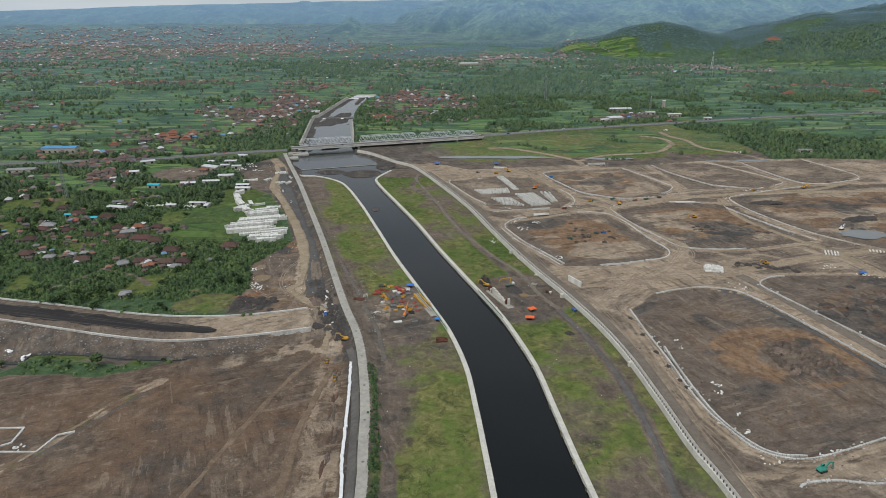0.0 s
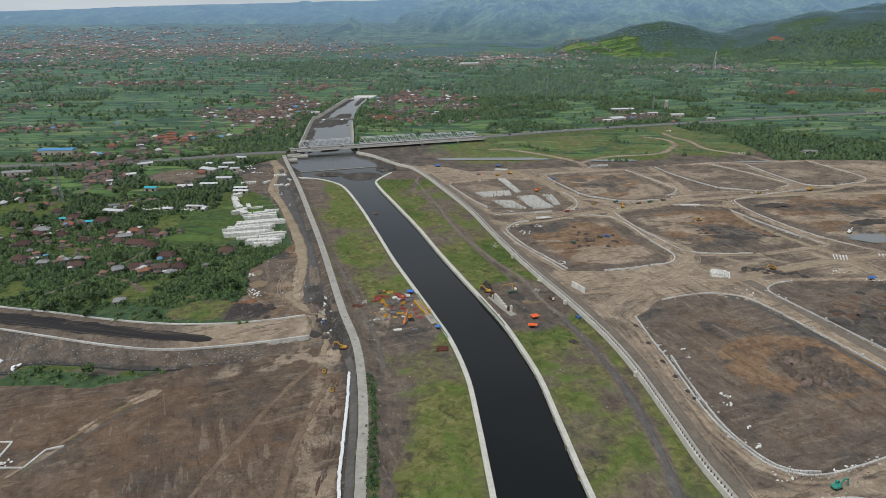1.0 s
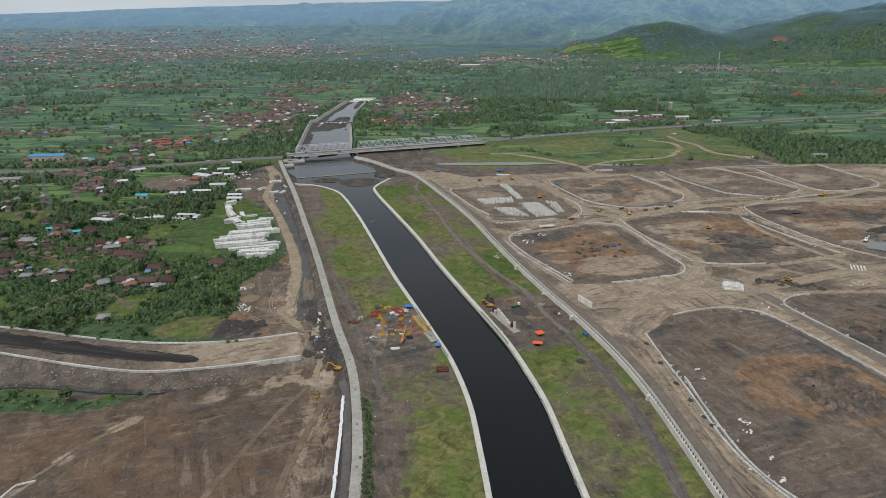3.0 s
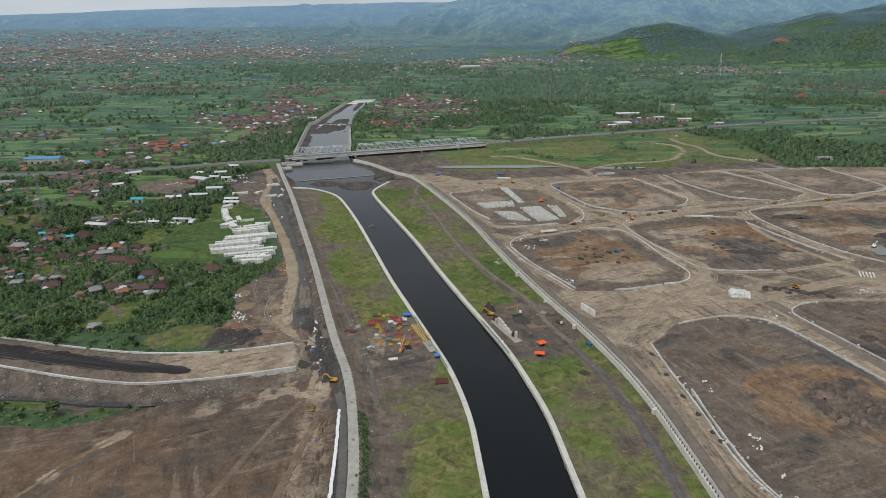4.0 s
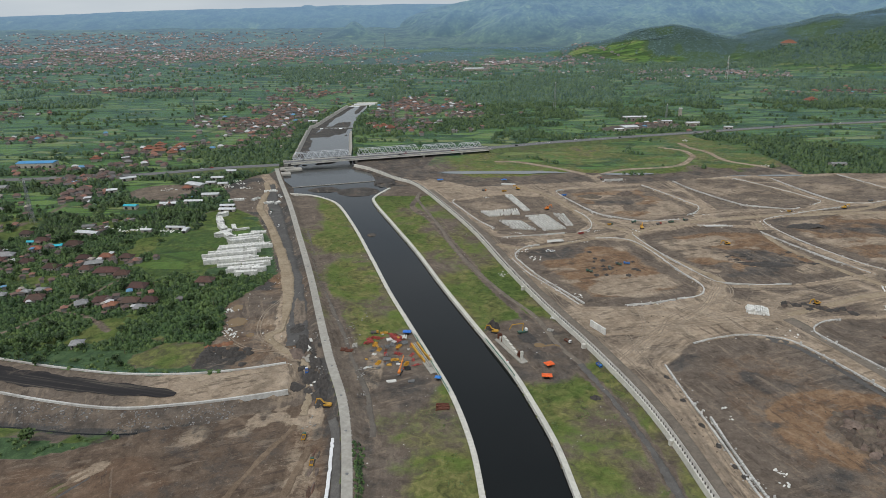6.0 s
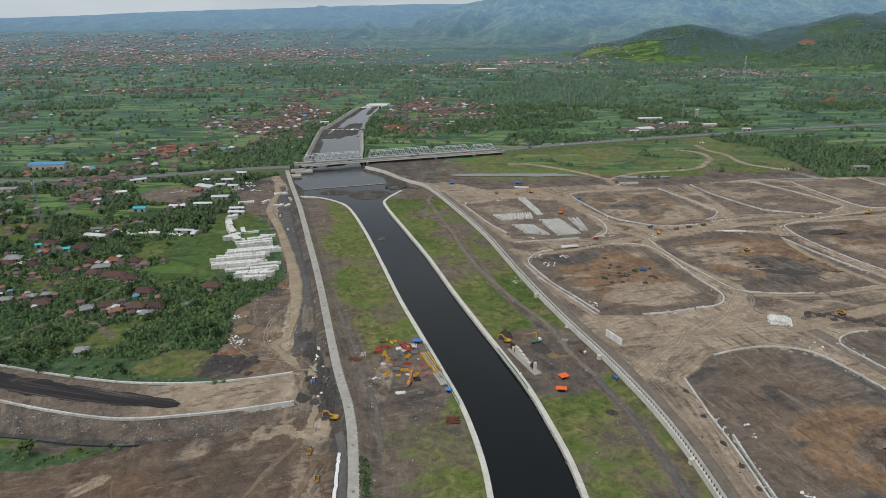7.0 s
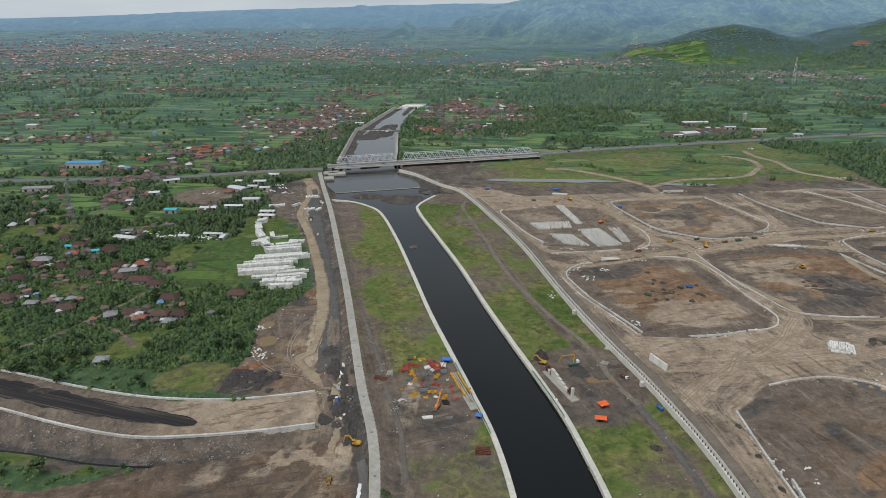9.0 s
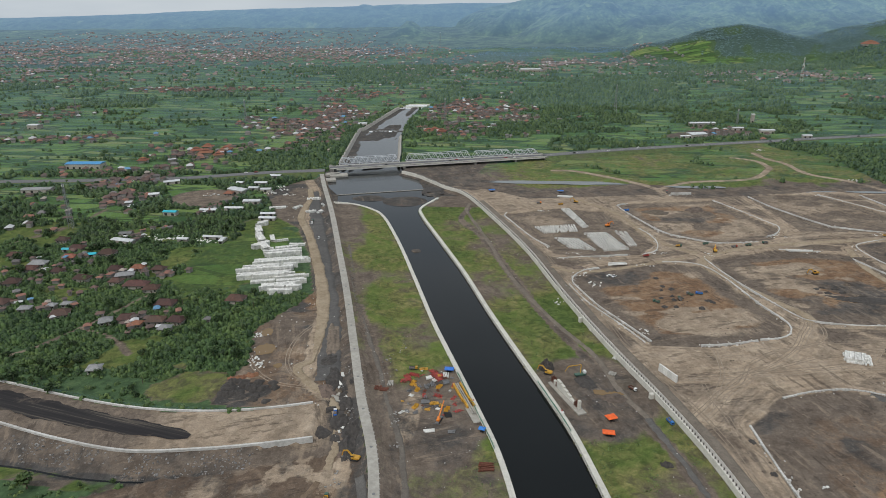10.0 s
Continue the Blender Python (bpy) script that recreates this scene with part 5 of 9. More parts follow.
for pts, w in (
    ([(149, 429), (166, 436), (185, 440), (200, 437), (213, 428), (231, 385), (251, 328), (262, 290), (275, 240)], 1.1),
    ([(124, 403), (126, 370), (129, 337), (131, 300), (134, 281)], 1.2),
    ([(131.5, 352), (132.5, 320), (136, 283), (144, 260), (153, 251), (166, 249.5)], 1.2),
    ([(134, 281), (143, 257), (153, 249), (166, 247.5), (187, 254), (210, 263)], 1.1),
    ([(256, 461), (246, 459), (236, 453), (231, 446), (232, 437), (246, 400), (265, 351), (290, 290)], 1.2),
    ([(152, 228), (156, 231), (170, 233), (190, 231), (215, 240)], 1.4),
    ([(54, 572), (53, 580), (57, 592), (68, 603), (76, 606)], 0.9),
    ([(54, 572), (62, 549), (69, 532), (82, 508), (93, 487)], 1.1),
    ([(50, 572), (57, 550), (64, 534), (78, 508), (89, 485)], 0.9),
    ([(128, 622), (146, 622), (159, 614), (168, 590), (177, 548), (185, 520), (182, 505), (173, 497), (160, 494)], 1.1),
    ([(158, 493), (140, 487), (122, 484)], 0.7),
    ([(3, 747), (1, 738), (7, 722), (17, 696), (27, 672), (40, 652)], 1.0),
    ([(115, 637), (128, 648), (133, 668), (130, 690), (124, 705)], 1.0),
    ([(46, 625), (80, 632), (103, 637)], 0.8),
    ([(124, 785), (116, 780), (118, 765), (126, 742), (140, 705), (150, 690)], 0.8),
    ([(150, 690), (184, 671), (220, 675)], 0.6),
    ([(217, 803), (232, 770), (246, 735), (252, 718), (244, 700), (232, 690)], 0.9),
    ([(163, 632), (170, 600), (181, 566), (195, 530), (204, 522), (230, 518), (252, 520)], 0.8),
    ([(230, 657), (262, 654)], 1.0),
    ([(258, 820), (268, 785), (285, 748), (300, 722)], 0.8),
    ([(300, 722), (340, 708), (352, 712)], 0.9),
    ([(333, 832), (362, 785), (382, 745), (384, 733), (370, 722)], 0.9),
    ([(376, 832), (385, 790), (396, 750), (406, 731), (430, 727), (462, 740)], 0.9),
    ([(463, 847), (478, 800), (486, 765), (478, 748), (462, 738)], 1.0),
    ([(560, 733), (498, 727)], 0.9),
    ([(400, 716), (350, 697), (305, 677), (296, 664), (298, 640), (303, 620)], 1.0),
    ([(303, 620), (315, 585), (330, 555), (352, 528)], 0.7),
    ([(280, 640), (292, 605), (308, 568), (322, 540)], 0.7),
    ([(180, 829), (202, 831)], 1.3),
):
    parcel_wall(pts, w)


bm = bmesh.new()
box(bm, 1.1, 1.1, 1.3, bevel=0.1)
block_me = bpy.data.meshes.new("marker_block")
bm.to_mesh(block_me)
bm.free()
block_me.materials.append(M_LIME)
for px, py, a in ((213.5, 427.5, 20), (222, 406, 20), (231.5, 384.5, 20), (243.5, 351, 20), (235.5, 428.5, 20), (247, 397.5, 20), (259, 368, 20), (127, 362, 0), (131.5, 305, 0)):
    ob = new("marker_block", block_me)
    ob.matrix_world = pose(px, py, 2.45, 0, 0, a)
    tagged(ob, "small whitish concrete block set on a plot wall", "block", "marker blocks")


# ---- things on the site ----
def culvert_mesh(w=1.9, l=1.5, h=1.9, t=0.22):
    """One precast box culvert, open at both ends."""
    o = [(-w / 2, 0), (w / 2, 0), (w / 2, h), (-w / 2, h)]
    i = [(-w / 2 + t, t), (w / 2 - t, t), (w / 2 - t, h - t), (-w / 2 + t, h - t)]
    v = [(x, y, z) for y in (-l / 2, l / 2) for x, z in o + i]
    f = []
    for k in range(4):
        n = (k + 1) % 4
        f += [(k, n, 8 + n, 8 + k), (4 + n, 4 + k, 12 + k, 12 + n), (k, 4 + k, 4 + n, n), (8 + n, 12 + n, 12 + k, 8 + k)]
    me = mesh_from("culvert_unit", v, f)
    me.materials.append(M_CONC_WHITE)
    return me


CULVERT = culvert_mesh()
CULVERT_S = culvert_mesh(2.0, 1.0, 1.6, 0.3)
rng = random.Random(5)


def culvert_row(a, b, layers=1, rows=1, label="row of white precast concrete culvert units on bare ground", me=CULVERT, gap=1.56, group="culvert stacks", miss=0.015):
    """A stack of culvert units from a to b (plan points)."""
    a, b = Vector(a), Vector(b)
    d = b - a
    n = max(1, int(d.length / gap))
    ang = math.degrees(math.atan2(d.y, d.x))
    side = Vector((-d.y, d.x)).normalized()
    z0 = height((a.x + b.x) / 2, (a.y + b.y) / 2)
    t = thing("culvert_stack", label, "culvert stack", pose(a.x, a.y, z0), group)
    for r in range(rows):
        first, last = rng.randint(0, max(0, n // 6)), n - 1 - rng.randint(0, max(0, n // 6))
        for k in range(n):
            for ly in range(layers):
                if k < first or k > last or rng.random() < miss or (ly and rng.random() < 0.04):
                    continue
                p = d * ((k + 0.5) / n) + side * (r * 2.05 + rng.uniform(-0.18, 0.18))
                ob = new("culvert_unit", me)
                ob.parent = t
                ob.matrix_local = pose(p.x, p.y, ly * 1.92 - 0.05, 0, 0, ang + 90 + rng.gauss(0, 2))
    return t


for a, b, ly, rw in (
    ((-201, 626), (-176, 636), 2, 2), ((-200, 614), (-169, 624), 2, 2), ((-202, 595), (-157, 608), 2, 3),
    ((-209, 579), (-158, 592), 2, 2), ((-203, 566), (-162, 576), 2, 2), ((-179, 569), (-148, 579), 1, 2),
    ((-174, 558), (-146, 566), 2, 2), ((-168, 549), (-146, 552), 2, 2), ((-234, 693), (-225, 701), 2, 3),
    ((-232, 682), (-216, 654), 2, 2), ((-214, 632), (-204, 646), 2, 3), ((-203, 653), (-192, 658), 1, 1),
    ((-187, 644), (-173, 645), 1, 2), ((-180, 547), (-150, 556), 2, 3), ((-172, 541), (-149, 545), 2, 2), ((-207, 584), (-161, 597), 2, 2), ((-203, 599), (-160, 611), 2, 2), ((-201, 619), (-171, 630), 2, 2), ((-206, 569), (-160, 581), 1, 2), ((-233, 686), (-224, 668), 2, 3), ((-224, 664), (-213, 646), 2, 3), ((-212, 640), (-203, 628), 2, 3), ((-198, 605), (-160, 615), 1, 2), ((-206, 573), (-164, 584), 1, 2), ((-200, 587), (-166, 597), 1, 1), ((-190, 560), (-172, 565), 1, 2), ((-212, 668), (-205, 652), 1, 2), ((-244, 750), (-226, 755), 1, 2),
):
    culvert_row(a, b, ly, rw)
for a, b, ly, rw in (((-216, 752), (-210, 763), 1, 2), ((-214, 784), (-198, 789), 1, 3), ((-199, 738), (-190, 744), 1, 3), ((-187, 736), (-184, 747), 1, 2), ((-192, 770), (-186, 760), 1, 1)):
    culvert_row(a, b, ly, rw, "loose pile of grey precast concrete units beside the road", miss=0.25)


def block_field(c00, c10, c11, c01, rows, per, label):
    """Close rows of pale units on a four-cornered patch."""
    t = thing("precast_stack", label, "precast stack", group="precast stacks in the stockyard")
    c = [Vector((*p, 0)) for p in (c00, c10, c11, c01)]
    for r in range(rows):
        u = (r + 0.5) / rows
        a, b = c[0].lerp(c[1], u), c[3].lerp(c[2], u)
        d = b - a
        ang = math.degrees(math.atan2(d.y, d.x))
        for k in range(per):
            if rng.random() < 0.05:
                continue
            p = a.lerp(b, (k + 0.5) / per)
            ob = new("precast_unit", CULVERT_S)
            ob.parent = t
            ob.matrix_local = pose(p.x + rng.uniform(-0.2, 0.2), p.y + rng.uniform(-0.2, 0.2), 1.15, 0, 0, ang + 90 + rng.uniform(-8, 8))
    return t


LBL = "close rows of pale precast concrete units in the stockyard"
block_field((28, 705), (37, 687), (68, 695), (67, 713), 6, 16, LBL)
block_field((57, 765), (66, 765), (79, 708), (73, 705), 3, 26, LBL)
block_field((45, 675), (66, 674), (79, 645), (57, 650), 8, 11, LBL)
block_field((72, 689), (93, 692), (107, 650), (85, 644), 8, 18, LBL)
block_field((100, 698), (112, 695), (115, 658), (108, 658), 3, 12, LBL)
block_field((198, 470), (202, 481), (216, 478), (212, 466), 6, 13, "white stack of precast units on a dirt crossing")
block_field((198.5, 471), (202.5, 480), (213, 477), (209, 468), 5, 9, "upper layer of white precast units on a stack")
for ob in bpy.data.objects:
    if ob.get("label") == "upper layer of white precast units on a stack":
        ob.location.z = 1.62
block_field((310, 505), (314, 515), (325, 511), (321, 502), 4, 5, "white stack of precast units beside a dirt road")
block_field((350, 512), (352, 516), (364, 512), (362, 508), 2, 5, "white stack of precast units beside a dirt road")


def rubble(name, label, category, x, y, count, sx, sy, mat, lo=0.4, hi=1.1, flat=0.7, rz=0, seed=0):
    """Loose pieces, each a mesh of its own under one heap."""
    r = random.Random(seed + int(x * 7 + y * 3))
    t = thing(name, label, category, pose(x, y, height(x, y), 0, 0, rz))
    for _ in range(count):
        bm = bmesh.new()
        s = r.uniform(lo, hi)
        bmesh.ops.create_icosphere(bm, subdivisions=1, radius=s / 2)
        for v in bm.verts:
            v.co *= r.uniform(0.7, 1.25)
        bmesh.ops.scale(bm, vec=(r.uniform(0.8, 1.7), r.uniform(0.7, 1.2), flat), verts=bm.verts)
        piece = part("piece", bm, mat, t)
        piece.location = (r.gauss(0, sx / 2.2), r.gauss(0, sy / 2.2), s * 0.2)
        piece.rotation_euler = (r.uniform(-0.4, 0.4), r.uniform(-0.4, 0.4), r.uniform(0, 6.3))
    return t


for i, (px, py, n, sx, sy) in enumerate(((-52, 398, 26, 3, 9), (-83, 437, 9, 5, 5), (-62, 440, 8, 6, 8), (-60, 470, 10, 4, 10), (-66, 455, 8, 3, 6), (-47, 375, 8, 3, 3), (-70, 378, 14, 2, 7), (-68, 366, 10, 2, 4), (-80, 412, 16, 6, 8), (-73, 398, 18, 5, 8), (-86, 424, 12, 5, 6), (-70, 350, 14, 4, 6))):
    rubble("rubble_heap", "scattered pale broken concrete and stones", "rubble", px, py, n, sx, sy, M_RUBBLE, 0.4, 1.2, 0.5, seed=i)
for i, (px, py, n, sx, sy) in enumerate(((147.5, 310, 8, 3, 5), (146, 303, 6, 3, 3), (148.3, 283, 3, 1, 1), (146.5, 269, 7, 3, 3), (141, 361, 4, 2, 2), (142, 352, 4, 2, 3), (174, 251, 6, 4, 2), (182, 253.5, 7, 6, 2), (148, 244, 4, 4, 2), (62, 592, 16, 5, 6), (68, 575, 20, 5, 6), (38, 758, 10, 8, 3), (62, 639, 10, 8, 3), (128, 640, 8, 6, 4), (110, 615, 8, 10, 3), (215, 440, 6, 8, 8), (92, 500, 10, 3, 6), (-154, 480, 16, 5, 4), (-140, 445, 20, 5, 5), (-146, 450, 18, 4, 6), (-205, 258, 10, 3, 3), (300, 480, 14, 8, 5), (318, 462, 14, 8, 5), (335, 455, 10, 10, 6), (240, 690, 12, 14, 6), (170, 640, 10, 8, 6), (405, 902, 26, 10, 6), (354, 1070, 22, 8, 6), (340, 700, 14, 20, 4), (60, 505, 12, 4, 8), (40, 545, 10, 3, 8))):
    rubble("stone_pile", "small loose pile of whitish stones and offcuts", "stones", px, py, n, sx, sy, M_CONC_WHITE, 0.6, 1.6, 0.55, seed=40 + i)


def mound(name, label, x, y, sx, sy, h, mat, seed=1, rz=0, res=22):
    """A heap of loose earth with an uneven top."""
    verts, faces = [], []
    z0 = height(x, y)
    c, s = math.cos(radians(rz)), math.sin(radians(rz))
    for j in range(res + 1):
        for i in range(res + 1):
            u, v = i / res * 2 - 1, j / res * 2 - 1
            d = math.hypot(u, v)
            ang = math.atan2(v, u)
            d *= 1 + 0.45 * noise.noise(Vector((math.cos(ang) * 1.6 + seed, math.sin(ang) * 1.6, seed))) + 0.12 * noise.noise(Vector((math.cos(ang) * 6, math.sin(ang) * 6 + seed, seed)))
            n = noise.fractal(Vector((u * 2.6 + seed, v * 2.6, seed * 1.7)), 1.0, 2.0, 4)
            zz = h * max(0, 1 - d) ** 0.8 * (1 + 0.8 * n) - 1.3 * min(1, max(0, (d - 0.75) / 0.35)) ** 2
            px, py = u * sx, v * sy
            verts.append((x + px * c - py * s, y + px * s + py * c, z0 + zz))
    for j in range(res):
        for i in range(res):
            a = j * (res + 1) + i
            faces.append((a, a + 1, a + res + 2, a + res + 1))
    me = mesh_from(name, verts, faces)
    me.polygons.foreach_set("use_smooth", [True] * len(faces))
    return tagged(mesh_part(name, me, mat), label, "mound", "earth mounds")


for i, (px, py, sx, sy, h, rz, mat) in enumerate((
    (-71, 374, 5, 13, 2.4, 12, M_SPOIL), (-80, 394, 4.5, 11, 1.6, 15, M_SPOIL), (-70, 387, 4, 9, 2.4, 14, M_SPOIL), (-78, 408, 5, 8, 2.2, 20, M_SPOIL), (-86, 384, 4, 6, 1.4, 40, M_SPOIL), (-92, 432, 5, 13, 1.8, 17, M_SPOIL), 
     (-104, 478, 5, 22, 2.2, 14, M_EARTH), (62, 425, 8, 5, 0.9, 0, M_EARTH), (70, 440, 7, 5, 1.0, 40, M_EARTH), (48, 440, 6, 9, 1.0, 20, M_SPOIL),
    (78, 372, 3, 2.4, 1.8, 0, M_SPOIL), (330, 655, 20, 8, 2.2, 10, M_SPOIL), (395, 600, 22, 8, 3.0, 10, M_SPOIL), (430, 612, 14, 7, 2.4, 0, M_EARTH),
    (250, 560, 24, 6, 1.4, -10, M_SPOIL), (285, 640, 18, 5, 1.6, 0, M_EARTH), (150, 758, 14, 8, 2.2, 0, M_EARTH), (190, 770, 10, 8, 2.4, 30, M_EARTH), (-80, 833, 12, 12, 1.4, 0, M_SPOIL), (-205, 860, 6, 8, 1.2, 0, M_SPOIL),
    (27.5, 453, 4.5, 4, 5.5, 0, M_SPOIL), (-93, 420, 5, 9, 2.0, 30, M_EARTH), (60, 605, 6, 4, 1.0, 10, M_EARTH), (120, 770, 10, 4, 1.4, -30, M_EARTH), (-100, 452, 6, 8, 1.4, 0, M_SPOIL))):
    mound("earth_mound", "dark heap of loose spoil" if mat is M_SPOIL else "brown heap of loose earth", px, py, sx, sy, h, mat, i * 3.1 + 1, rz)
r2 = random.Random(12)
M_BROWN_SOIL = surface("red_brown_soil", (0.125, 0.075, 0.050), 0.95, grain=0.6, wear=0.4, stain=0.3, spread=0.4)
M_RUST_SOIL = surface("rusty_soil", (0.21, 0.10, 0.055), 0.95, grain=0.6, wear=0.35, stain=0.3, spread=0.3)
for k in range(34):
    px, py = r2.uniform(-150, -122), r2.uniform(407, 427)
    if py > 431 - 0.25 * abs(px + 140):
        continue
    mound("earth_mound", "tipped heap of dark grey spoil in the works yard", px, py, r2.uniform(2.2, 4.2), r2.uniform(2.2, 3.8), r2.uniform(1.0, 2.2), M_SPOIL, k * 2.3 + 150, r2.uniform(0, 180), 9)
for k in range(7):
    mound("earth_mound", "tipped heap of rusty orange soil in the works yard", -150 + k * 2.0 + r2.uniform(-1, 1), 428 + k * 0.9 + r2.uniform(-1.5, 1.5), r2.uniform(2.2, 3.6), r2.uniform(2, 3), r2.uniform(0.8, 1.5), M_RUST_SOIL, k * 2.9 + 190, r2.uniform(0, 180), 9)
for k in range(60):
    a, q = r2.uniform(0, 6.28), math.sqrt(r2.random())
    px, py = 206 + 23 * q * math.cos(a), 338 + 18 * q * math.sin(a)
    mound("earth_mound", "tipped heap of grey-brown soil in an orange bowl", px, py, r2.uniform(2.2, 3.8), r2.uniform(2.2, 3.8), r2.uniform(1.6, 2.8), M_EARTH, k * 1.7 + 50, r2.uniform(0, 180), 8)
for k in range(60):
    a, q = r2.uniform(0, 6.28), math.sqrt(r2.random())
    px, py = 290 + 38 * q * math.cos(a), 408 + 34 * q * math.sin(a)
    mound("earth_mound", "tipped heap of brown soil on a bare plot", px, py, r2.uniform(3.0, 6.0), r2.uniform(2.0, 3.4), r2.uniform(0.6, 1.2), (M_EARTH, M_SPOIL, M_BROWN_SOIL)[k % 3], k * 1.3 + 90, r2.uniform(0, 180), 8)

for k in range(26):
    u = r2.random()
    mound("earth_mound", "dark tipped heap of spoil at a dirt crossing", 228 + 46 * u + r2.uniform(-3, 3), 486 - 16 * u + r2.uniform(-5, 5), r2.uniform(2, 4.5), r2.uniform(1.6, 3), r2.uniform(0.8, 1.8), M_SPOIL if k % 3 else M_EARTH, k * 2.7 + 260, r2.uniform(0, 180), 9)
for k, (px, py) in enumerate(((121, 390), (122.5, 367), (124.5, 345), (126.8, 329), (128.4, 314), (130, 307))):
    mound("earth_mound", "small dark heap of soil beside a plot wall", px, py, r2.uniform(1.2, 2.0), r2.uniform(1.8, 3.0), r2.uniform(0.6, 1.0), M_SPOIL, k * 2.4 + 520, r2.uniform(-20, 20), 9)
for k in range(24):
    py = r2.uniform(212, 330)
    mound("earth_mound", "low ridge of churned earth beside white sheeting", float(np.interp(py, [212, 270, 330], [-53, -58, -63])) + r2.uniform(-2.5, 2.5), py, r2.uniform(0.7, 1.4), r2.uniform(3.0, 8.0), r2.uniform(0.4, 0.8), (M_EARTH, M_EARTH, M_BROWN_SOIL)[k % 3], k * 2.2 + 430, r2.uniform(-12, 12), 9)
for k in range(18):
    py = r2.uniform(362, 436)
    mound("earth_mound", "dark heap of spoil and debris beside the embankment", float(at_y(LEVEE_L, py)) - r2.uniform(7, 18), py, r2.uniform(1.6, 4.2), r2.uniform(1.8, 4.6), r2.uniform(0.8, 2.0), M_SPOIL if k % 4 else M_EARTH, k * 2.6 + 470, r2.uniform(0, 180), 10)
for k in range(14):
    mound("earth_mound", "small dark heap of earth on an orange plot", r2.uniform(110, 150), r2.uniform(535, 590), r2.uniform(1.5, 3), r2.uniform(1.5, 2.6), r2.uniform(0.6, 1.4), M_SPOIL, k * 2.1 + 330, r2.uniform(0, 180), 9)
for k in range(22):
    mound("earth_mound", "rough dark heap of earth on a graded plot", r2.uniform(225, 300), 575 + r2.uniform(-16, 16), r2.uniform(2, 5), r2.uniform(1.2, 2.4), r2.uniform(0.5, 1.3), M_SPOIL if k % 2 else M_EARTH, k * 1.9 + 390, r2.uniform(-25, 15), 9)


# machines
def excavator(x, y, rz, paint, label, arm_up=0.0, group="excavators"):
    t = thing("excavator", label, "excavator", pose(x, y, height(x, y), 0, 0, rz), group)
    for s in (-1.15, 1.15):
        bm = bmesh.new()
        box(bm, 4.2, 0.7, 0.9, 0, s, 0, bevel=0.25)
        part("track", bm, M_BLACK, t)
    bm = bmesh.new()
    box(bm, 3.6, 2.7, 1.1, -0.4, 0, 1.05, bevel=0.15)
    part("body", bm, paint, t)
    bm = bmesh.new()
    box(bm, 0.9, 2.6, 0.9, -2.3, 0, 1.1, bevel=0.25)
    part("counterweight", bm, paint, t)
    bm = bmesh.new()
    box(bm, 1.5, 1.0, 1.5, 0.7, 0.85, 1.9, bevel=0.12)
    cab = part("cab", bm, paint, t)
    bm = bmesh.new()
    box(bm, 1.2, 1.04, 0.8, 0.9, 0.85, 2.4)
    part("window", bm, M_GLASS_DARK, cab)
    bm = bmesh.new()
    beam(bm, (0.9, -0.2, 1.7), (3.2, -0.2, 4.6 + arm_up), 0.45, 0.7)
    beam(bm, (3.1, -0.2, 4.6 + arm_up), (5.4, -0.2, 4.2 + arm_up), 0.45, 0.6)
    part("boom", bm, paint, t)
    bm = bmesh.new()
    beam(bm, (5.3, -0.2, 4.5 + arm_up), (6.2, -0.2, 1.4 + arm_up), 0.35, 0.45)
    part("arm", bm, paint, t)
    bm = bmesh.new()
    box(bm, 1.0, 1.1, 0.9, 5.9, -0.2, 0.5 + arm_up, ry=25, bevel=0.2)
    part("bucket", bm, M_STEEL, t)
    return t


def wheel_set(t, xs, ys, r, w):
    for wx in xs:
        for wy in ys:
            bm = bmesh.new()
            tube(bm, (wx, wy - w / 2, r), (wx, wy + w / 2, r), r, 10)
            wh = part("wheel", bm, M_BLACK, t)
            bm = bmesh.new()
            tube(bm, (wx, wy - w / 2 - 0.02, r), (wx, wy + w / 2 + 0.02, r), r * 0.5, 8)
            part("rim", bm, M_STEEL, wh)


def dump_truck(x, y, rz, cab_mat, bed_mat, label):
    t = thing("dump_truck", label, "truck", pose(x, y, height(x, y), 0, 0, rz), "dump trucks")
    t.scale = (0.72, 0.72, 0.72)
    wheel_set(t, (-2.2, -1.1, 2.4), (-1.0, 1.0), 0.5, 0.45)
    bm = bmesh.new()
    box(bm, 7.0, 1.0, 0.4, 0, 0, 0.6)
    part("chassis", bm, M_STEEL, t)
    bm = bmesh.new()
    box(bm, 1.8, 2.3, 2.0, 2.6, 0, 0.9, bevel=0.15)
    cab = part("cab", bm, cab_mat, t)
    bm = bmesh.new()
    box(bm, 0.1, 2.0, 0.8, 3.5, 0, 1.9)
    part("windscreen", bm, M_GLASS_DARK, cab)
    bm = bmesh.new()
    box(bm, 4.6, 2.4, 0.2, -1.0, 0, 1.0)
    box(bm, 4.6, 0.12, 1.2, -1.0, 1.15, 1.1)
    box(bm, 4.6, 0.12, 1.2, -1.0, -1.15, 1.1)
    box(bm, 0.12, 2.4, 1.5, 1.25, 0, 1.1)
    box(bm, 0.12, 2.4, 1.1, -3.25, 0, 1.1)
    part("bed", bm, bed_mat, t)
    bm = bmesh.new()
    box(bm, 4.3, 2.1, 0.7, -1.0, 0, 1.2, bevel=0.3)
    part("load", bm, M_EARTH, t, "load of loose earth")
    return t


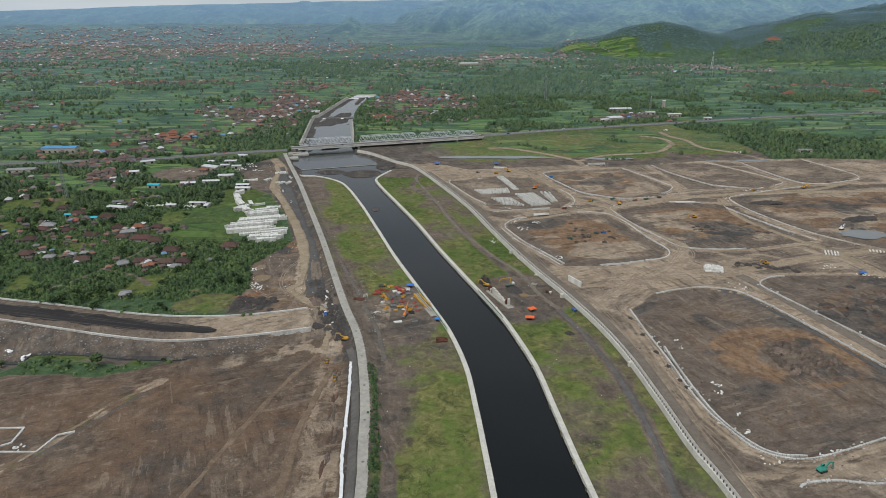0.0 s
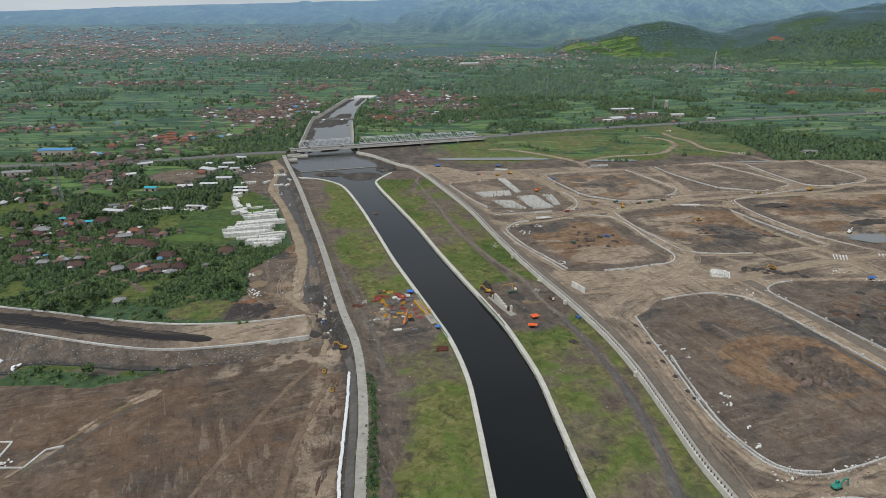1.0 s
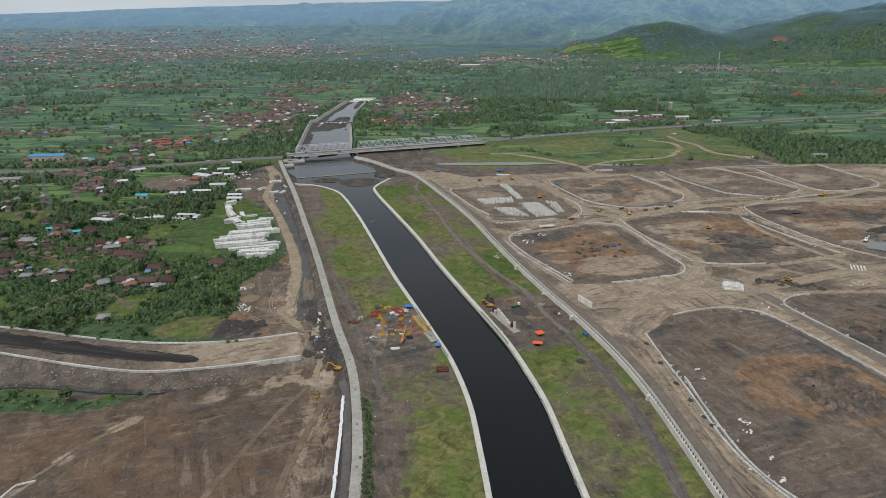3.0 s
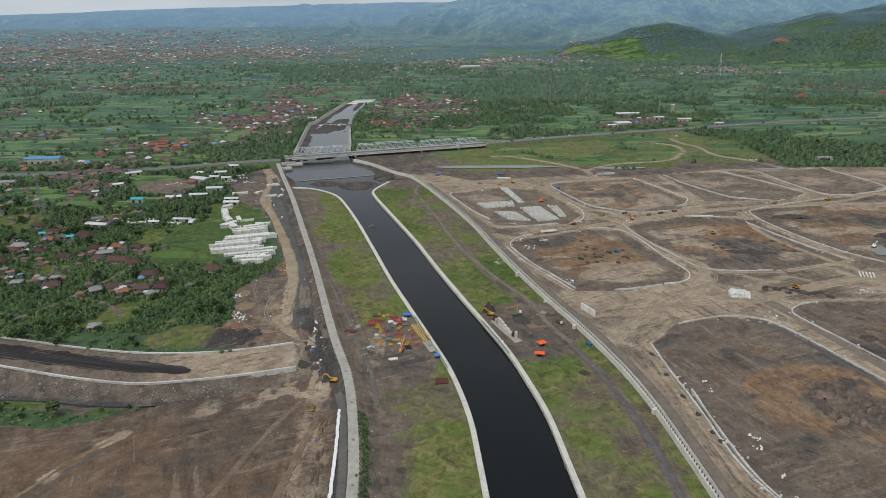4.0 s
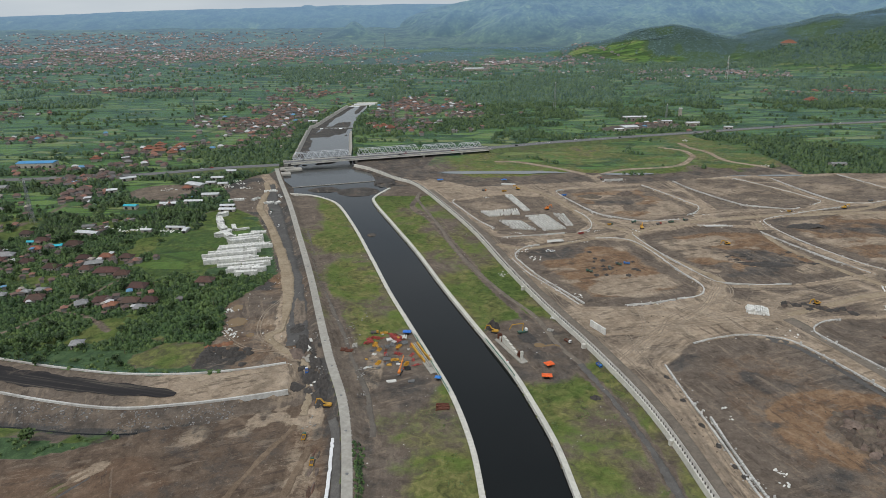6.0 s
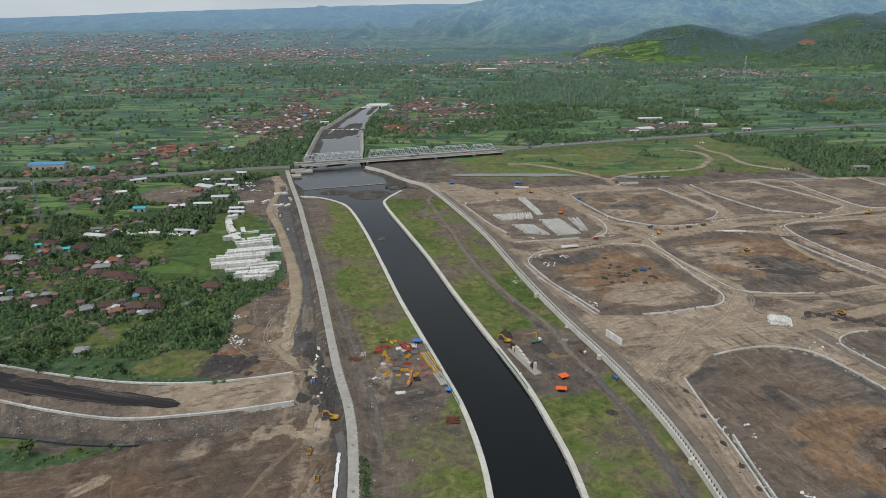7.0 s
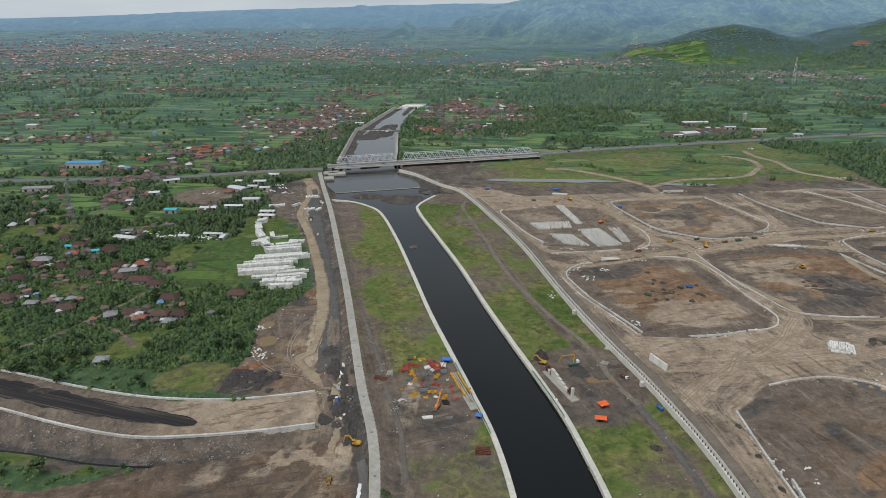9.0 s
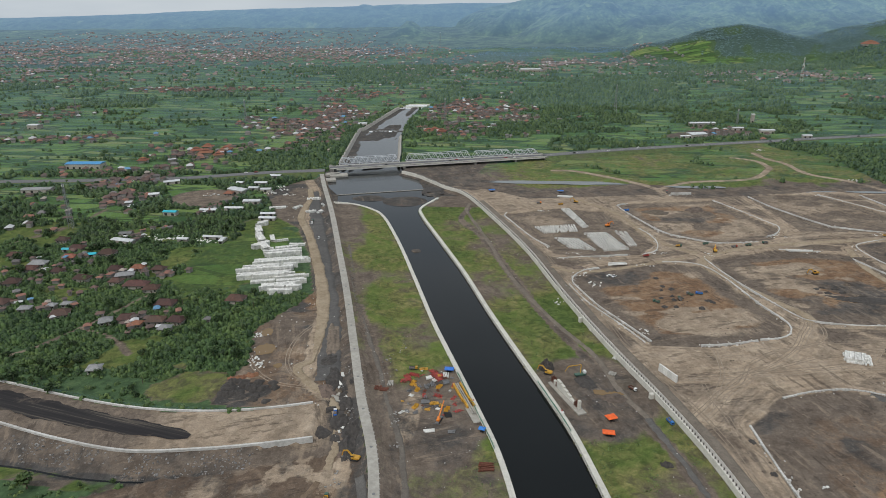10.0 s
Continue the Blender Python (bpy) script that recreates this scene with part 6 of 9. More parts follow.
def car(x, y, z, rz, mat, label):
    t = thing("car", label, "car", pose(x, y, z, 0, 0, rz), "cars on the roads")
    wheel_set(t, (-1.3, 1.3), (-0.8, 0.8), 0.33, 0.22)
    bm = bmesh.new()
    box(bm, 4.3, 1.7, 0.7, 0, 0, 0.35, bevel=0.15)
    part("body", bm, mat, t)
    bm = bmesh.new()
    vs = box(bm, 2.4, 1.5, 0.65, -0.2, 0, 1.0)
    for v in vs:
        if v.co.z > 1.3:
            v.co.x = -0.2 + (v.co.x + 0.2) * 0.75
    part("cabin", bm, M_GLASS_DARK, t)
    bm = bmesh.new()
    box(bm, 1.7, 1.35, 0.08, -0.2, 0, 1.62)
    part("roof", bm, mat, t)
    return t


for a in ((-65, 364, 172, M_YELLOW, "yellow tracked excavator working on dark spoil", 0.0), (28, 447, 160, M_YELLOW, "yellow tracked excavator beside a dark heap", 0.0), (167, 239, 20, M_TEAL_P, "green tracked excavator near a curved wall", -0.5),
          (360, 570, 40, M_WHITE_PAINT, "pale excavator at the edge of a pond", 0.0), (238, 606, 190, M_YELLOW, "yellow excavator grading an orange plot", -0.4), (252, 484, 200, M_YELLOW, "yellow excavator on a dark heap", 0.0),
           (176, 648, 80, M_YELLOW, "yellow excavator beside a dirt road", 0.0), (74, 786, 150, M_YELLOW, "yellow excavator beside a track", 0.0),
          (97, 712, 30, M_ORANGE, "orange excavator between precast stacks", 0.0), (396, 711, 10, M_YELLOW, "yellow excavator at a road junction", 0.0)):
    excavator(*a)
for a in ((-71.4, 337, 93, M_GREEN_P, M_YELLOW, "green and yellow dump truck on a haul track"), (-63.7, 318, 95, M_GREEN_P, M_YELLOW, "green and yellow dump truck on a haul track"), (-83, 399, 105, M_WHITE_PAINT, M_BLUE_TARP, "white and blue dump truck on a dirt ramp"),
          (117, 633, 15, M_RED, M_RED, "red dump truck at a dirt crossing"), (208, 665, 15, M_GREEN_P, M_GREEN_P, "green dump truck on a dirt road"), (224, 672, 200, M_GREEN_P, M_STEEL, "dark green dump truck on a dirt road"), (195, 660, 15, M_RED, M_STEEL, "red dump truck on a dirt road"),
          (-184, 705, 100, M_WHITE_PAINT, M_WHITE_PAINT, "white truck on the sand road"), (-186, 712, 80, M_GREEN_P, M_STEEL, "dark dump truck on the sand road"), (435, 733, 10, M_STEEL, M_STEEL, "grey dump truck on a dirt road"), (36, 781, 0, M_ORANGE, M_STEEL, "orange truck on a dirt road"),
          (58, 777, 10, M_YELLOW, M_YELLOW, "yellow truck on a dirt road"), (178, 838, 80, M_RED, M_STEEL, "red truck on a dirt track"), (-49, 446, 5, M_YELLOW, M_STEEL, "yellow truck beside red formwork frames"), (108, 546, 150, M_GREEN_P, M_GREEN_P, "green dump truck tipping on a bare plot"), (125, 551, 95, M_GREEN_P, M_STEEL, "dark green dump truck on a bare plot"), (134, 560, 140, M_STEEL, M_GREEN_P, "grey-green dump truck on a bare plot"), (141, 562, 170, M_BLUE_TARP, M_BLUE_TARP, "blue dump truck tipping on a bare plot"), (149, 659, 15, M_GREEN_P, M_YELLOW, "green truck at a dirt crossing"), (177, 653, 60, M_RED, M_RED, "red dump truck on a dirt road"), (173, 666, 20, M_GREEN_P, M_GREEN_P, "green dump truck on a dirt road"), (335, 698, 15, M_STEEL, M_YELLOW, "grey and yellow truck at a junction")):
    dump_truck(*a)
cars = random.Random(3)
CAR_PAINTS = [M_WHITE_PAINT, M_WHITE_PAINT, M_STEEL, M_RED, M_BLACK]
for k in range(24):
    s = cars.uniform(0, 1)
    if k < 7:
        p = br(cars.uniform(0, 270), cars.choice((6.5, 12.5)), 5.0)
        car(p[0], p[1], p[2], 17, cars.choice(CAR_PAINTS), "small car on the bridge")
    elif k < 19:
        i = cars.randrange(2, len(HW_E) - 30)
        o = offset_line(HW_E, cars.choice((-3.5, 3.5)))[i]
        car(o[0], o[1], float(hz_e[i]), 20, cars.choice(CAR_PAINTS), "small car on the highway")
    else:
        i = cars.randrange(20, len(HW_W) - 4)
        o = offset_line(HW_W, cars.choice((-3, 3)))[i]
        car(o[0], o[1], float(hz_w[i]), 15, cars.choice(CAR_PAINTS), "small car on the highway")
car(-166, 665, height(-166, 665), 95, M_WHITE_PAINT, "white car on the sand road")
for px, py, a in ((82, 591, 20), (85.5, 590, 40)):
    car(px, py, height(px, py), a, M_WHITE_PAINT, "white pickup parked on a bare plot")


def mobile_crane(x, y, rz):
    t = thing("mobile_crane", "orange mobile crane with a raised telescopic boom", "crane", pose(x, y, height(x, y), 0, 0, rz))
    wheel_set(t, (-3.0, -1.4, 1.8, 3.4), (-1.1, 1.1), 0.6, 0.5)
    bm = bmesh.new()
    box(bm, 9.0, 2.4, 0.9, 0, 0, 0.8, bevel=0.15)
    part("carrier", bm, M_STEEL, t)
    bm = bmesh.new()
    box(bm, 3.2, 2.3, 1.4, -1.2, 0, 1.7, bevel=0.2)
    part("turret", bm, M_ORANGE, t)
    bm = bmesh.new()
    box(bm, 1.6, 1.0, 1.4, 0.6, 1.0, 1.8, bevel=0.15)
    cab = part("cab", bm, M_ORANGE, t)
    bm = bmesh.new()
    box(bm, 0.9, 1.04, 0.7, 1.0, 1.0, 2.3)
    part("window", bm, M_GLASS_DARK, cab)
    bm = bmesh.new()
    beam(bm, (-1.5, 0, 2.6), (6.5, 0, 8.0), 0.8, 1.0)
    part("boom", bm, M_ORANGE, t)
    bm = bmesh.new()
    beam(bm, (6.3, 0, 7.9), (10.5, 0, 10.6), 0.55, 0.7)
    part("boom_tip", bm, M_ORANGE, t)
    for s in (-4.2, 4.2):
        bm = bmesh.new()
        beam(bm, (s, -3.0, 0.5), (s, 3.0, 0.5), 0.35, 0.35)
        part("outrigger", bm, M_STEEL, t)
    return t


crane = mobile_crane(-29, 397, 75)
crane.scale = (0.72, 0.72, 0.72)


def canopy_tent(x, y, rz, w, d, mat, label):
    z0 = height(x, y)
    t = thing("canopy", label, "canopy", pose(x, y, z0, 0, 0, rz), "canopies")
    bm = bmesh.new()
    hw, hd = w / 2, d / 2
    v = [bm.verts.new(c) for c in ((-hw, -hd, 2.3), (hw, -hd, 2.3), (hw, hd, 2.3), (-hw, hd, 2.3), (0, -hd * 0.3, 2.9), (0, hd * 0.3, 2.9), (-hw, -hd, 2.0), (hw, -hd, 2.0), (hw, hd, 2.0), (-hw, hd, 2.0))]
    for f in ((0, 1, 4), (1, 2, 5, 4), (2, 3, 5), (3, 0, 4, 5), (0, 6, 7, 1), (1, 7, 8, 2), (2, 8, 9, 3), (3, 9, 6, 0)):
        bm.faces.new([v[i] for i in f])
    part("cover", bm, mat, t)
    for sx in (-1, 1):
        for sy in (-1, 1):
            bm = bmesh.new()
            tube(bm, (sx * hw * 0.95, sy * hd * 0.95, -0.1), (sx * hw * 0.95, sy * hd * 0.95, 2.3), 0.06)
            part("pole", bm, M_STEEL, t)
    bm = bmesh.new()
    box(bm, w * 0.5, d * 0.3, 0.7, 0, 0, 0, bevel=0.05)
    part("bench", bm, M_BLACK, t)
    return t


canopy_tent(57.5, 405, 25, 5.2, 4.4, M_ORANGE_TARP, "bright orange tarpaulin canopy on poles")
canopy_tent(54.5, 392, -5, 6.0, 3.6, M_ORANGE_TARP, "bright orange tarpaulin canopy on poles")
canopy_tent(-28, 445, 0, 5.4, 3.6, M_BLUE_TARP, "blue tarpaulin canopy on poles")
canopy_tent(-7, 390, -15, 3.4, 2.8, M_BLUE_TARP, "blue tarpaulin canopy on poles")
canopy_tent(-5.5, 403, 30, 3.0, 2.6, M_BLUE_TARP, "blue tarpaulin canopy by the water")
canopy_tent(316, 463, 10, 5, 4, M_BLUE_TARP, "blue tarpaulin shelter on a bare plot")
canopy_tent(-14, 825, 10, 7, 5, M_BLUE_TARP, "blue tarpaulin shelter by a track")
canopy_tent(62, 832, 0, 7, 3, M_BLUE_TARP, "blue tarpaulin shelter by a track")
dump_truck(86.5, 405, -70, M_BLUE_TARP, M_BLUE_TARP, "blue truck parked below the flood wall")
dump_truck(122, 762, 0, M_BLUE_TARP, M_BLUE_TARP, "blue truck on an orange plot")


def pier_block():
    t = thing("bridge_pier", "unfinished concrete bridge pier standing on a long footing", "pier", pose(36.5, 424, height(36, 424), 0, 0, -65))
    bm = bmesh.new()
    box(bm, 33, 4.8, 1.0, 0.5, 0, -0.3, bevel=0.15)
    part("footing", bm, M_CONC_PATH, t)
    for s, h, l in ((-12.5, 2.2, 4.5), (-8.2, 4.6, 3.8), (-4.6, 4.0, 3.2), (-1.2, 3.2, 3.4), (2.4, 2.4, 3.6), (6.2, 1.6, 3.8), (12.6, 5.0, 1.5)):
        bm = bmesh.new()
        box(bm, l, 1.5, h, s, 0.5, 0.7, bevel=0.12)
        part("wall_step", bm, M_CONC, t)
    for s, h in ((-15.2, 3.8), (-13.8, 4.4), (-10.4, 3.2), (10.7, 4.6), (9.2, 3.0)):
        for q in (-0.9, -0.3, 0.3, 0.9):
            bm = bmesh.new()
            tube(bm, (s - 0.3, q + 0.5, 0.6), (s - 0.3, q + 0.5, 0.6 + h), 0.14, 5)
            tube(bm, (s + 0.3, q + 0.5, 0.6), (s + 0.3, q + 0.5, 0.6 + h * 0.9), 0.14, 5)
            part("rebar", bm, M_RUST, t, "rusted reinforcement bars")
    return t


pier_block()


def drill_rig():
    t = thing("concrete_pump", "green concrete pump with a folded yellow boom", "machine", pose(46, 446, height(46, 446), 0, 0, 20))
    wheel_set(t, (-2.2, 0, 2.2), (-1, 1), 0.5, 0.4)
    bm = bmesh.new()
    box(bm, 6.5, 2.3, 1.2, 0, 0, 0.7, bevel=0.2)
    part("body", bm, M_GREEN_P, t)
    bm = bmesh.new()
    box(bm, 1.5, 2.2, 1.6, 2.6, 0, 1.7, bevel=0.2)
    part("cab", bm, M_WHITE_PAINT, t)
    bm = bmesh.new()
    beam(bm, (0, 0, 1.8), (0.6, 0.5, 7.0), 0.4, 0.4)
    beam(bm, (0.6, 0.5, 7.0), (-6.5, 2.0, 6.2), 0.35, 0.35)
    beam(bm, (-6.5, 2.0, 6.2), (-8.2, 2.2, 3.2), 0.25, 0.25)
    part("boom", bm, M_YELLOW, t)
    return t


drill_rig()


def formwork_panel(t, x, y, rz, mat):
    """A steel panel lying flat, with stiffening ribs on its back."""
    bm = bmesh.new()
    box(bm, 3.0, 2.3, 0.5, x, y, 0.02, rz=rz, bevel=0.05)
    panel = part("panel", bm, mat, t)
    c, s = math.cos(radians(rz)), math.sin(radians(rz))
    for k in (-0.9, 0, 0.9):
        bm = bmesh.new()
        box(bm, 0.18, 2.2, 0.35, x + k * c, y + k * s, 0.52, rz=rz)
        part("rib", bm, mat, panel)


def steel_bundle(name, label, x, y, rz, n, l, mat, layers=1, sect=0.5, gap=0.8, category="steelwork"):
    t = thing(name, label, category, pose(x, y, height(x, y), 0, 0, rz))
    rr = random.Random(int(x * 31 + y))
    if name == "formwork_panels" and mat is M_YELLOW:
        for k in range(2):
            formwork_panel(t, rr.uniform(-1.2, 1.2) + 2.2 * k - 1.1, rr.uniform(-1.0, 1.0), rr.uniform(-20, 20), mat)
        return t
    if mat is M_RED:
        n, sect, gap, l = n + 5, 0.26, 0.45, l * 0.8
    for ly in range(layers):
        for k in range(n):
            bm = bmesh.new()
            box(bm, l * rr.uniform(0.8, 1.0), sect, sect, rr.uniform(-0.3, 0.3), (k - n / 2) * gap, ly * sect + 0.02, rz=rr.gauss(0, 32 if mat is M_RED else 14 if name in ("formwork_panels", "loose_steel") else 4), bevel=0.06)
            part("beam", bm, mat, t)
    return t


steel_bundle("rust_beams", "stack of rusty brown steel beams near the water", -4, 364, 5, 7, 7.5, M_RUST, 2)
for i, (px, py, a, n, l, mat) in enumerate(((-51, 437, 20, 9, 5, M_RED), (-48, 440, 70, 8, 5, M_RED), (-52, 434, 120, 8, 4.5, M_RED), (-37, 444, 40, 8, 5, M_RED), (-34, 440, 110, 8, 5, M_RED), (-47, 432, 60, 4, 4.5, M_YELLOW), (-42, 446, 10, 4, 6, M_YELLOW), (-36, 441, 70, 5, 5, M_RED), (-33, 437, 20, 4, 5, M_RED), (-43, 425, 80, 4, 4.5, M_YELLOW),
        (-33, 428, 80, 4, 5, M_YELLOW), (-32, 420, 65, 5, 4.5, M_RED), (-43, 409, 75, 5, 5, M_YELLOW), (-33, 413, 5, 4, 6.5, M_YELLOW), (-26, 409, 75, 5, 5, M_YELLOW), (-38, 414, 0, 4, 5, M_STEEL), (-29, 434, 20, 5, 4, M_STEEL), (-37, 431, 85, 3, 5, M_STEEL),
        (-33, 389, 10, 3, 6, M_CONC_WHITE), (-22, 389, 10, 3, 4, M_STEEL), (-39, 438, 30, 4, 4, M_CONC_WHITE), (-30, 441, 100, 4, 5, M_CONC_WHITE), (-25, 403, 10, 5, 4, M_BLACK), (-66, 425, 90, 5, 4, M_RUST), (-60, 430, 95, 4, 6, M_CONC_PATH), (-62, 424, 0, 4, 5, M_RUST), (64, 450, 60, 5, 4, M_CONC_PATH), (69, 468, 65, 5, 4.5, M_CONC_WHITE))):
    steel_bundle("formwork_panels" if mat in (M_RED, M_YELLOW) else "material_stack", {M_RED: "heap of red steel formwork frames on bare ground", M_YELLOW: "stack of yellow steel formwork panels on bare ground"}.get(mat, "stack of building material lying on bare ground"), px, py, a, n, l, mat, 2 if mat in (M_RED, M_YELLOW) else 1, 0.6, 0.85, "formwork" if mat in (M_RED, M_YELLOW) else "material")


yard_rng = random.Random(21)
for k in range(46):
    px, py = yard_rng.uniform(-52, -20), yard_rng.uniform(402, 447)
    if py > 446 + (px + 20) * 0.2 and px > -30:
        continue
    mat = yard_rng.choice([M_RED, M_RED, M_YELLOW, M_STEEL, M_CONC_WHITE, M_RUST, M_STEEL])
    steel_bundle("loose_steel", {M_RED: "small heap of red steel props on bare ground", M_YELLOW: "small heap of yellow steel panels on bare ground", M_RUST: "small heap of rusty bars on bare ground"}.get(mat, "small heap of grey building parts on bare ground"), px, py, yard_rng.uniform(0, 180), yard_rng.randint(3, 5), yard_rng.uniform(1.6, 3.6), mat, yard_rng.choice([1, 1, 2]), 0.3, 0.5, "material")


def launching_girder():
    t = thing("girder_formwork", "long yellow steel girder formwork with grey girders between", "formwork", pose(-18, 420, height(-18, 420), 0, 0, -68))
    for s in (-1.9, 1.9):
        for k in range(7):
            bm = bmesh.new()
            box(bm, 3.2, 0.9, 1.6, -11 + k * 3.4, s + (0.5 if k > 4 else 0), 0, bevel=0.08)
            part("panel", bm, M_YELLOW, t)
    for s in (-0.6, 0.6):
        bm = bmesh.new()
        box(bm, 30, 0.7, 1.2, 2, s, 0, bevel=0.08)
        part("girder", bm, M_CONC_PATH, t, "grey concrete girder")
    bm = bmesh.new()
    box(bm, 14, 5.0, 0.35, 17, 0, -0.1, bevel=0.05)
    part("slab", bm, M_CONC_PATH, t, "grey concrete casting slab")
    return t


launching_girder()
for px, py, l, a, lab in ((94, 446, 10, -62, "tall grey concrete panel standing behind the flood wall"),):
    t = thing("barrier_wall", lab, "wall", pose(px, py, height(px, py), 0, 0, a))
    for k in range(4):
        bm = bmesh.new()
        box(bm, 3.6, 0.9, 4.6, -5.7 + k * 3.7, 0, -0.2, bevel=0.08)
        part("segment", bm, M_CONC_WHITE, t)
steel_bundle("bridge_beams", "row of grey precast beams lying beside a wall", 91, 615, 8, 3, 16, M_CONC_WHITE, 1, 1.0, 1.4, "beams")
steel_bundle("bridge_beams", "row of grey precast beams lying on a plot", 246, 655, 0, 2, 24, M_CONC_WHITE, 1, 1.0, 1.5, "beams")
dump_truck(73, 434, -52, M_WHITE_PAINT, M_RUST, "white truck with a rusty bed parked on the berm")
steel_bundle("bridge_beams", "pale precast beams lying on the dirt", 66, 815, -10, 3, 18, M_CONC_WHITE, 1, 1.2, 1.8, "beams")
for px, py in ((-12.6, 415), (33.2, 409)):
    t = thing("marker_cone", "small red and white marker pyramid on the coping", "marker", pose(px, py, 0.6))
    bm = bmesh.new()
    bmesh.ops.create_cone(bm, cap_ends=True, segments=4, radius1=1.4, radius2=0.05, depth=1.6, matrix=pose(0, 0, 0.8))
    part("pyramid", bm, M_WHITE_PAINT, t)
    bm = bmesh.new()
    bmesh.ops.create_cone(bm, cap_ends=True, segments=4, radius1=0.6, radius2=0.02, depth=0.7, matrix=pose(0, 0, 1.3))
    part("tip", bm, M_RED, t)

# white foundation outlines on the south-west field
t = thing("foundation_outline", "white concrete foundation strips on bare brown soil", "foundation")
for a, b in (((-235, 272), (-212, 273)), ((-212, 273), (-211, 261)), ((-211, 261), (-220, 255)), ((-222, 254), (-195, 254)), ((-195, 254), (-192, 267)), ((-192, 267), (-185, 270))):
    bm = bmesh.new()
    beam(bm, (*a, height(*a) + 0.25), (*b, height(*b) + 0.25), 1.0, 0.7)
    part("strip", bm, M_LIME, t)
# puddles and ponds
for i, (px, py, sx, sy, mat) in enumerate(((372, 556, 22, 12, M_WATER_SILT), (63, 428, 5, 4, None), (55, 430, 4, 3, None), (395, 843, 30, 4, M_WATER_SILT), (62, 873, 84, 9, M_WATER_SILT), (215, 862, 34, 6, M_WATER_SILT), (350, 846, 22, 6, M_WATER_SILT), (-143, 462, 7, 8, None), (-150, 484, 5, 6, None), (-129, 444, 3, 3, None))):
    if mat is None:
        mat = bpy.data.materials.get("muddy_water") or water_material("muddy_water", (0.17, 0.11, 0.05), 0.15)
    bm = bmesh.new()
    rr = random.Random(i)
    z0 = height(px, py) + (0.5 if sx > 18 else 0.15)
    f = bm.faces.new([bm.verts.new((px + sx * math.cos(q / 20 * 6.283) * rr.uniform(0.75, 1.1), py + sy * math.sin(q / 20 * 6.283) * rr.uniform(0.75, 1.1), z0)) for q in range(20)])
    tagged(part("pond_water", bm, mat, None), "shallow standing water on bare ground", "water", kind="structure")
# white stones at the road's foot
for px, py in ((-268, 352), (-256, 345)):
    rubble("stone_pile", "white wrapped boulders on the green bank", "stones", px, py, 6, 4, 3, M_SHEET, 1.5, 3.0, 0.6)


def scatter_bits(name, label, category, pts, lo, hi, mat, seed, flat=0.6):
    """Clods and offcuts too small to count, as one cover of little wedges."""
    r = np.random.RandomState(seed)
    x, y = pts[:, 0], pts[:, 1]
    z = terrain(x, y)[0]
    n = len(x)
    s = r.uniform(lo, hi, n) * r.uniform(0.5, 1.0, n)
    base = np.array([(-1, -1, 0), (1, -1, 0), (1, 1, 0), (-1, 1, 0), (-0.6, -0.7, 1), (0.7, -0.5, 1), (0.5, 0.7, 1), (-0.7, 0.5, 1)], float) * np.array([0.5, 0.35, flat * 0.6])
    v = base[None] * s[:, None, None] * r.uniform(0.7, 1.3, (n, 8, 3))
    a = r.uniform(0, 6.28, n)
    c, sn = np.cos(a)[:, None], np.sin(a)[:, None]
    vx, vy = v[:, :, 0] * c - v[:, :, 1] * sn, v[:, :, 0] * sn + v[:, :, 1] * c
    v = np.stack([vx + x[:, None], vy + y[:, None], v[:, :, 2] + z[:, None] - 0.03], -1)
    f = np.array([(4, 5, 6, 7), (0, 1, 5, 4), (1, 2, 6, 5), (2, 3, 7, 6), (3, 0, 4, 7)])
    f = (f[None] + (np.arange(n) * 8)[:, None, None]).reshape(-1, 4)
    me = mesh_from(name, v.reshape(-1, 3).tolist(), f.tolist())
    return tagged(mesh_part(name, me, mat), label, category, kind="stuff")


rs = np.random.RandomState(17)


def along_walls(n, spread):
    pts = []
    walls = [o for o in bpy.data.objects if o.name.split(".")[0] == "retaining_wall"]
    for _ in range(n):
        w = walls[rs.randint(len(walls))]
        v = w.data.vertices[rs.randint(len(w.data.vertices))].co
        pts.append((v.x + rs.normal(0, spread), v.y + rs.normal(0, spread)))
    return np.array(pts)


M_OFFCUT = surface("pale_offcuts", (0.50, 0.48, 0.45), 0.9, grain=2.0, island=0.4)
M_CLOD = surface("soil_clods", (0.11, 0.085, 0.065), 0.95, grain=2.0, island=0.5)
scatter_bits("offcuts", "pale stones and concrete offcuts strewn along the walls", "debris", along_walls(1500, 1.7), 0.5, 1.7, M_OFFCUT, 1)
site_pts = np.stack([rs.uniform(20, 420, 8000), rs.uniform(240, 800, 8000)], -1)
keep = (terrain(site_pts[:, 0], site_pts[:, 1])[0] > 0.7) & (fbm(site_pts[:, 0], site_pts[:, 1], 30, 77) > 0.56)
scatter_bits("clods", "dark clods of earth strewn over the bare plots", "debris", site_pts[keep], 0.3, 1.3, M_CLOD, 2)
sw_pts = np.stack([rs.uniform(-260, -50, 5000), rs.uniform(210, 350, 5000)], -1)
keep = inside(FIELD_S, sw_pts[:, 0], sw_pts[:, 1]) & (fbm(sw_pts[:, 0], sw_pts[:, 1], 24, 78) > 0.60)
scatter_bits("clods", "dark clods of earth strewn over the bare field", "debris", sw_pts[keep][:400], 0.2, 0.7, M_CLOD, 3)
berm_pts = np.stack([rs.uniform(-110, 110, 700), rs.uniform(220, 780, 700)], -1)
bz = terrain(berm_pts[:, 0], berm_pts[:, 1])
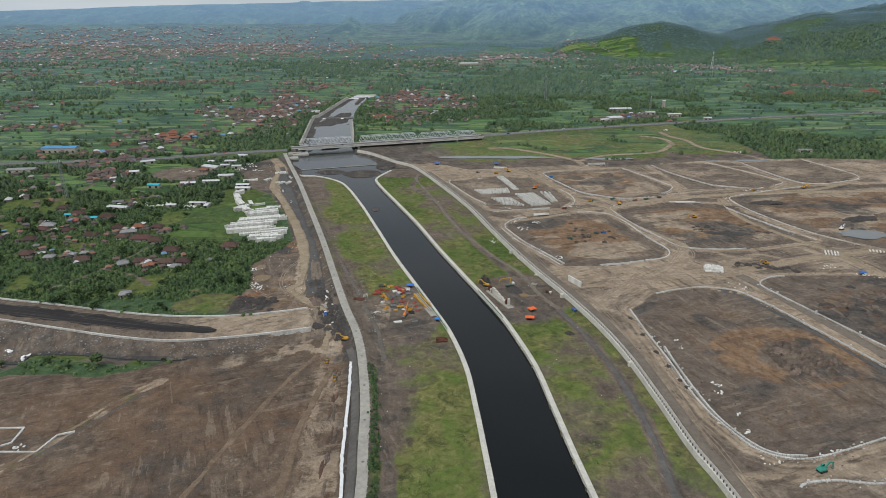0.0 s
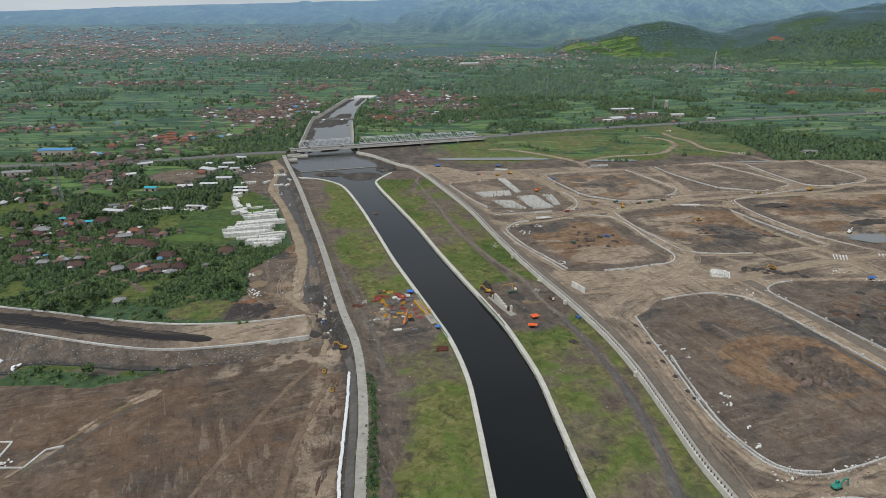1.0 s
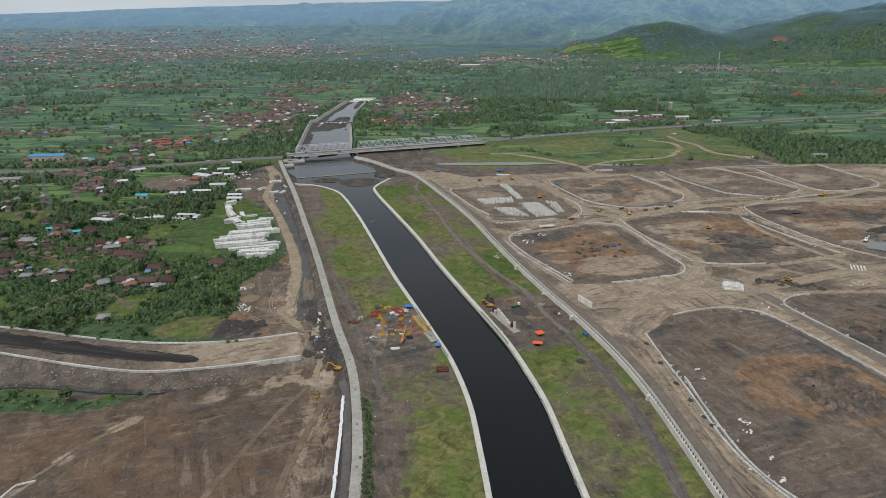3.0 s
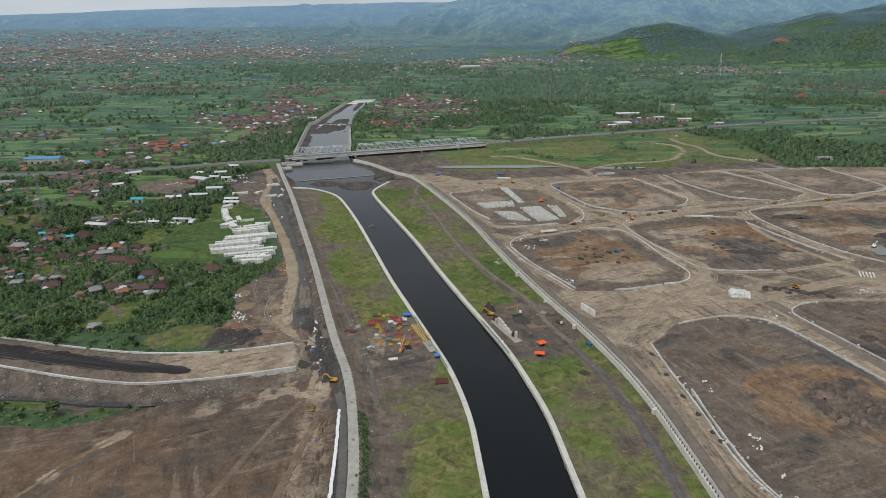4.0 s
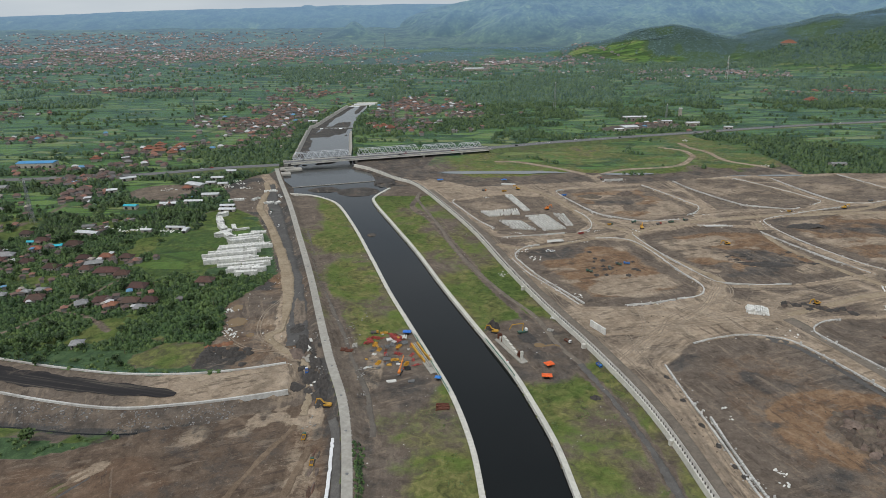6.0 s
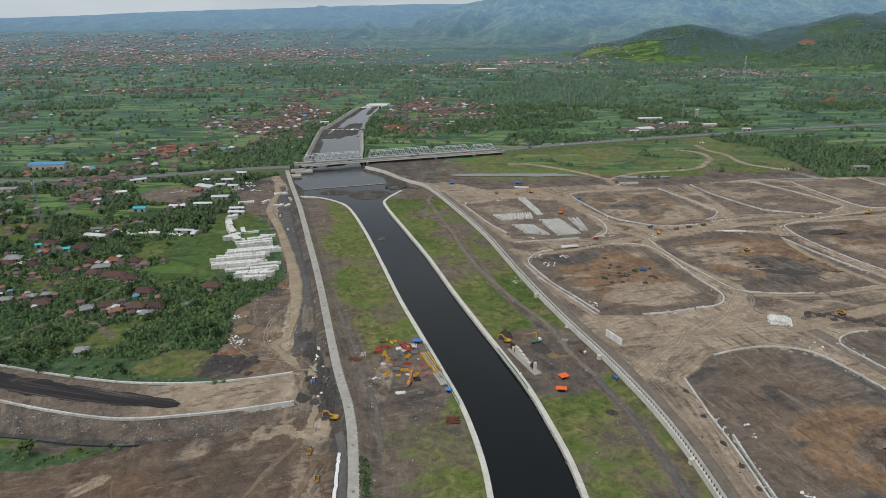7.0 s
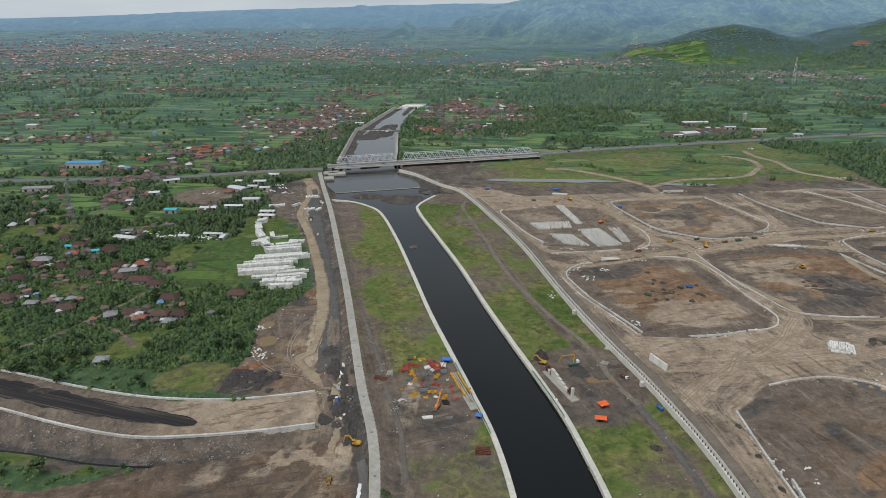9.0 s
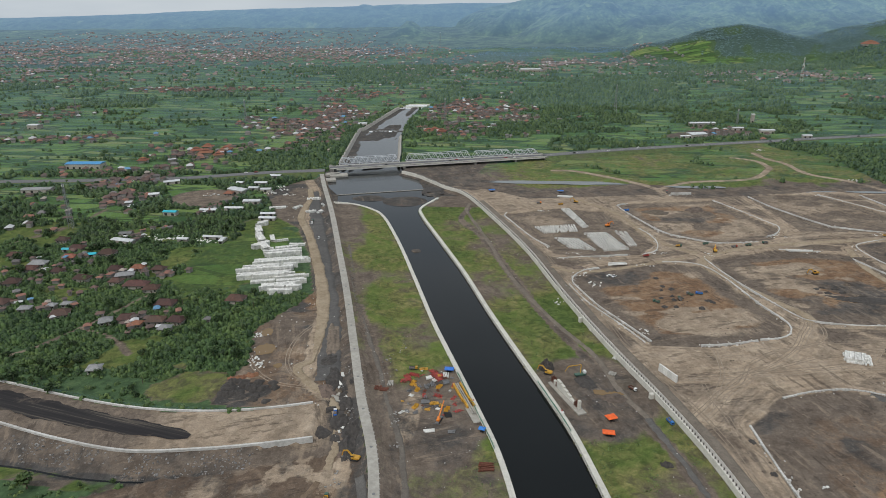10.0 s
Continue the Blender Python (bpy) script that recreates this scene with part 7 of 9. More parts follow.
keep = (np.abs(bz[0]) < 0.6) & (bz[1][:, 0] < 0.5) & (berm_pts[:, 0] > at_y(LEVEE_L, berm_pts[:, 1]) + 5) & (berm_pts[:, 0] < at_y(LEVEE_R, berm_pts[:, 1]) - 4)
scatter_bits("pale_litter", "small pale stones and rubbish on the berms", "debris", berm_pts[keep], 0.3, 0.9, M_OFFCUT, 4)
yard_pts = np.stack([rs.uniform(-240, -70, 800), rs.uniform(390, 860, 800)], -1)
keep = inside(DIRT_L, yard_pts[:, 0], yard_pts[:, 1]) & (yard_pts[:, 0] < at_y(LEVEE_L, yard_pts[:, 1]) - 5)
scatter_bits("yard_litter", "stones and debris strewn over the works yard", "debris", yard_pts[keep], 0.4, 1.4, M_OFFCUT, 5)

rip = np.stack([rs.uniform(-420, -112, 9000), rs.uniform(330, 420, 9000)], -1)
rip_top, rip_low = np.interp(rip[:, 0], ROAD_D[:, 0], ROAD_D[:, 1]), np.interp(rip[:, 0], DITCH[:, 0], DITCH[:, 1])
keep = (rip[:, 1] < rip_top - 1.5) & (rip[:, 1] > rip_low + 2) & (fbm(rip[:, 0], rip[:, 1], 14, 79) > 0.42)
M_RIPRAP = surface("grey_riprap", (0.20, 0.19, 0.18), 0.95, grain=1.5, island=0.7)
scatter_bits("riprap", "grey broken stone on the slope below the unfinished road", "stones", rip[keep], 0.5, 1.6, M_RIPRAP, 6)

# broken slabs at the ramp's head
slab_rng = random.Random(33)
for k in range(26):
    py = slab_rng.uniform(376, 440)
    px = float(at_y(LEVEE_L, py)) - slab_rng.uniform(8, 16)
    t = thing("broken_slab", "tilted grey slab of broken concrete on dark spoil", "slab", pose(px, py, height(px, py) + 0.1, slab_rng.uniform(-12, 12), slab_rng.uniform(-12, 12), slab_rng.uniform(0, 180)), "broken slabs")
    bm = bmesh.new()
    box(bm, slab_rng.uniform(1.5, 5), slab_rng.uniform(1.0, 2.4), 0.4, 0, 0, 0, bevel=0.06)
    part("slab_body", bm, M_CONC_WHITE if k % 2 else M_CONC_PATH, t)
# short white posts on the embankment road's river side
road_ob = bpy.data.objects["embankment_road"]
bm = bmesh.new()
box(bm, 0.16, 0.16, 0.5, bevel=0.03)
edge_me = bpy.data.meshes.new("edge_post")
bm.to_mesh(edge_me)
bm.free()
edge_me.materials.append(M_WHITE_PAINT)
edge = offset_line(LEVEE_L, 2.7)
es = np.r_[0, np.cumsum(np.linalg.norm(np.diff(edge, axis=0), axis=1))]
for k in range(75):
    s_ = 70 + k * 3.4
    ob = new("edge_post", edge_me)
    ob.matrix_world = pose(float(np.interp(s_, es, edge[:, 0])), float(np.interp(s_, es, edge[:, 1])), 2.85)
    ob.parent = road_ob


# worn ways, each a thin layer of its own gravel or sand on the ground
def strip(name, line, widths, mat, label, lift=0.10, ragged=0.5, seed=0, category="track"):
    """A way draped on the ground; widths: one number or one for each point, with a ragged edge."""
    r = np.random.RandomState(seed)
    p = np.asarray(line, float)
    n = len(p)
    w = np.broadcast_to(np.asarray(widths, float), (n,)) / 2
    side = offset_line(p, 1.0) - p
    u = np.arange(n) * 0.35

    def edge(k):
        return np.clip(1 + ragged * (1.1 * (fbm(u, u * 0 + seed + k, 3.0, 5, 3) - 0.5) + 0.4 * (r.rand(n) - 0.5)), 0.1, 2.2)
    cols = []
    left, right = edge(1.3), edge(7.7)
    for q in (-1.0, -0.94, -0.5, 0.0, 0.5, 0.94, 1.0):
        o = q * w * (left if q < 0 else right)
        xy = p + side * o[:, None]
        z = terrain(xy[:, 0], xy[:, 1])[0] + (lift if abs(q) < 0.97 else -0.6)
        cols.append(np.column_stack([xy, z]))
    v = np.stack(cols, 1).reshape(-1, 3)
    f = [(i * 7 + j, i * 7 + j + 1, i * 7 + j + 8, i * 7 + j + 7) for i in range(n - 1) for j in range(6)]
    me = mesh_from(name, v.tolist(), [q[::-1] for q in f])
    me.polygons.foreach_set("use_smooth", [True] * len(f))
    return structure(name, me, mat, label, category)


def way_soil(name, dark, mid, light, size=0.35):
    """Compacted soil: blotches at two sizes and fine stones."""
    m, nt, bsdf = nodes_of(name)
    pos = position_of(nt)
    a_, b_ = noise_node(nt, pos, size, 7, 0.68, 0.8), noise_node(nt, pos, size * 0.16, 6, 0.62, 1.2)
    tone = math_node(nt, "MULTIPLY_ADD", a_, 0.5, math_node(nt, "MULTIPLY", b_, 0.5))
    col = ramp_node(nt, tone, [(0.36, dark), (0.50, mid), (0.64, light)])
    grit = noise_node(nt, pos, 3.0, 3)
    col = mix_node(nt, 0.35, col, ramp_node(nt, grit, [(0.35, (0.6, 0.6, 0.6)), (0.5, (1, 1, 1)), (0.7, (1.4, 1.4, 1.4))]), "MULTIPLY")
    nt.links.new(col, bsdf.inputs["Base Color"])
    bsdf.inputs["Roughness"].default_value = 0.95
    bsdf.inputs["Specular IOR Level"].default_value = 0.15
    bump_node(nt, bsdf, a_, 0.4, 0.3)
    return m


M_WAY_GREY = way_soil("grey_gravel_way", (0.084, 0.079, 0.074), (0.112, 0.106, 0.099), (0.145, 0.137, 0.128))
M_WAY_BROWN = way_soil("brown_dirt_way", (0.120, 0.100, 0.082), (0.165, 0.140, 0.115), (0.215, 0.182, 0.150))
M_WAY_SAND = way_soil("pale_sand_way", (0.215, 0.166, 0.112), (0.288, 0.229, 0.160), (0.360, 0.296, 0.216))
M_WAY_BERM = way_soil("berm_dirt_way", (0.098, 0.086, 0.074), (0.132, 0.116, 0.100), (0.170, 0.150, 0.128))
M_WAY_FIELD = way_soil("tan_field_way", (0.120, 0.086, 0.060), (0.172, 0.126, 0.089), (0.235, 0.176, 0.126))
M_WAY_DARK = way_soil("dark_gravel_way", (0.072, 0.069, 0.066), (0.100, 0.096, 0.092), (0.132, 0.126, 0.118))
strip("gravel_track", spline([(97, 130), (98, 224), (100, 272), (96, 325), (86, 373), (76, 408)], 2.0), 3.8, M_WAY_GREY, "grey gravel track through the grass of the berm", lift=0.04, seed=1, ragged=1.3)
strip("berm_track", spline([(76, 408), (67, 430), (56, 472), (34, 517), (8, 585), (-14, 671), (-30, 728), (-38, 760), (-36, 784)], 2.0), 3.6, M_WAY_BROWN, "brown dirt track winding along the berm", seed=2, ragged=0.8)
strip("berm_track_north", spline([(-38, 338), (-44, 372), (-53, 397), (-72, 454), (-99, 527), (-118, 590), (-135, 650)], 2.0), 2.8, M_WAY_BERM, "brown dirt track along the embankment foot", lift=0.05, seed=4, ragged=1.3)
SAND_BANK = spline([(-109.6, 450), (-115, 485), (-125.3, 531.8), (-138.6, 572.7), (-156, 620), (-178, 675), (-193, 706), (-203, 735), (-210, 790), (-222, 830)], 2.0)
strip("sand_bank", SAND_BANK, np.interp(SAND_BANK[:, 1], [450, 485, 532, 620, 706, 830], [1.2, 6.5, 10.0, 8.6, 7.4, 6.5]), M_WAY_SAND, "long pale bank of sand beside the embankment", lift=0.55, seed=5, ragged=0.45)
GRAVEL_W = spline([(-96, 430), (-104, 470), (-117, 520), (-140, 590), (-165, 665), (-192, 745), (-215, 820)], 2.0)
strip("gravel_lane", GRAVEL_W, 13.0, M_WAY_DARK, "dark gravel lane at the foot of the embankment", lift=0.25, seed=6, ragged=0.5)
strip("gravel_lane_south", spline([(-36.5, 130), (-42, 224), (-45, 256), (-48, 289), (-55, 334), (-60, 352)], 2.0), 5.0, M_WAY_GREY, "grey gravel lane between embankment and white sheeting", lift=0.25, seed=7, ragged=0.3)
strip("site_path", spline([(-111, 452), (-116, 441), (-105.4, 427.6), (-88.7, 411), (-82, 396), (-77, 375), (-76, 356)], 2.0), 4.8, M_WAY_SAND, "sandy path climbing from the works yard", lift=0.16, seed=8, ragged=1.4)
strip("field_track", spline([(-78, 348), (-88, 322), (-99, 285), (-108, 250), (-118, 205)], 2.0), 3.2, M_WAY_FIELD, "worn tan track across the bare field", lift=0.05, seed=31, ragged=1.4)
strip("field_track", spline([(-68, 330), (-71, 300), (-74, 268), (-73, 235), (-70, 200)], 2.0), 4.2, M_WAY_FIELD, "worn tan track beside the white sheeting", lift=0.05, seed=32, ragged=1.4)
strip("field_scar", spline([(-165, 312), (-176, 296), (-186, 276), (-196, 258), (-214, 226)], 2.0), 2.6, M_WAY_FIELD, "pale scraped scar across the bare field", lift=0.05, seed=33, ragged=1.9)
strip("field_scar", spline([(-162, 308), (-172, 292), (-182, 274), (-194, 250)], 2.0), 1.4, M_WAY_DARK, "dark wet scar across the bare field", lift=0.04, seed=34, ragged=1.9)
wall_lane = offset_line(LEVEE_R, 6.2)
strip("haul_road", spline([(200, 520), (201, 534), (171, 588), (162, 629), (213, 662), (292, 682), (363, 692), (484, 701)], 2.5), 6.5, M_WAY_SAND, "pale dusty haul road between the plots", lift=0.14, seed=21, ragged=1.0)
strip("haul_road", spline([(225, 468), (262, 484), (299, 499), (370, 518)], 2.5), 5.5, M_WAY_SAND, "pale dusty haul road past a walled plot", lift=0.14, seed=22, ragged=1.2)
strip("wall_lane", spline(wall_lane[(wall_lane[:, 1] > 150) & (wall_lane[:, 1] < 790)][::5], 2.0), 6.4, M_WAY_BROWN, "smooth brown dirt lane along the flood wall", lift=0.12, seed=9, ragged=0.25)
# darker strip along the inside of the plot wall
strip("wall_foot_soil", spline([(196, 436), (210, 425), (227.5, 384), (247.5, 327), (257, 290)], 2.0), 4.2, M_WAY_DARK, "dark strip along the foot of a plot wall", lift=0.06, seed=15, ragged=0.9)
strip("plot_lane", spline([(222, 462), (231, 437), (246, 385), (262, 333), (282, 280)], 2.0), 9.0, M_WAY_BROWN, "brown dirt lane between two walled plots", lift=0.12, seed=10, ragged=0.2)
for k, (line, w) in enumerate(zip(HAUL_ROADS, (0, 0, 5, 6, 6, 0, 6))):
    if w:
        strip("haul_road", spline(line[::4], 2.5), w, M_WAY_SAND, "pale dusty haul road between the plots", lift=0.14, seed=20 + k, ragged=1.0)

# green safety netting along the coping at the works
M_NET = surface("green_safety_net", (0.10, 0.24, 0.17), 0.8, grain=1.2, wear=0.4, stain=0.4, dirt=(0.30, 0.30, 0.26))
for bank, lo, hi, off in ((BANK_L, 374, 446, -2.6), (BANK_R, 392, 440, 0.3)):
    ln = offset_line(bank, off)
    ln = ln[(ln[:, 1] > lo) & (ln[:, 1] < hi)]
    me = sweep("safety_net", ln, [(-0.06, 0.58), (-0.04, 1.7), (0.04, 1.7), (0.06, 0.58)], 0.12 * np.sin(np.arange(len(ln)) * 1.7))
    tagged(mesh_part("safety_net", me, M_NET), "green safety net strung along the concrete coping", "safety net")
# inspection covers on the embankment road
bm = bmesh.new()
bmesh.ops.create_cone(bm, cap_ends=True, segments=10, radius1=0.75, radius2=0.7, depth=0.06)
cover_me = bpy.data.meshes.new("inspection_cover")
bm.to_mesh(cover_me)
bm.free()
cover_me.materials.append(M_STEEL)
cs = np.r_[0, np.cumsum(np.linalg.norm(np.diff(LEVEE_L, axis=0), axis=1))]
for k in range(22):
    s_ = 60 + k * 32.0
    ob = new("inspection_cover", cover_me)
    ob.matrix_world = pose(float(np.interp(s_, cs, LEVEE_L[:, 0])), float(np.interp(s_, cs, LEVEE_L[:, 1])), 3.13)
    tagged(ob, "dark round inspection cover in the embankment road", "cover", "inspection covers")

# tyre tracks pressed into the bare ground
M_RUT = surface("tyre_track_soil", (0.235, 0.187, 0.140), 0.95, grain=0.5, wear=0.35, stain=0.35, dirt=(0.16, 0.125, 0.09))
M_RUT_PALE = surface("dusty_tyre_track", (0.285, 0.230, 0.172), 0.95, grain=0.4, wear=0.3, stain=0.4, dirt=(0.17, 0.13, 0.095))


def tyre_track(line, off, mat, wobble, seed, gauge=2.0, width=0.55):
    """A pair of ruts draped on the ground along a way."""
    r = np.random.RandomState(seed)
    base = offset_line(line, off)
    sway = np.interp(np.arange(len(base)), np.arange(0, len(base) + 12, 8), r.randn(len(np.arange(0, len(base) + 12, 8))) * wobble)
    t = thing("tyre_track", "pair of tyre ruts worn into bare ground", "tyre track", group="tyre tracks", kind="structure")
    for s in (-gauge / 2, gauge / 2):
        p = offset_line(base, s)
        n = offset_line(base, s + 1) - p
        p = p + n * sway[:, None]
        z = terrain(p[:, 0], p[:, 1])[0]
        w = width / 2
        me = sweep("rut", p, [(-w, -0.3), (-w * 0.9, 0.05), (w * 0.9, 0.05), (w, -0.3)], z)
        mesh_part("rut", me, mat, t)


def fine(pts):
    return spline(pts, 2.0)


tyre_track(fine([(-107, 428), (-118, 436), (-126, 452), (-128, 476), (-122, 500), (-121, 527)]), 0, M_RUT_PALE, 0.4, 14)
tyre_track(fine([(-86, 404), (-100, 420), (-124, 426), (-140, 438), (-150, 455)]), 0, M_RUT_PALE, 0.4, 15)
for k, line in enumerate(HAUL_ROADS):
    dense = spline(line[::6], 2.0)
    if len(dense) > 12:
        for q, (o, m) in enumerate(((-2.2, M_RUT), (1.8, M_RUT_PALE))):
            tyre_track(dense, o, m, 0.7, 30 + 5 * k + q)
wall_way = offset_line(LEVEE_R, 8.0)
wall_way = spline(wall_way[(wall_way[:, 1] > 215) & (wall_way[:, 1] < 760)][::6], 2.5)
for k, (o, m) in enumerate(((-1.5, M_RUT_PALE), (4.5, M_RUT))):
    tyre_track(wall_way, o, m, 0.8, 80 + k)
for k, line in enumerate(([(104, 430), (130, 440), (150, 470), (190, 490), (240, 500)], [(110, 418), (125, 450), (128, 478)], [(140, 452), (180, 470), (260, 500), (300, 530)], [(120, 470), (160, 478), (200, 500), (206, 540)], [(112, 440), (116, 400), (124, 360), (128, 300)], [(215, 470), (240, 500), (270, 512)])):
    tyre_track(fine(line), 0, M_RUT_PALE if k % 2 else M_RUT, 0.7, 90 + k)


# ---- buildings ----
def hip_roof(bm, w, d, h, over=0.7, ridge=0.45, z=0.0, thick=0.22):
    """A hipped roof with eaves; ridge: its length as a share of the width."""
    hw, hd, r = w / 2 + over, d / 2 + over, w / 2 * ridge
    v = [bm.verts.new(c) for c in ((-hw, -hd, z), (hw, -hd, z), (hw, hd, z), (-hw, hd, z), (-r, 0, z + h), (r, 0, z + h),
                                   (-hw, -hd, z - thick), (hw, -hd, z - thick), (hw, hd, z - thick), (-hw, hd, z - thick))]
    for f in ((0, 1, 5, 4), (1, 2, 5), (2, 3, 4, 5), (3, 0, 4), (0, 6, 7, 1), (1, 7, 8, 2), (2, 8, 9, 3), (3, 9, 6, 0), (9, 8, 7, 6)):
        bm.faces.new([v[i] for i in f])


def house(x, y, w, d, rz, roof_mat, label, wall_h=2.9, roof_h=None, ridge=0.45, wall_mat=None, group="village houses"):
    t = thing("house", label, "house", pose(x, y, height(x, y), 0, 0, rz), group)
    bm = bmesh.new()
    box(bm, w, d, wall_h + 0.3, 0, 0, -0.3)
    wall = part("wall", bm, wall_mat or M_WALL, t)
    bm = bmesh.new()
    hip_roof(bm, w, d, roof_h or d * 0.34, 0.8, ridge, wall_h + 0.15)
    roof = part("roof", bm, roof_mat, t)
    bm = bmesh.new()
    beam(bm, (-w / 2 * ridge, 0, wall_h + 0.2 + (roof_h or d * 0.34)), (w / 2 * ridge, 0, wall_h + 0.2 + (roof_h or d * 0.34)), 0.35, 0.3)
    part("ridge_cap", bm, roof_mat, roof)
    bm = bmesh.new()
    box(bm, 1.0, 0.12, 2.0, w * 0.1, -d / 2 - 0.04, 0)
    part("door", bm, M_BARK, t)
    for s in (-0.3, 0.35):
        bm = bmesh.new()
        box(bm, 1.2, 0.12, 1.1, w * s, -d / 2 - 0.03, 1.0)
        part("window", bm, M_GLASS_DARK, t)
    return t


def shed(x, y, w, d, rz, roof_mat, label, h=4.0, rise=1.2, name="shed", wall_mat=None):
    """A long building with a low gabled sheet roof."""
    t = thing(name, label, "shed", pose(x, y, height(x, y), 0, 0, rz), "sheds")
    bm = bmesh.new()
    box(bm, w - 0.8, d - 0.8, h + 0.3, 0, 0, -0.3)
    part("wall", bm, wall_mat or M_WALL, t)
    bm = bmesh.new()
    hw, hd = w / 2, d / 2
    v = [bm.verts.new(c) for c in ((-hw, -hd, h), (hw, -hd, h), (hw, 0, h + rise), (-hw, 0, h + rise), (hw, hd, h), (-hw, hd, h),
                                   (-hw, -hd, h - 0.2), (hw, -hd, h - 0.2), (hw, hd, h - 0.2), (-hw, hd, h - 0.2))]
    for f in ((0, 1, 2, 3), (3, 2, 4, 5), (0, 6, 7, 1), (4, 8, 9, 5), (1, 7, 8, 4, 2), (5, 9, 6, 0, 3), (9, 8, 7, 6)):
        bm.faces.new([v[i] for i in f])
    part("roof", bm, roof_mat, t)
    n = max(1, int(w / 7))
    for k in range(n):
        bm = bmesh.new()
        box(bm, 2.6, 0.15, 2.6, -hw + (k + 0.5) * w / n, -hd + 0.35, 0)
        part("opening", bm, M_BLACK, t, "dark doorway")
    return t


RB, ORG, GRY, DK = (M_TILE, "red-brown tiled hip-roofed house among trees"), (M_TILE_OR, "orange tiled hip-roofed house among trees"), (M_TILE_GREY, "house with a grey sheet hip roof among trees"), (M_TILE, "dark brown tiled hip-roofed house among trees")
for x, y, w, d, rz, (mat, lab) in (
    (-378, 583, 15, 9, 10, GRY), (-377, 572, 11, 8, 5, RB), (-351, 569, 10, 8, -10, RB), (-362, 599, 10, 8, 20, ORG), (-369, 621, 14, 9, 0, DK), (-335, 611, 15, 10, 5, DK), (-323, 557, 13, 9, -5, RB),
    (-372, 545, 12, 10, 15, RB), (-354, 510, 12, 10, 0, RB), (-330, 502, 9, 6, 10, GRY), (-300, 496, 13, 10, 20, RB), (-305, 511, 7, 5, 10, GRY), (-314, 508, 6, 5, 0, GRY), (-308, 577, 11, 8, 5, RB),
    (-290, 580, 11, 8, 0, ORG), (-272, 579, 11, 8, -5, DK), (-293, 565, 15, 7, 20, GRY), (-293, 553, 10, 8, 0, RB), (-274, 548, 20, 10, 5, RB), (-259, 542, 12, 9, 10, RB), (-235, 517, 15, 10, 0, DK), (-262, 488, 9, 8, 30, GRY),
    (-250, 493, 12, 9, 10, DK), (-239, 486, 7, 6, 0, ORG), (-229, 492, 13, 9, 5, RB), (-215, 493, 12, 9, -5, RB), (-217, 481, 8, 7, 0, GRY), (-188, 528, 14, 10, 0, RB), (-233, 429, 8, 7, 15, GRY),
    (-306, 800, 10, 8, 0, ORG), (-395, 640, 11, 8, 0, RB), (-412, 600, 10, 8, 10, RB), (-420, 560, 12, 9, -10, DK), (-405, 530, 10, 8, 0, RB), (-440, 545, 10, 8, 0, ORG), (-395, 505, 11, 8, 20, RB), (-380, 482, 9, 7, 0, GRY), (-455, 610, 11, 9, 0, RB), (-446, 588, 9, 7, 0, GRY),
):
    house(x, y, w * 0.86, d * 0.86, rz, mat, lab, ridge=0.4 if w < 1.25 * d else 0.55)
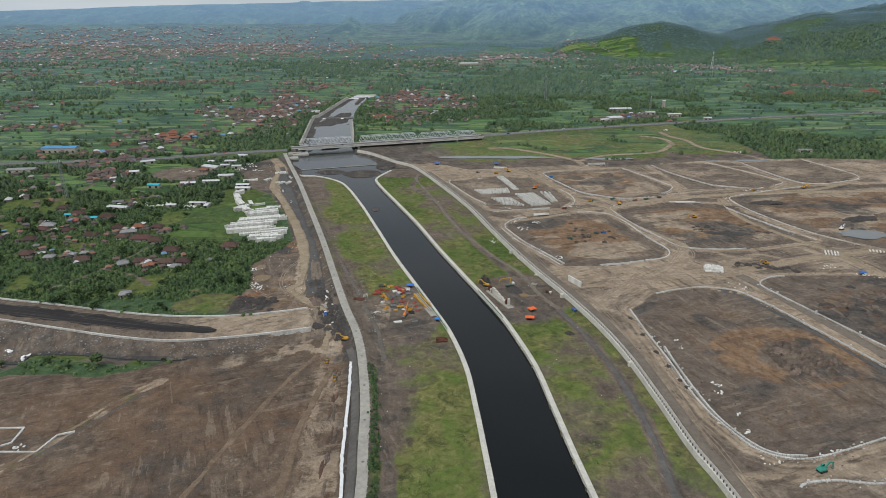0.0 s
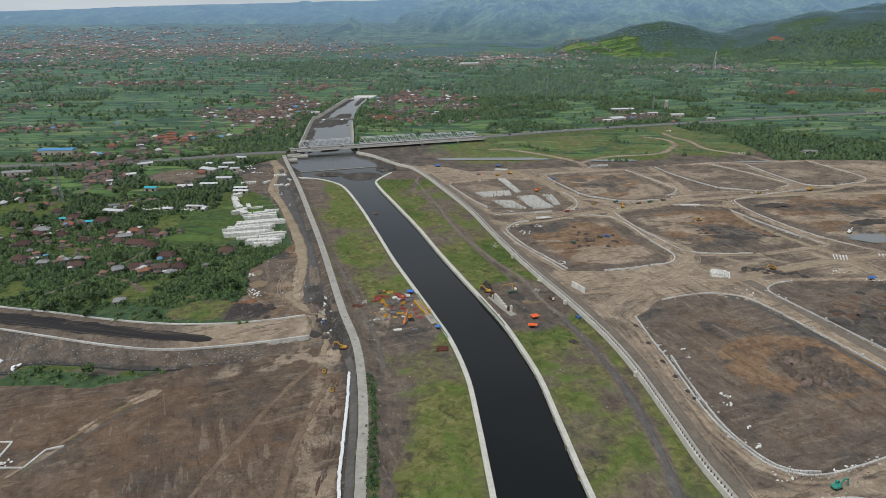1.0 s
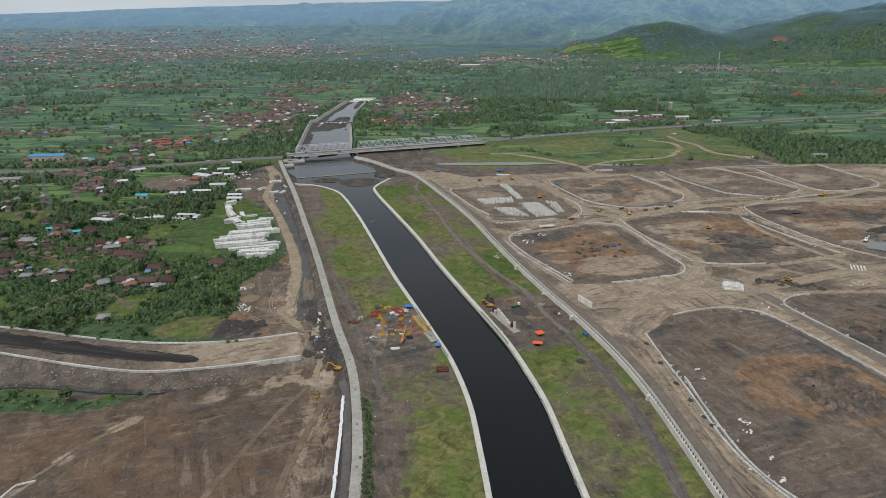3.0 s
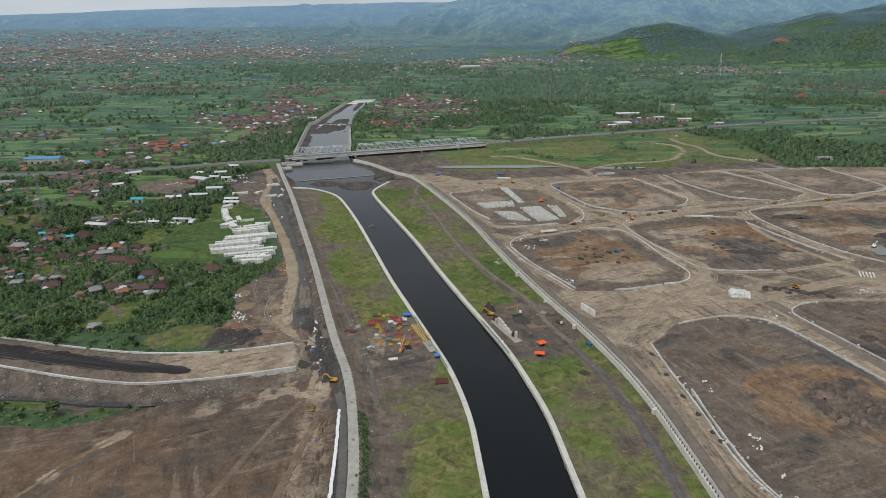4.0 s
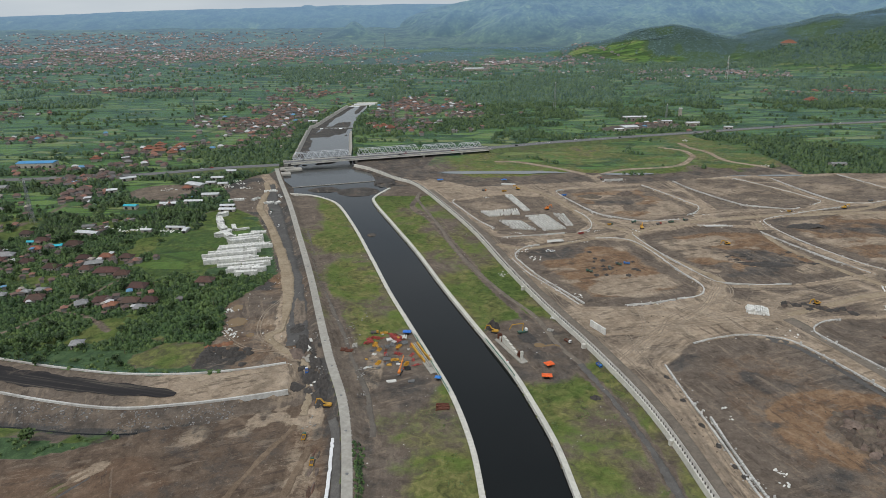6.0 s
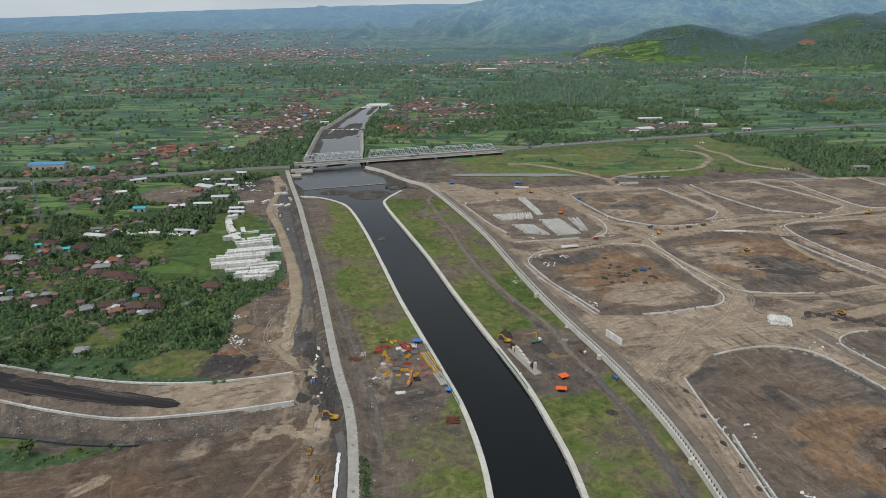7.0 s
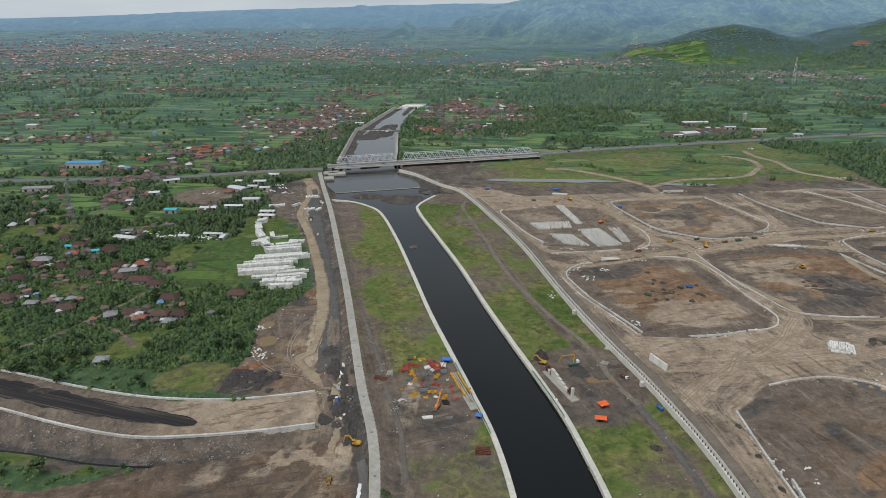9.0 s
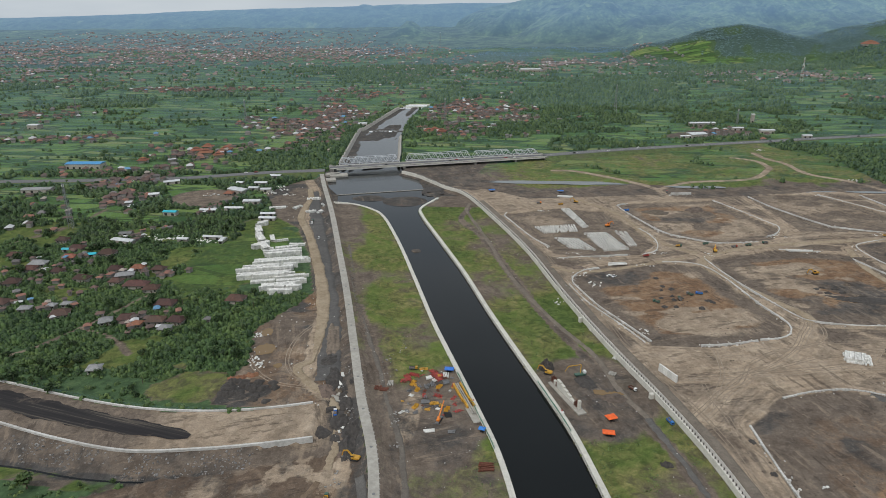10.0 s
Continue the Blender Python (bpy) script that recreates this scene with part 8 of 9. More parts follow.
for x, y, w, d, rz, mat, lab, h in (
    (-338, 641, 27, 9, -12, M_TIN, "long white sheet-roofed shed among trees", 4.0), (-348, 662, 14, 8, 10, M_TILE_GREY, "low grey sheet-roofed shed", 3.0), (-287, 650, 12, 6, 0, M_TIN, "white sheet-roofed shed beside a junk yard", 3.0),
    (-262, 657, 22, 4.5, -3, M_TIN, "narrow white-roofed open shed round a junk yard", 3.0), (-250, 651, 5, 14, -3, M_TIN, "narrow white-roofed open shed round a junk yard", 3.0), (-232, 716, 20, 8, 0, M_TIN, "white site office shed on dirt", 3.2),
    (-552, 920, 48, 17, 3, M_ROOF_BLUE, "large factory shed with a blue sheet roof", 6.5), (-536, 803, 40, 14, 10, M_TILE_GREY, "long grey-roofed factory shed", 4.5), (-337, 726, 17, 8, -3, M_ROOF_CYAN, "shed with a bright turquoise sheet roof", 4.5),
    (-300, 812, 28, 14, -25, M_TIN, "white sheet-roofed factory shed", 5.0), (-268, 770, 22, 11, 5, M_TIN, "white sheet-roofed workshop in a yard", 4.5), (-236, 729, 18, 7, 3, M_TIN, "white site office shed on dirt", 3.2), (-301, 738, 24, 7, 2, M_TIN, "long white-roofed site barracks", 3.2),
    (-278, 746, 24, 7, 2, M_TIN, "long white-roofed site barracks", 3.2), (-286, 846, 18, 9, 5, M_TIN, "white sheet-roofed workshop in a yard", 4.0), (-286, 823, 14, 8, 0, M_TIN, "white sheet-roofed workshop in a yard", 4.0), (-270, 818, 14, 8, 5, M_TIN, "white sheet-roofed workshop in a yard", 4.0),
    (-312, 847, 10, 8, 0, M_TIN, "small white sheet-roofed shed", 3.5), (-396, 846, 22, 10, 30, M_TIN, "pale sheet-roofed shed by the highway", 4.0), (-389, 791, 14, 10, 20, M_TIN, "white sheet-roofed shed by gardens", 4.0), (-377, 617, 8, 4, 0, M_ROOF_CYAN, "small lean-to with a turquoise roof", 3.2),
    (-347, 607, 10, 6, 20, M_ROOF_CYAN, "small lean-to with a turquoise roof", 3.2), (-244, 489, 6, 4, 10, M_TIN, "small white lean-to beside houses", 2.6), (-280, 880, 16, 10, 0, M_TIN, "white sheet-roofed house by the highway", 4.0),
    (326, 1262, 42, 14, 4, M_TIN, "long white-roofed warehouse by the highway", 6.0), (293, 1164, 26, 20, 12, M_TIN, "white-roofed shed by the highway", 6.0), (276, 1156, 20, 5, 8, M_TIN, "low white-roofed shed by the highway", 3.0), (373, 1226, 18, 8, 0, M_TIN, "low white-roofed shed by the highway", 4.0),
    (410, 1203, 24, 10, 3, M_TIN, "white-roofed building by the highway", 5.0), (-827, 1202, 20, 16, 0, M_TIN, "white block of a building among paddies", 7.0), (66, 2206, 60, 34, 2, M_TIN, "large white-roofed hall in a distant town", 8.0), (493, 902, 20, 10, 0, M_TILE_GREY, "low grey shed among trees", 3.5), (456, 1165, 14, 8, 0, M_TIN, "white roadside shed by the highway", 4.0),
    (420, 1300, 6, 6, 0, M_TIN, "slim white plant building", 14.0), (-248, 1238, 16, 10, 10, M_TIN, "white sheet-roofed building by the river", 5.0),
):
    k_ = 0.85 if y < 900 and w < 45 else 1.0
    shed(x, y, w * k_, d * k_, rz, mat, lab, h * k_)
# junk yard clutter between the sheds
for i, (px, py) in enumerate(((-300, 655), (-310, 652), (-322, 660), (-296, 660), (-266, 650), (-272, 654), (-305, 742), (-325, 800), (-262, 838), (-250, 826), (-240, 806), (-262, 812))):
    rubble("junk_pile", "pile of pale scrap and sheet metal in a yard", "junk", px, py, 16, 9, 5, M_CONC_WHITE, 0.8, 2.2, 0.5, seed=200 + i)


def hall(x, y, w, d, rz, lab, mat=M_TILE_OR, base=None):
    """A temple hall with two tiers of orange hipped roofs."""
    z0 = height(x, y) if base is None else base
    t = thing("temple_hall", lab, "temple", pose(x, y, z0, 0, 0, rz), "temple halls")
    bm = bmesh.new()
    box(bm, w, d, 5.0, 0, 0, -1.0)
    part("wall", bm, M_WALL, t)
    bm = bmesh.new()
    hip_roof(bm, w, d, d * 0.28, 1.6, 0.5, 4.1)
    part("lower_roof", bm, mat, t)
    bm = bmesh.new()
    box(bm, w * 0.5, d * 0.4, 1.2, 0, 0, 4.1 + d * 0.14)
    part("upper_wall", bm, M_WALL, t)
    bm = bmesh.new()
    hip_roof(bm, w * 0.5, d * 0.4, d * 0.18, 1.0, 0.4, 5.3 + d * 0.14)
    part("upper_roof", bm, mat, t)
    return t


for x, y, w, d, rz in ((-425, 1005, 17, 12, 10), (-405, 1030, 14, 11, 0), (-445, 1018, 14, 11, 20), (-440, 1045, 13, 10, 0), (-400, 990, 12, 9, 30), (-490, 952, 11, 9, 5), (-118, 1195, 13, 10, 0), (-105, 1182, 12, 9, 0), (-128, 1185, 12, 9, 10)):
    hall(x, y, w, d, rz, "orange two-tiered tiled hall among trees")
hall(1130, 2400, 46, 30, -15, "large orange-roofed temple hall on a wooded hillside")
hall(940, 1496, 34, 20, -15, "orange-roofed hall among paddies")
hall(748, 1474, 24, 16, 10, "orange-roofed hall among paddies")

def town_material(name, haze_weight, pale=0.0):
    m, nt, bsdf = nodes_of(name)
    rnd = nt.nodes.new("ShaderNodeNewGeometry").outputs["Random Per Island"]
    r = nt.nodes.new("ShaderNodeValToRGB")
    r.color_ramp.interpolation = "CONSTANT"
    tones = [(0.0, (0.115, 0.075, 0.064)), (0.24, (0.155, 0.092, 0.076)), (0.46, (0.10, 0.075, 0.065)), (0.58, (0.29, 0.135, 0.095)), (0.72, (0.20, 0.19, 0.19)), (0.79, (0.12, 0.11, 0.11)), (0.89, (0.60, 0.61, 0.62)), (0.96, (0.40, 0.35, 0.30)), (0.985, (0.12, 0.30, 0.48))]
    while len(r.color_ramp.elements) < len(tones):
        r.color_ramp.elements.new(0.5)
    for el, (p, c) in zip(r.color_ramp.elements, tones):
        el.position, el.color = p, (*c, 1)
    nt.links.new(rnd, r.inputs["Fac"])
    grime = noise_node(nt, position_of(nt), 0.5, 4)
    col = mix_node(nt, math_node(nt, "MULTIPLY", grime, 0.45), r.outputs["Color"], (0.10, 0.08, 0.07))
    # haze painted on far roofs: a paler mix here, a bluish sheen below
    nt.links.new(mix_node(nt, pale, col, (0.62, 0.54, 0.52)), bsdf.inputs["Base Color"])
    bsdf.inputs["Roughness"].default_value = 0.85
    haze_sheen(bsdf, haze_weight, 0.35)
    return m


M_TOWN, M_TOWN_FAR = town_material("mixed_roofs", 0.0), town_material("hazed_mixed_roofs", 0.4, 0.2)
M_TOWN_WALL = surface("town_walls", (0.28, 0.26, 0.24), 0.9, grain=0.3, island=0.4)


def town(name, label, count, cx, cy, sx, sy, size=(7, 14), turn=0.0, seed=0, river_gap=False):
    """Many small hip-roofed houses on a patch, joined as one cover."""
    r = np.random.RandomState(seed)
    vw, fw, vr, fr = [], [], [], []
    u = np.clip(r.randn(count * 3, 2) * 0.5, -1.1, 1.1)
    px, py = cx + u[:, 0] * sx * math.cos(turn) - u[:, 1] * sy * math.sin(turn), cy + u[:, 0] * sx * math.sin(turn) + u[:, 1] * sy * math.cos(turn)
    keep = fbm(px, py, 46, seed + 70, 3) > (0.46 if count > 40 else 0.30)
    ul, ur = at_y(UP_L, np.clip(py, 905, 1800)), at_y(UP_R, np.clip(py, 905, 1800))
    keep &= py < 4250
    keep &= ~((px > ul - 20) & (px < ur + 20) & (py > 900) & (py < 1800))
    px, py = px[keep][:count], py[keep][:count]
    zz = terrain(px, py)[0]
    zz = np.where(py > 3250, np.maximum(zz, mountains(px, py)), zz)
    for x, y, z in zip(px, py, zz):
        w, d = r.uniform(*size) * 0.78, r.uniform(*size) * 0.62
        h = r.choice([2.6, 2.6, 2.8, 4.5])
        a = turn + r.choice([0, math.pi / 2]) + r.normal(0, 0.15)
        c, s = math.cos(a), math.sin(a)
        P = lambda lx, ly, lz: (x + lx * c - ly * s, y + lx * s + ly * c, z + lz)
        hw, hd, o = w / 2, d / 2, 0.7
        k = len(vw)
        vw += [P(-hw, -hd, -1), P(hw, -hd, -1), P(hw, hd, -1), P(-hw, hd, -1), P(-hw, -hd, h), P(hw, -hd, h), P(hw, hd, h), P(-hw, hd, h)]
        fw += [(k, k + 1, k + 5, k + 4), (k + 1, k + 2, k + 6, k + 5), (k + 2, k + 3, k + 7, k + 6), (k + 3, k, k + 4, k + 7)]
        k = len(vr)
        rr = hw * r.uniform(0.3, 0.7)
        top = h + d * (0.36 if r.rand() < 0.85 else 0.05)
        vr += [P(-hw - o, -hd - o, h), P(hw + o, -hd - o, h), P(hw + o, hd + o, h), P(-hw - o, hd + o, h), P(-rr, 0, top), P(rr, 0, top)]
        fr += [(k, k + 1, k + 5, k + 4), (k + 1, k + 2, k + 5), (k + 2, k + 3, k + 4, k + 5), (k + 3, k, k + 4)]
    t = tagged(new(name), label, "houses", kind="stuff")
    mesh_part("walls", mesh_from("walls", vw, fw), M_TOWN_WALL, t)
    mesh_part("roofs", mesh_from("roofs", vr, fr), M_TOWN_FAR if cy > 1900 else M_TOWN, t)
    return t


TL = "cluster of small tiled and sheet-roofed houses among trees"
for i, (n, cx, cy, sx, sy, size) in enumerate((
    (560, -345, 1400, 120, 330, (6, 12)), (70, -300, 1225, 70, 60, (7, 12)), (60, -440, 1010, 90, 90, (6, 12)), (110, -438, 810, 40, 85, (6, 11)), (380, -55, 1400, 130, 230, (6, 12)), (40, -95, 1190, 60, 35, (7, 12)),
    (3400, -1850, 3250, 1050, 1250, (8, 17)), (420, -1150, 2800, 420, 280, (7, 15)), (900, -680, 2950, 420, 700, (7, 15)), (520, 130, 2420, 420, 190, (7, 14)), (160, 600, 2130, 300, 70, (7, 13)), (70, 990, 1640, 260, 60, (7, 13)), (60, 760, 1960, 240, 50, (7, 13)),
    (50, -700, 1110, 120, 40, (7, 13)), (80, -930, 1330, 130, 90, (7, 13)), (170, -760, 1750, 380, 50, (7, 13)), (90, -1350, 1900, 260, 90, (7, 13)), (40, -480, 905, 90, 18, (7, 12)), (25, 350, 1190, 60, 50, (6, 10)), (160, -1500, 2250, 420, 130, (7, 13)), (70, 700, 2060, 240, 40, (7, 13)), (110, -150, 2000, 420, 300, (6, 12)), (10, -520, 760, 60, 40, (6, 11)), (12, -450, 690, 40, 40, (6, 11)))):
    town("village_houses", TL, n, cx, cy, sx, sy, size, 0.1 * (i % 5), 100 + i)

for i, (n, cx, cy, sx, sy) in enumerate(((26, -285, 562, 34, 22), (30, -365, 585, 34, 44), (22, -236, 496, 34, 18), (18, -325, 515, 34, 30), (20, -410, 550, 36, 50), (16, -335, 655, 30, 12), (18, -300, 745, 36, 10))):
    town("outbuildings", "cluttered small lean-tos and outbuildings between houses", n, cx, cy, sx, sy, (3, 6.5), 0.2 * i, 300 + i)


def lattice_tower(x, y, h, label, base=4.0, red=False):
    z0 = height(x, y)
    t = thing("lattice_tower", label, "tower", pose(x, y, z0), "lattice towers")
    legs = [(-1, -1), (1, -1), (1, 1), (-1, 1)]
    mat = M_TRUSS if red else M_TOWER
    for sx, sy in legs:
        bm = bmesh.new()
        beam(bm, (sx * base / 2, sy * base / 2, -0.5), (sx * 0.5, sy * 0.5, h), 0.28, 0.28)
        part("leg", bm, mat, t)
    n = 9
    for k in range(n):
        za, zb = h * k / n, h * (k + 1) / n
        wa, wb = base / 2 + (0.5 - base / 2) * k / n, base / 2 + (0.5 - base / 2) * (k + 1) / n
        bm = bmesh.new()
        for q in range(4):
            (ax, ay), (bx, by) = legs[q], legs[(q + 1) % 4]
            beam(bm, (ax * wa, ay * wa, za), (bx * wb, by * wb, zb), 0.16, 0.16)
            beam(bm, (ax * wb, ay * wb, zb), (bx * wb, by * wb, zb), 0.16, 0.16)
        tagged(part("bracing", bm, M_RED if (red and k % 2) else mat, t), kind="stuff")
    for k in range(3):
        bm = bmesh.new()
        a = k * 2.1
        box(bm, 0.5, 0.5, 2.4, math.cos(a) * 0.9, math.sin(a) * 0.9, h - 3, bevel=0.1)
        part("antenna", bm, M_WHITE_PAINT, t)
    return t


lattice_tower(-412, 678, 44, "grey lattice telecom tower beside paddies")
lattice_tower(204, 1405, 52, "grey lattice tower above trees", 5)
lattice_tower(-477, 1290, 40, "grey lattice tower above a village")
lattice_tower(-108, 1275, 44, "grey lattice tower above trees")
lattice_tower(738, 1905, 62, "tall red and white lattice tower beside paddies", 7, True)
lattice_tower(-321, 3300, 70, "distant lattice mast on a low hill", 8)
lattice_tower(389, 1281, 26, "slim pale tower at an asphalt plant", 3)
lattice_tower(-818, 1310, 40, "grey lattice tower among paddies")


# ---- plants ----
def leaf_quads(centres, sizes, r, up=0.35):
    """Leaf clumps: one bent four-sided leaf mass at each centre, turned at random."""
    n = len(centres)
    d = r.randn(n, 3)
    d[:, 2] = np.abs(d[:, 2]) + up
    d /= np.linalg.norm(d, axis=1)[:, None]
    a = np.cross(d, r.randn(n, 3))
    a /= np.linalg.norm(a, axis=1)[:, None] + 1e-9
    b = np.cross(d, a)
    s = sizes[:, None]
    k = r.uniform(0.6, 1.1, (n, 4))[:, :, None]
    v = np.stack([centres + a * s * k[:, 0], centres + b * s * k[:, 1] - d * s * 0.25, centres - a * s * k[:, 2], centres - b * s * k[:, 3] - d * s * 0.25], 1)
    return v.reshape(-1, 3)


def quads_mesh(name, verts, smooth_=False):
    me = bpy.data.meshes.new(name)
    n = len(verts)
    me.vertices.add(n)
    me.vertices.foreach_set("co", verts.astype(np.float32).ravel())
    me.loops.add(n)
    me.loops.foreach_set("vertex_index", np.arange(n))
    me.polygons.add(n // 4)
    me.polygons.foreach_set("loop_start", np.arange(n // 4) * 4)
    me.update(calc_edges=True)
    return me


def lobes_points(r, n, lobes):
    """Points on and in a few round masses."""
    which = r.randint(0, len(lobes), n)
    L = np.array(lobes)
    d = r.randn(n, 3)
    d /= np.linalg.norm(d, axis=1)[:, None]
    rad = L[which, 3] * r.uniform(0.72, 1.08, n)
    p = L[which, :3] + d * rad[:, None] * np.array([1, 1, 0.85])
    return p


def tree_prototype(seed, h, spread, leaf, label, n=300, light=False):
    r = np.random.RandomState(seed)
    t = thing("tree", label, "tree", group="trees")
    bm = bmesh.new()
    tube(bm, (0, 0, -0.6), (0.15, 0.1, h * 0.5), 0.32, 6, 0.2)
    lobes = []
    for k in range(r.randint(5, 8)):
        a, q = k * 2.4 + r.uniform(0, 1), spread * r.uniform(0.25, 0.62)
        c = (math.cos(a) * q, math.sin(a) * q, h * r.uniform(0.5, 0.82))
        tube(bm, (0.1, 0.05, h * r.uniform(0.3, 0.45)), c, 0.13, 5, 0.05)
        lobes.append((*c, spread * r.uniform(0.34, 0.52)))
    lobes.append((0, 0, h * 0.78, spread * 0.5))
    part("trunk", bm, M_BARK, t)
    pts = lobes_points(r, n, lobes)
    me = quads_mesh("crown", leaf_quads(pts, r.uniform(0.6, 1.2, n) * leaf, r))
    mesh_part("crown", me, M_LEAF_LIGHT if light else M_LEAF, t)
    return t


def palm_prototype(seed, h, fronds, label):
    r = np.random.RandomState(seed)
    t = thing("palm_tree", label, "palm", group="palms")
    bm = bmesh.new()
    tube(bm, (0, 0, -0.5), (0.3, 0.2, h * 0.55), 0.2, 6, 0.16)
    tube(bm, (0.3, 0.2, h * 0.55), (0.8, 0.3, h), 0.16, 6, 0.12)
    part("trunk", bm, M_BARK, t)
    v = []
    for k in range(fronds):
        a, l = k / fronds * 6.283 + r.uniform(-0.2, 0.2), r.uniform(2.6, 3.6)
        lift = r.uniform(0.2, 1.2)
        prev = np.array([0.8, 0.3, h])
        side = np.array([-math.sin(a), math.cos(a), 0])
        for q in range(3):
            u = (q + 1) / 3
            nxt = np.array([0.8 + math.cos(a) * l * u, 0.3 + math.sin(a) * l * u, h + lift * u * 2 - 3.2 * u * u])
            w0, w1 = (0.25, 0.55, 0.5)[q], (0.55, 0.5, 0.1)[q]
            v += [prev - side * w0, prev + side * w0, nxt + side * w1, nxt - side * w1]
            prev = nxt
    mesh_part("crown", quads_mesh("crown", np.array(v)), M_LEAF_LIGHT, t)
    return t


PROTOS = [tree_prototype(1, 8.5, 4.6, 0.75, "dense broad-leaved tree with a dark crown", 340), tree_prototype(2, 7.0, 4.0, 0.7, "round broad-leaved tree in a garden", 280),
          tree_prototype(3, 10.5, 5.2, 0.8, "tall broad-leaved tree with an uneven crown", 400), tree_prototype(4, 5.5, 3.4, 0.65, "low spreading fruit tree in gardens", 220, True), tree_prototype(5, 6.5, 3.0, 0.65, "slender tree with light green leaves", 220, True), tree_prototype(6, 9.0, 5.6, 0.85, "wide shady tree with a broken crown", 380)]
PALMS = [palm_prototype(1, 9.5, 11, "tall coconut palm above village gardens"), palm_prototype(2, 4.0, 9, "young palm with arching green fronds"), palm_prototype(3, 2.6, 8, "banana plant with broad leaves")]

HOUSE_SPOTS = np.array([(o.matrix_world.translation.x, o.matrix_world.translation.y) for o in bpy.data.objects if o.name.split(".")[0] in ("house", "shed", "temple_hall", "culvert_stack", "junk_pile", "lattice_tower")])


def clear_of(x, y, gap):
    return np.hypot(HOUSE_SPOTS[:, 0] - x, HOUSE_SPOTS[:, 1] - y).min() > gap


def off_stacks(x, y):
    return ~((x > -250) & (x < -140) & (y > 545) & (y < 705) & (x > -215 - 0.3 * (y - 545)))


def scatter_trees(count, x0, x1, y0, y1, seed, test=None, gap=7.5):
    r = random.Random(seed)
    made, tries, spots = 0, 0, []
    cand = np.array([(r.uniform(x0, x1), r.uniform(y0, y1)) for _ in range(count * 12)])
    z, plants, soil = terrain(cand[:, 0], cand[:, 1])
    dens = fbm(cand[:, 0], cand[:, 1], 40, seed + 3)
    for (x, y), zz, p, s, dn in zip(cand, z, plants, soil, dens):
        if made >= count:
            break
        if p[2] < 0.35 or s[1] > 0.5 or dn < 0.36 or not clear_of(x, y, gap):
            continue
        if abs(y - float(np.interp(x, HIGHWAY[:, 0], HIGHWAY[:, 1]))) < 14:
            continue
        if abs(x - float(at_y(LEVEE_L, y))) < 9 or abs(x - float(at_y(LEVEE_R, y))) < 9:
            continue
        if test and not test(x, y):
            continue
        if spots and min((x - a) ** 2 + (y - b) ** 2 for a, b in spots[-160:]) < 9:
            continue
        spots.append((x, y))
        k = r.random()
        src = r.choice(PROTOS) if k < 0.74 else r.choice(PALMS)
        sc = r.uniform(0.36, 0.82) * (1.0 if k < 0.74 else 1.1)
        c = copy_thing(src, pose(x, y, zz, r.uniform(-3, 3), r.uniform(-3, 3), r.uniform(0, 360)))
        c.scale = (sc, sc, sc * r.uniform(0.85, 1.1))
        made += 1
    return made


scatter_trees(255, -470, -140, 425, 725, 11, lambda x, y: bool(off_stacks(np.array([x]), np.array([y]))[0]), gap=6.0)
scatter_trees(64, -520, -230, 640, 900, 12, gap=6.5)
scatter_trees(24, -300, -90, 402, 440, 14)
scatter_trees(24, 380, 640, 850, 1060, 13)
for x, y, k, s in ((-205, 333, 3, 1.5), (-246, 330, 4, 0.5), (-236, 337, 3, 0.6), (-170, 341, 3, 0.5), (-182, 336, 4, 0.5), (-221, 330, 3, 0.6), (-262, 333, 3, 0.8), (-275, 338, 1, 0.7), (-290, 345, 4, 0.8)):
    c = copy_thing(PROTOS[k], pose(x, y, height(x, y), 0, 0, x * 7 % 360))
    c.scale = (s, s, s * 0.9)
for i, ob in enumerate(PROTOS):
    ob.matrix_world = pose(-430 + 9 * i, 470 + 5 * (i % 2), height(-430 + 9 * i, 470 + 5 * (i % 2)))
for i, ob in enumerate(PALMS):
    ob.matrix_world = pose(-360 + 12 * i, 462, height(-360 + 12 * i, 462))


def domes(x, y, z, rad, tall, r, sides=6):
    """Round uneven crowns: a ring at the foot, one at the shoulder and a top."""
    m = len(x)
    a = np.arange(sides) / sides * 6.2832 + r.uniform(0, 6.28, (m, 1))
    k0, k1 = r.uniform(0.75, 1.15, (m, sides)), r.uniform(0.5, 0.95, (m, sides))
    low = np.stack([x[:, None] + np.cos(a) * k0 * rad[:, None], y[:, None] + np.sin(a) * k0 * rad[:, None], np.broadcast_to((z - 0.3)[:, None], (m, sides)) + 0.25 * tall[:, None] * r.uniform(0, 1, (m, sides))], -1)
    top = np.stack([x[:, None] + np.cos(a + 0.4) * k1 * rad[:, None] * 0.85, y[:, None] + np.sin(a + 0.4) * k1 * rad[:, None] * 0.85, z[:, None] + tall[:, None] * r.uniform(0.6, 0.95, (m, sides))], -1)
    tip = np.stack([x + rad * r.uniform(-0.2, 0.2, m), y + rad * r.uniform(-0.2, 0.2, m), z + tall * r.uniform(0.95, 1.15, m)], -1)[:, None, :]
    v = np.concatenate([low, top, tip], 1)
    n = 2 * sides + 1
    tri = []
    for i in range(sides):
        j = (i + 1) % sides
        tri += [(i, j, sides + i), (j, sides + j, sides + i), (sides + i, sides + j, 2 * sides)]
    t = (np.array(tri)[None] + (np.arange(m) * n)[:, None, None]).reshape(-1, 3)
    return v.reshape(-1, 3), t


